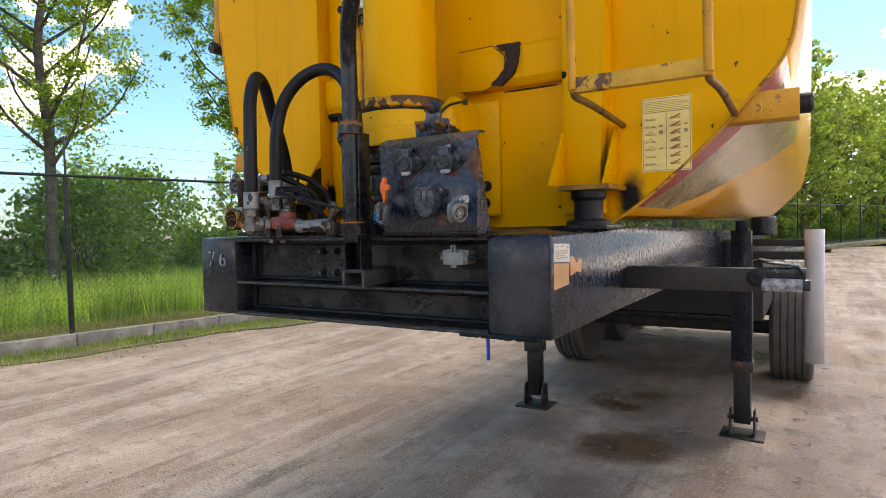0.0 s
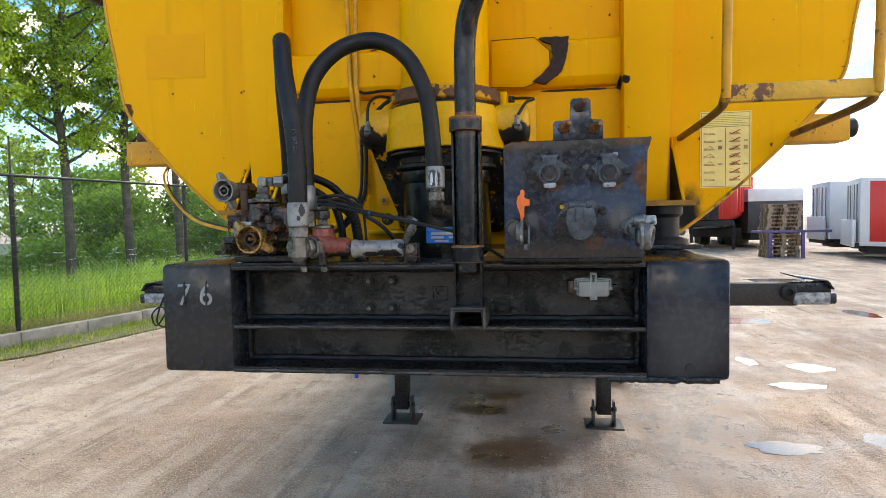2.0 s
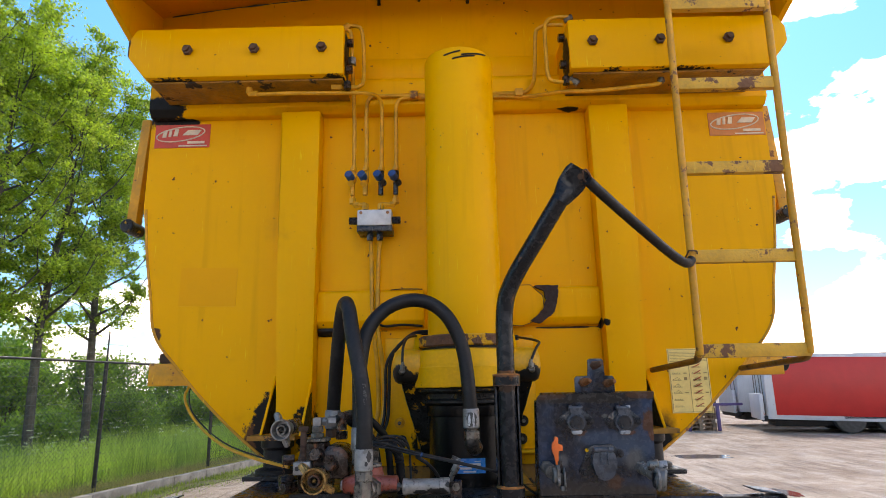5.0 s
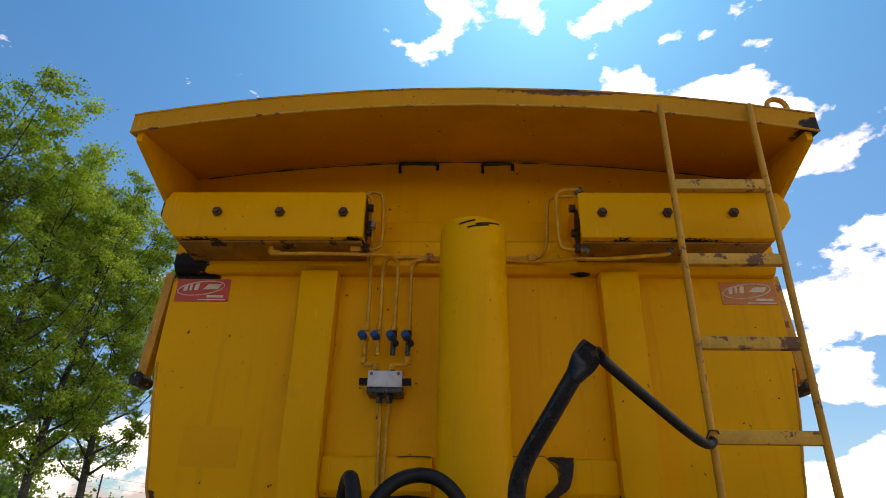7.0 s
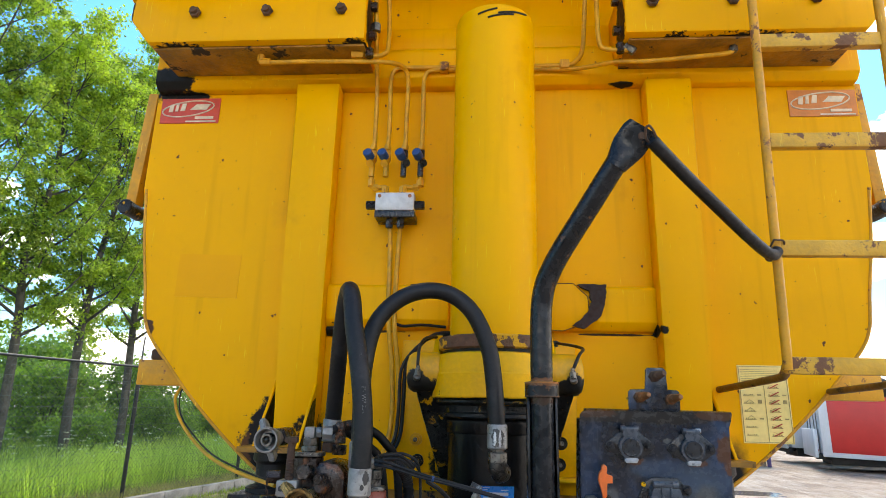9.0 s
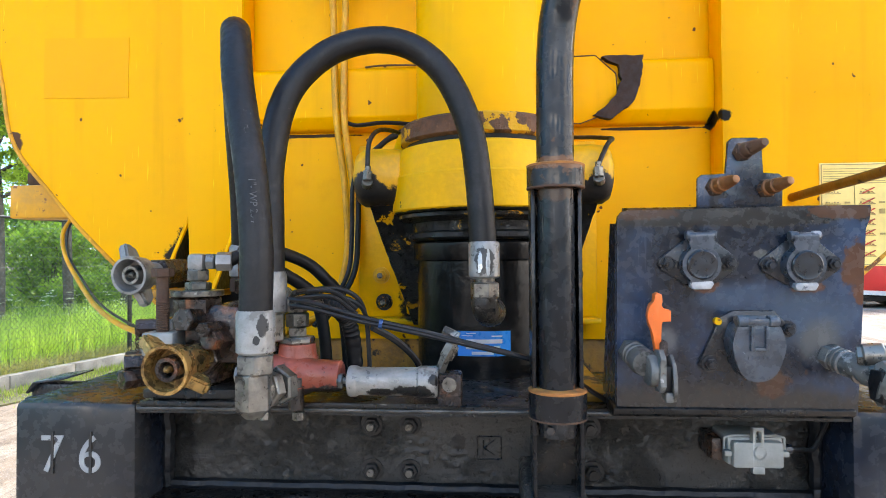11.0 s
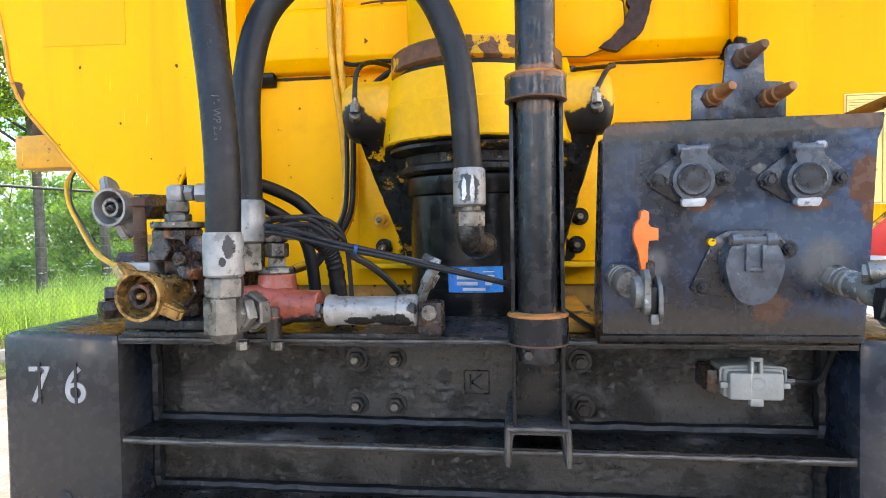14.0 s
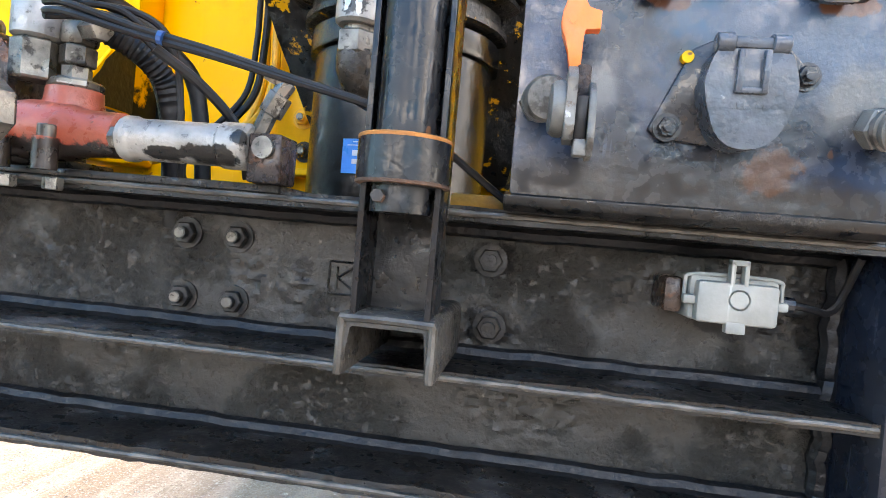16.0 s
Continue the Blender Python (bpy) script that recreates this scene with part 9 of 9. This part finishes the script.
box_trailer("box_trailer", (12.1, 24.5), -9, 13.4, 2.5, 0.62, 2.92, None, "plain white box trailer parked beside another")
# curtain trailer and shed in the far background
ct = thing("curtain_trailer", (12.2, 31, 0), "white-topped trailer with a dark tarpaulin side", "trailer")
b = bb()
box(b, 10.9, 13.45, 30, 42, 2.30, 2.92, 0.03)
part("upper_side", b, M["truckwhite"], ct)
b = bb()
box(b, 10.91, 13.44, 29.99, 42, 0.75, 2.30, 0.02)
part("dark_side", b, M["tarp"], ct)
b = bb()
box(b, 11.1, 13.3, 30.2, 41.8, 0.4, 0.75, 0.02)
part("under_frame", b, M["dark"], ct)
for y_ in (32, 33.3, 34.6):
    b = bb()
    lathe(b, (10.95, y_, 0.5), (1, 0, 0), [(0.3, 0), (0.46, 0.01), (0.5, 0.05), (0.5, 0.3)], 20)
    part("wheel", b, M["tyre"], ct)
sh = thing("distant_shed", (45, 62, 0), "long pale flat-roofed shed in the distance", "building")
b = bb()
box(b, 41, 90, 60, 75, 0, 4.3)
part("wall", b, M["shed"], sh)
b = bb()
box(b, 40.8, 90.2, 59.8, 75.2, 4.3, 4.5)
part("roof", b, M["alu"], sh)
for i in range(6):
    b = bb()
    box(b, 44 + i * 7, 47.5 + i * 7, 59.97, 60.02, 0, 3.6)
    part("door", b, M["dark"], sh)
b = bb()
box(b, 36.5, 41, 61, 66, 0, 4.35)
part("side_house", b, M["tarp"], sh)
# parked small vehicles along the far fence
for i, (x_, y_, m_) in enumerate(((9.0, 60, "green"), (10.0, 58, "dark"), (10.9, 62, "red"), (9.6, 66, "green"))):
    cr = thing("parked_machine", (x_, y_, 0), "small machine parked far off by the fence", "vehicle")
    b = bb()
    prism(b, [(x_, 0.4), (x_, 1.0), (x_ + 0.5, 1.5), (x_ + 1.3, 1.5), (x_ + 1.6, 1.0), (x_ + 2.0, 0.9), (x_ + 2.0, 0.4)], "y", y_, y_ + 3.5, 0.06)
    part("body", b, M[m_], cr)
    for q in (0.4, 1.6):
        b = bb()
        lathe(b, (x_ + q, y_ - 0.05, 0.35), (0, 1, 0), [(0.2, 0), (0.35, 0.02), (0.35, 0.25)], 16)
        part("wheel", b, M["tyre"], cr)


# unseen grey wall added behind the camera to darken reflections in front faces
M["unseen_wall"] = mat("grey_unseen_wall", (0.10, 0.10, 0.10), 0.7, dark=0.8, scale=1.5, streak=True)
b = bb()
box(b, -34, 40, -13.4, -13.0, -0.1, 2.9)
solid("reflection_wall", b, M["unseen_wall"], "plain grey wall added out of view to darken reflections", "wall", kind="structure")
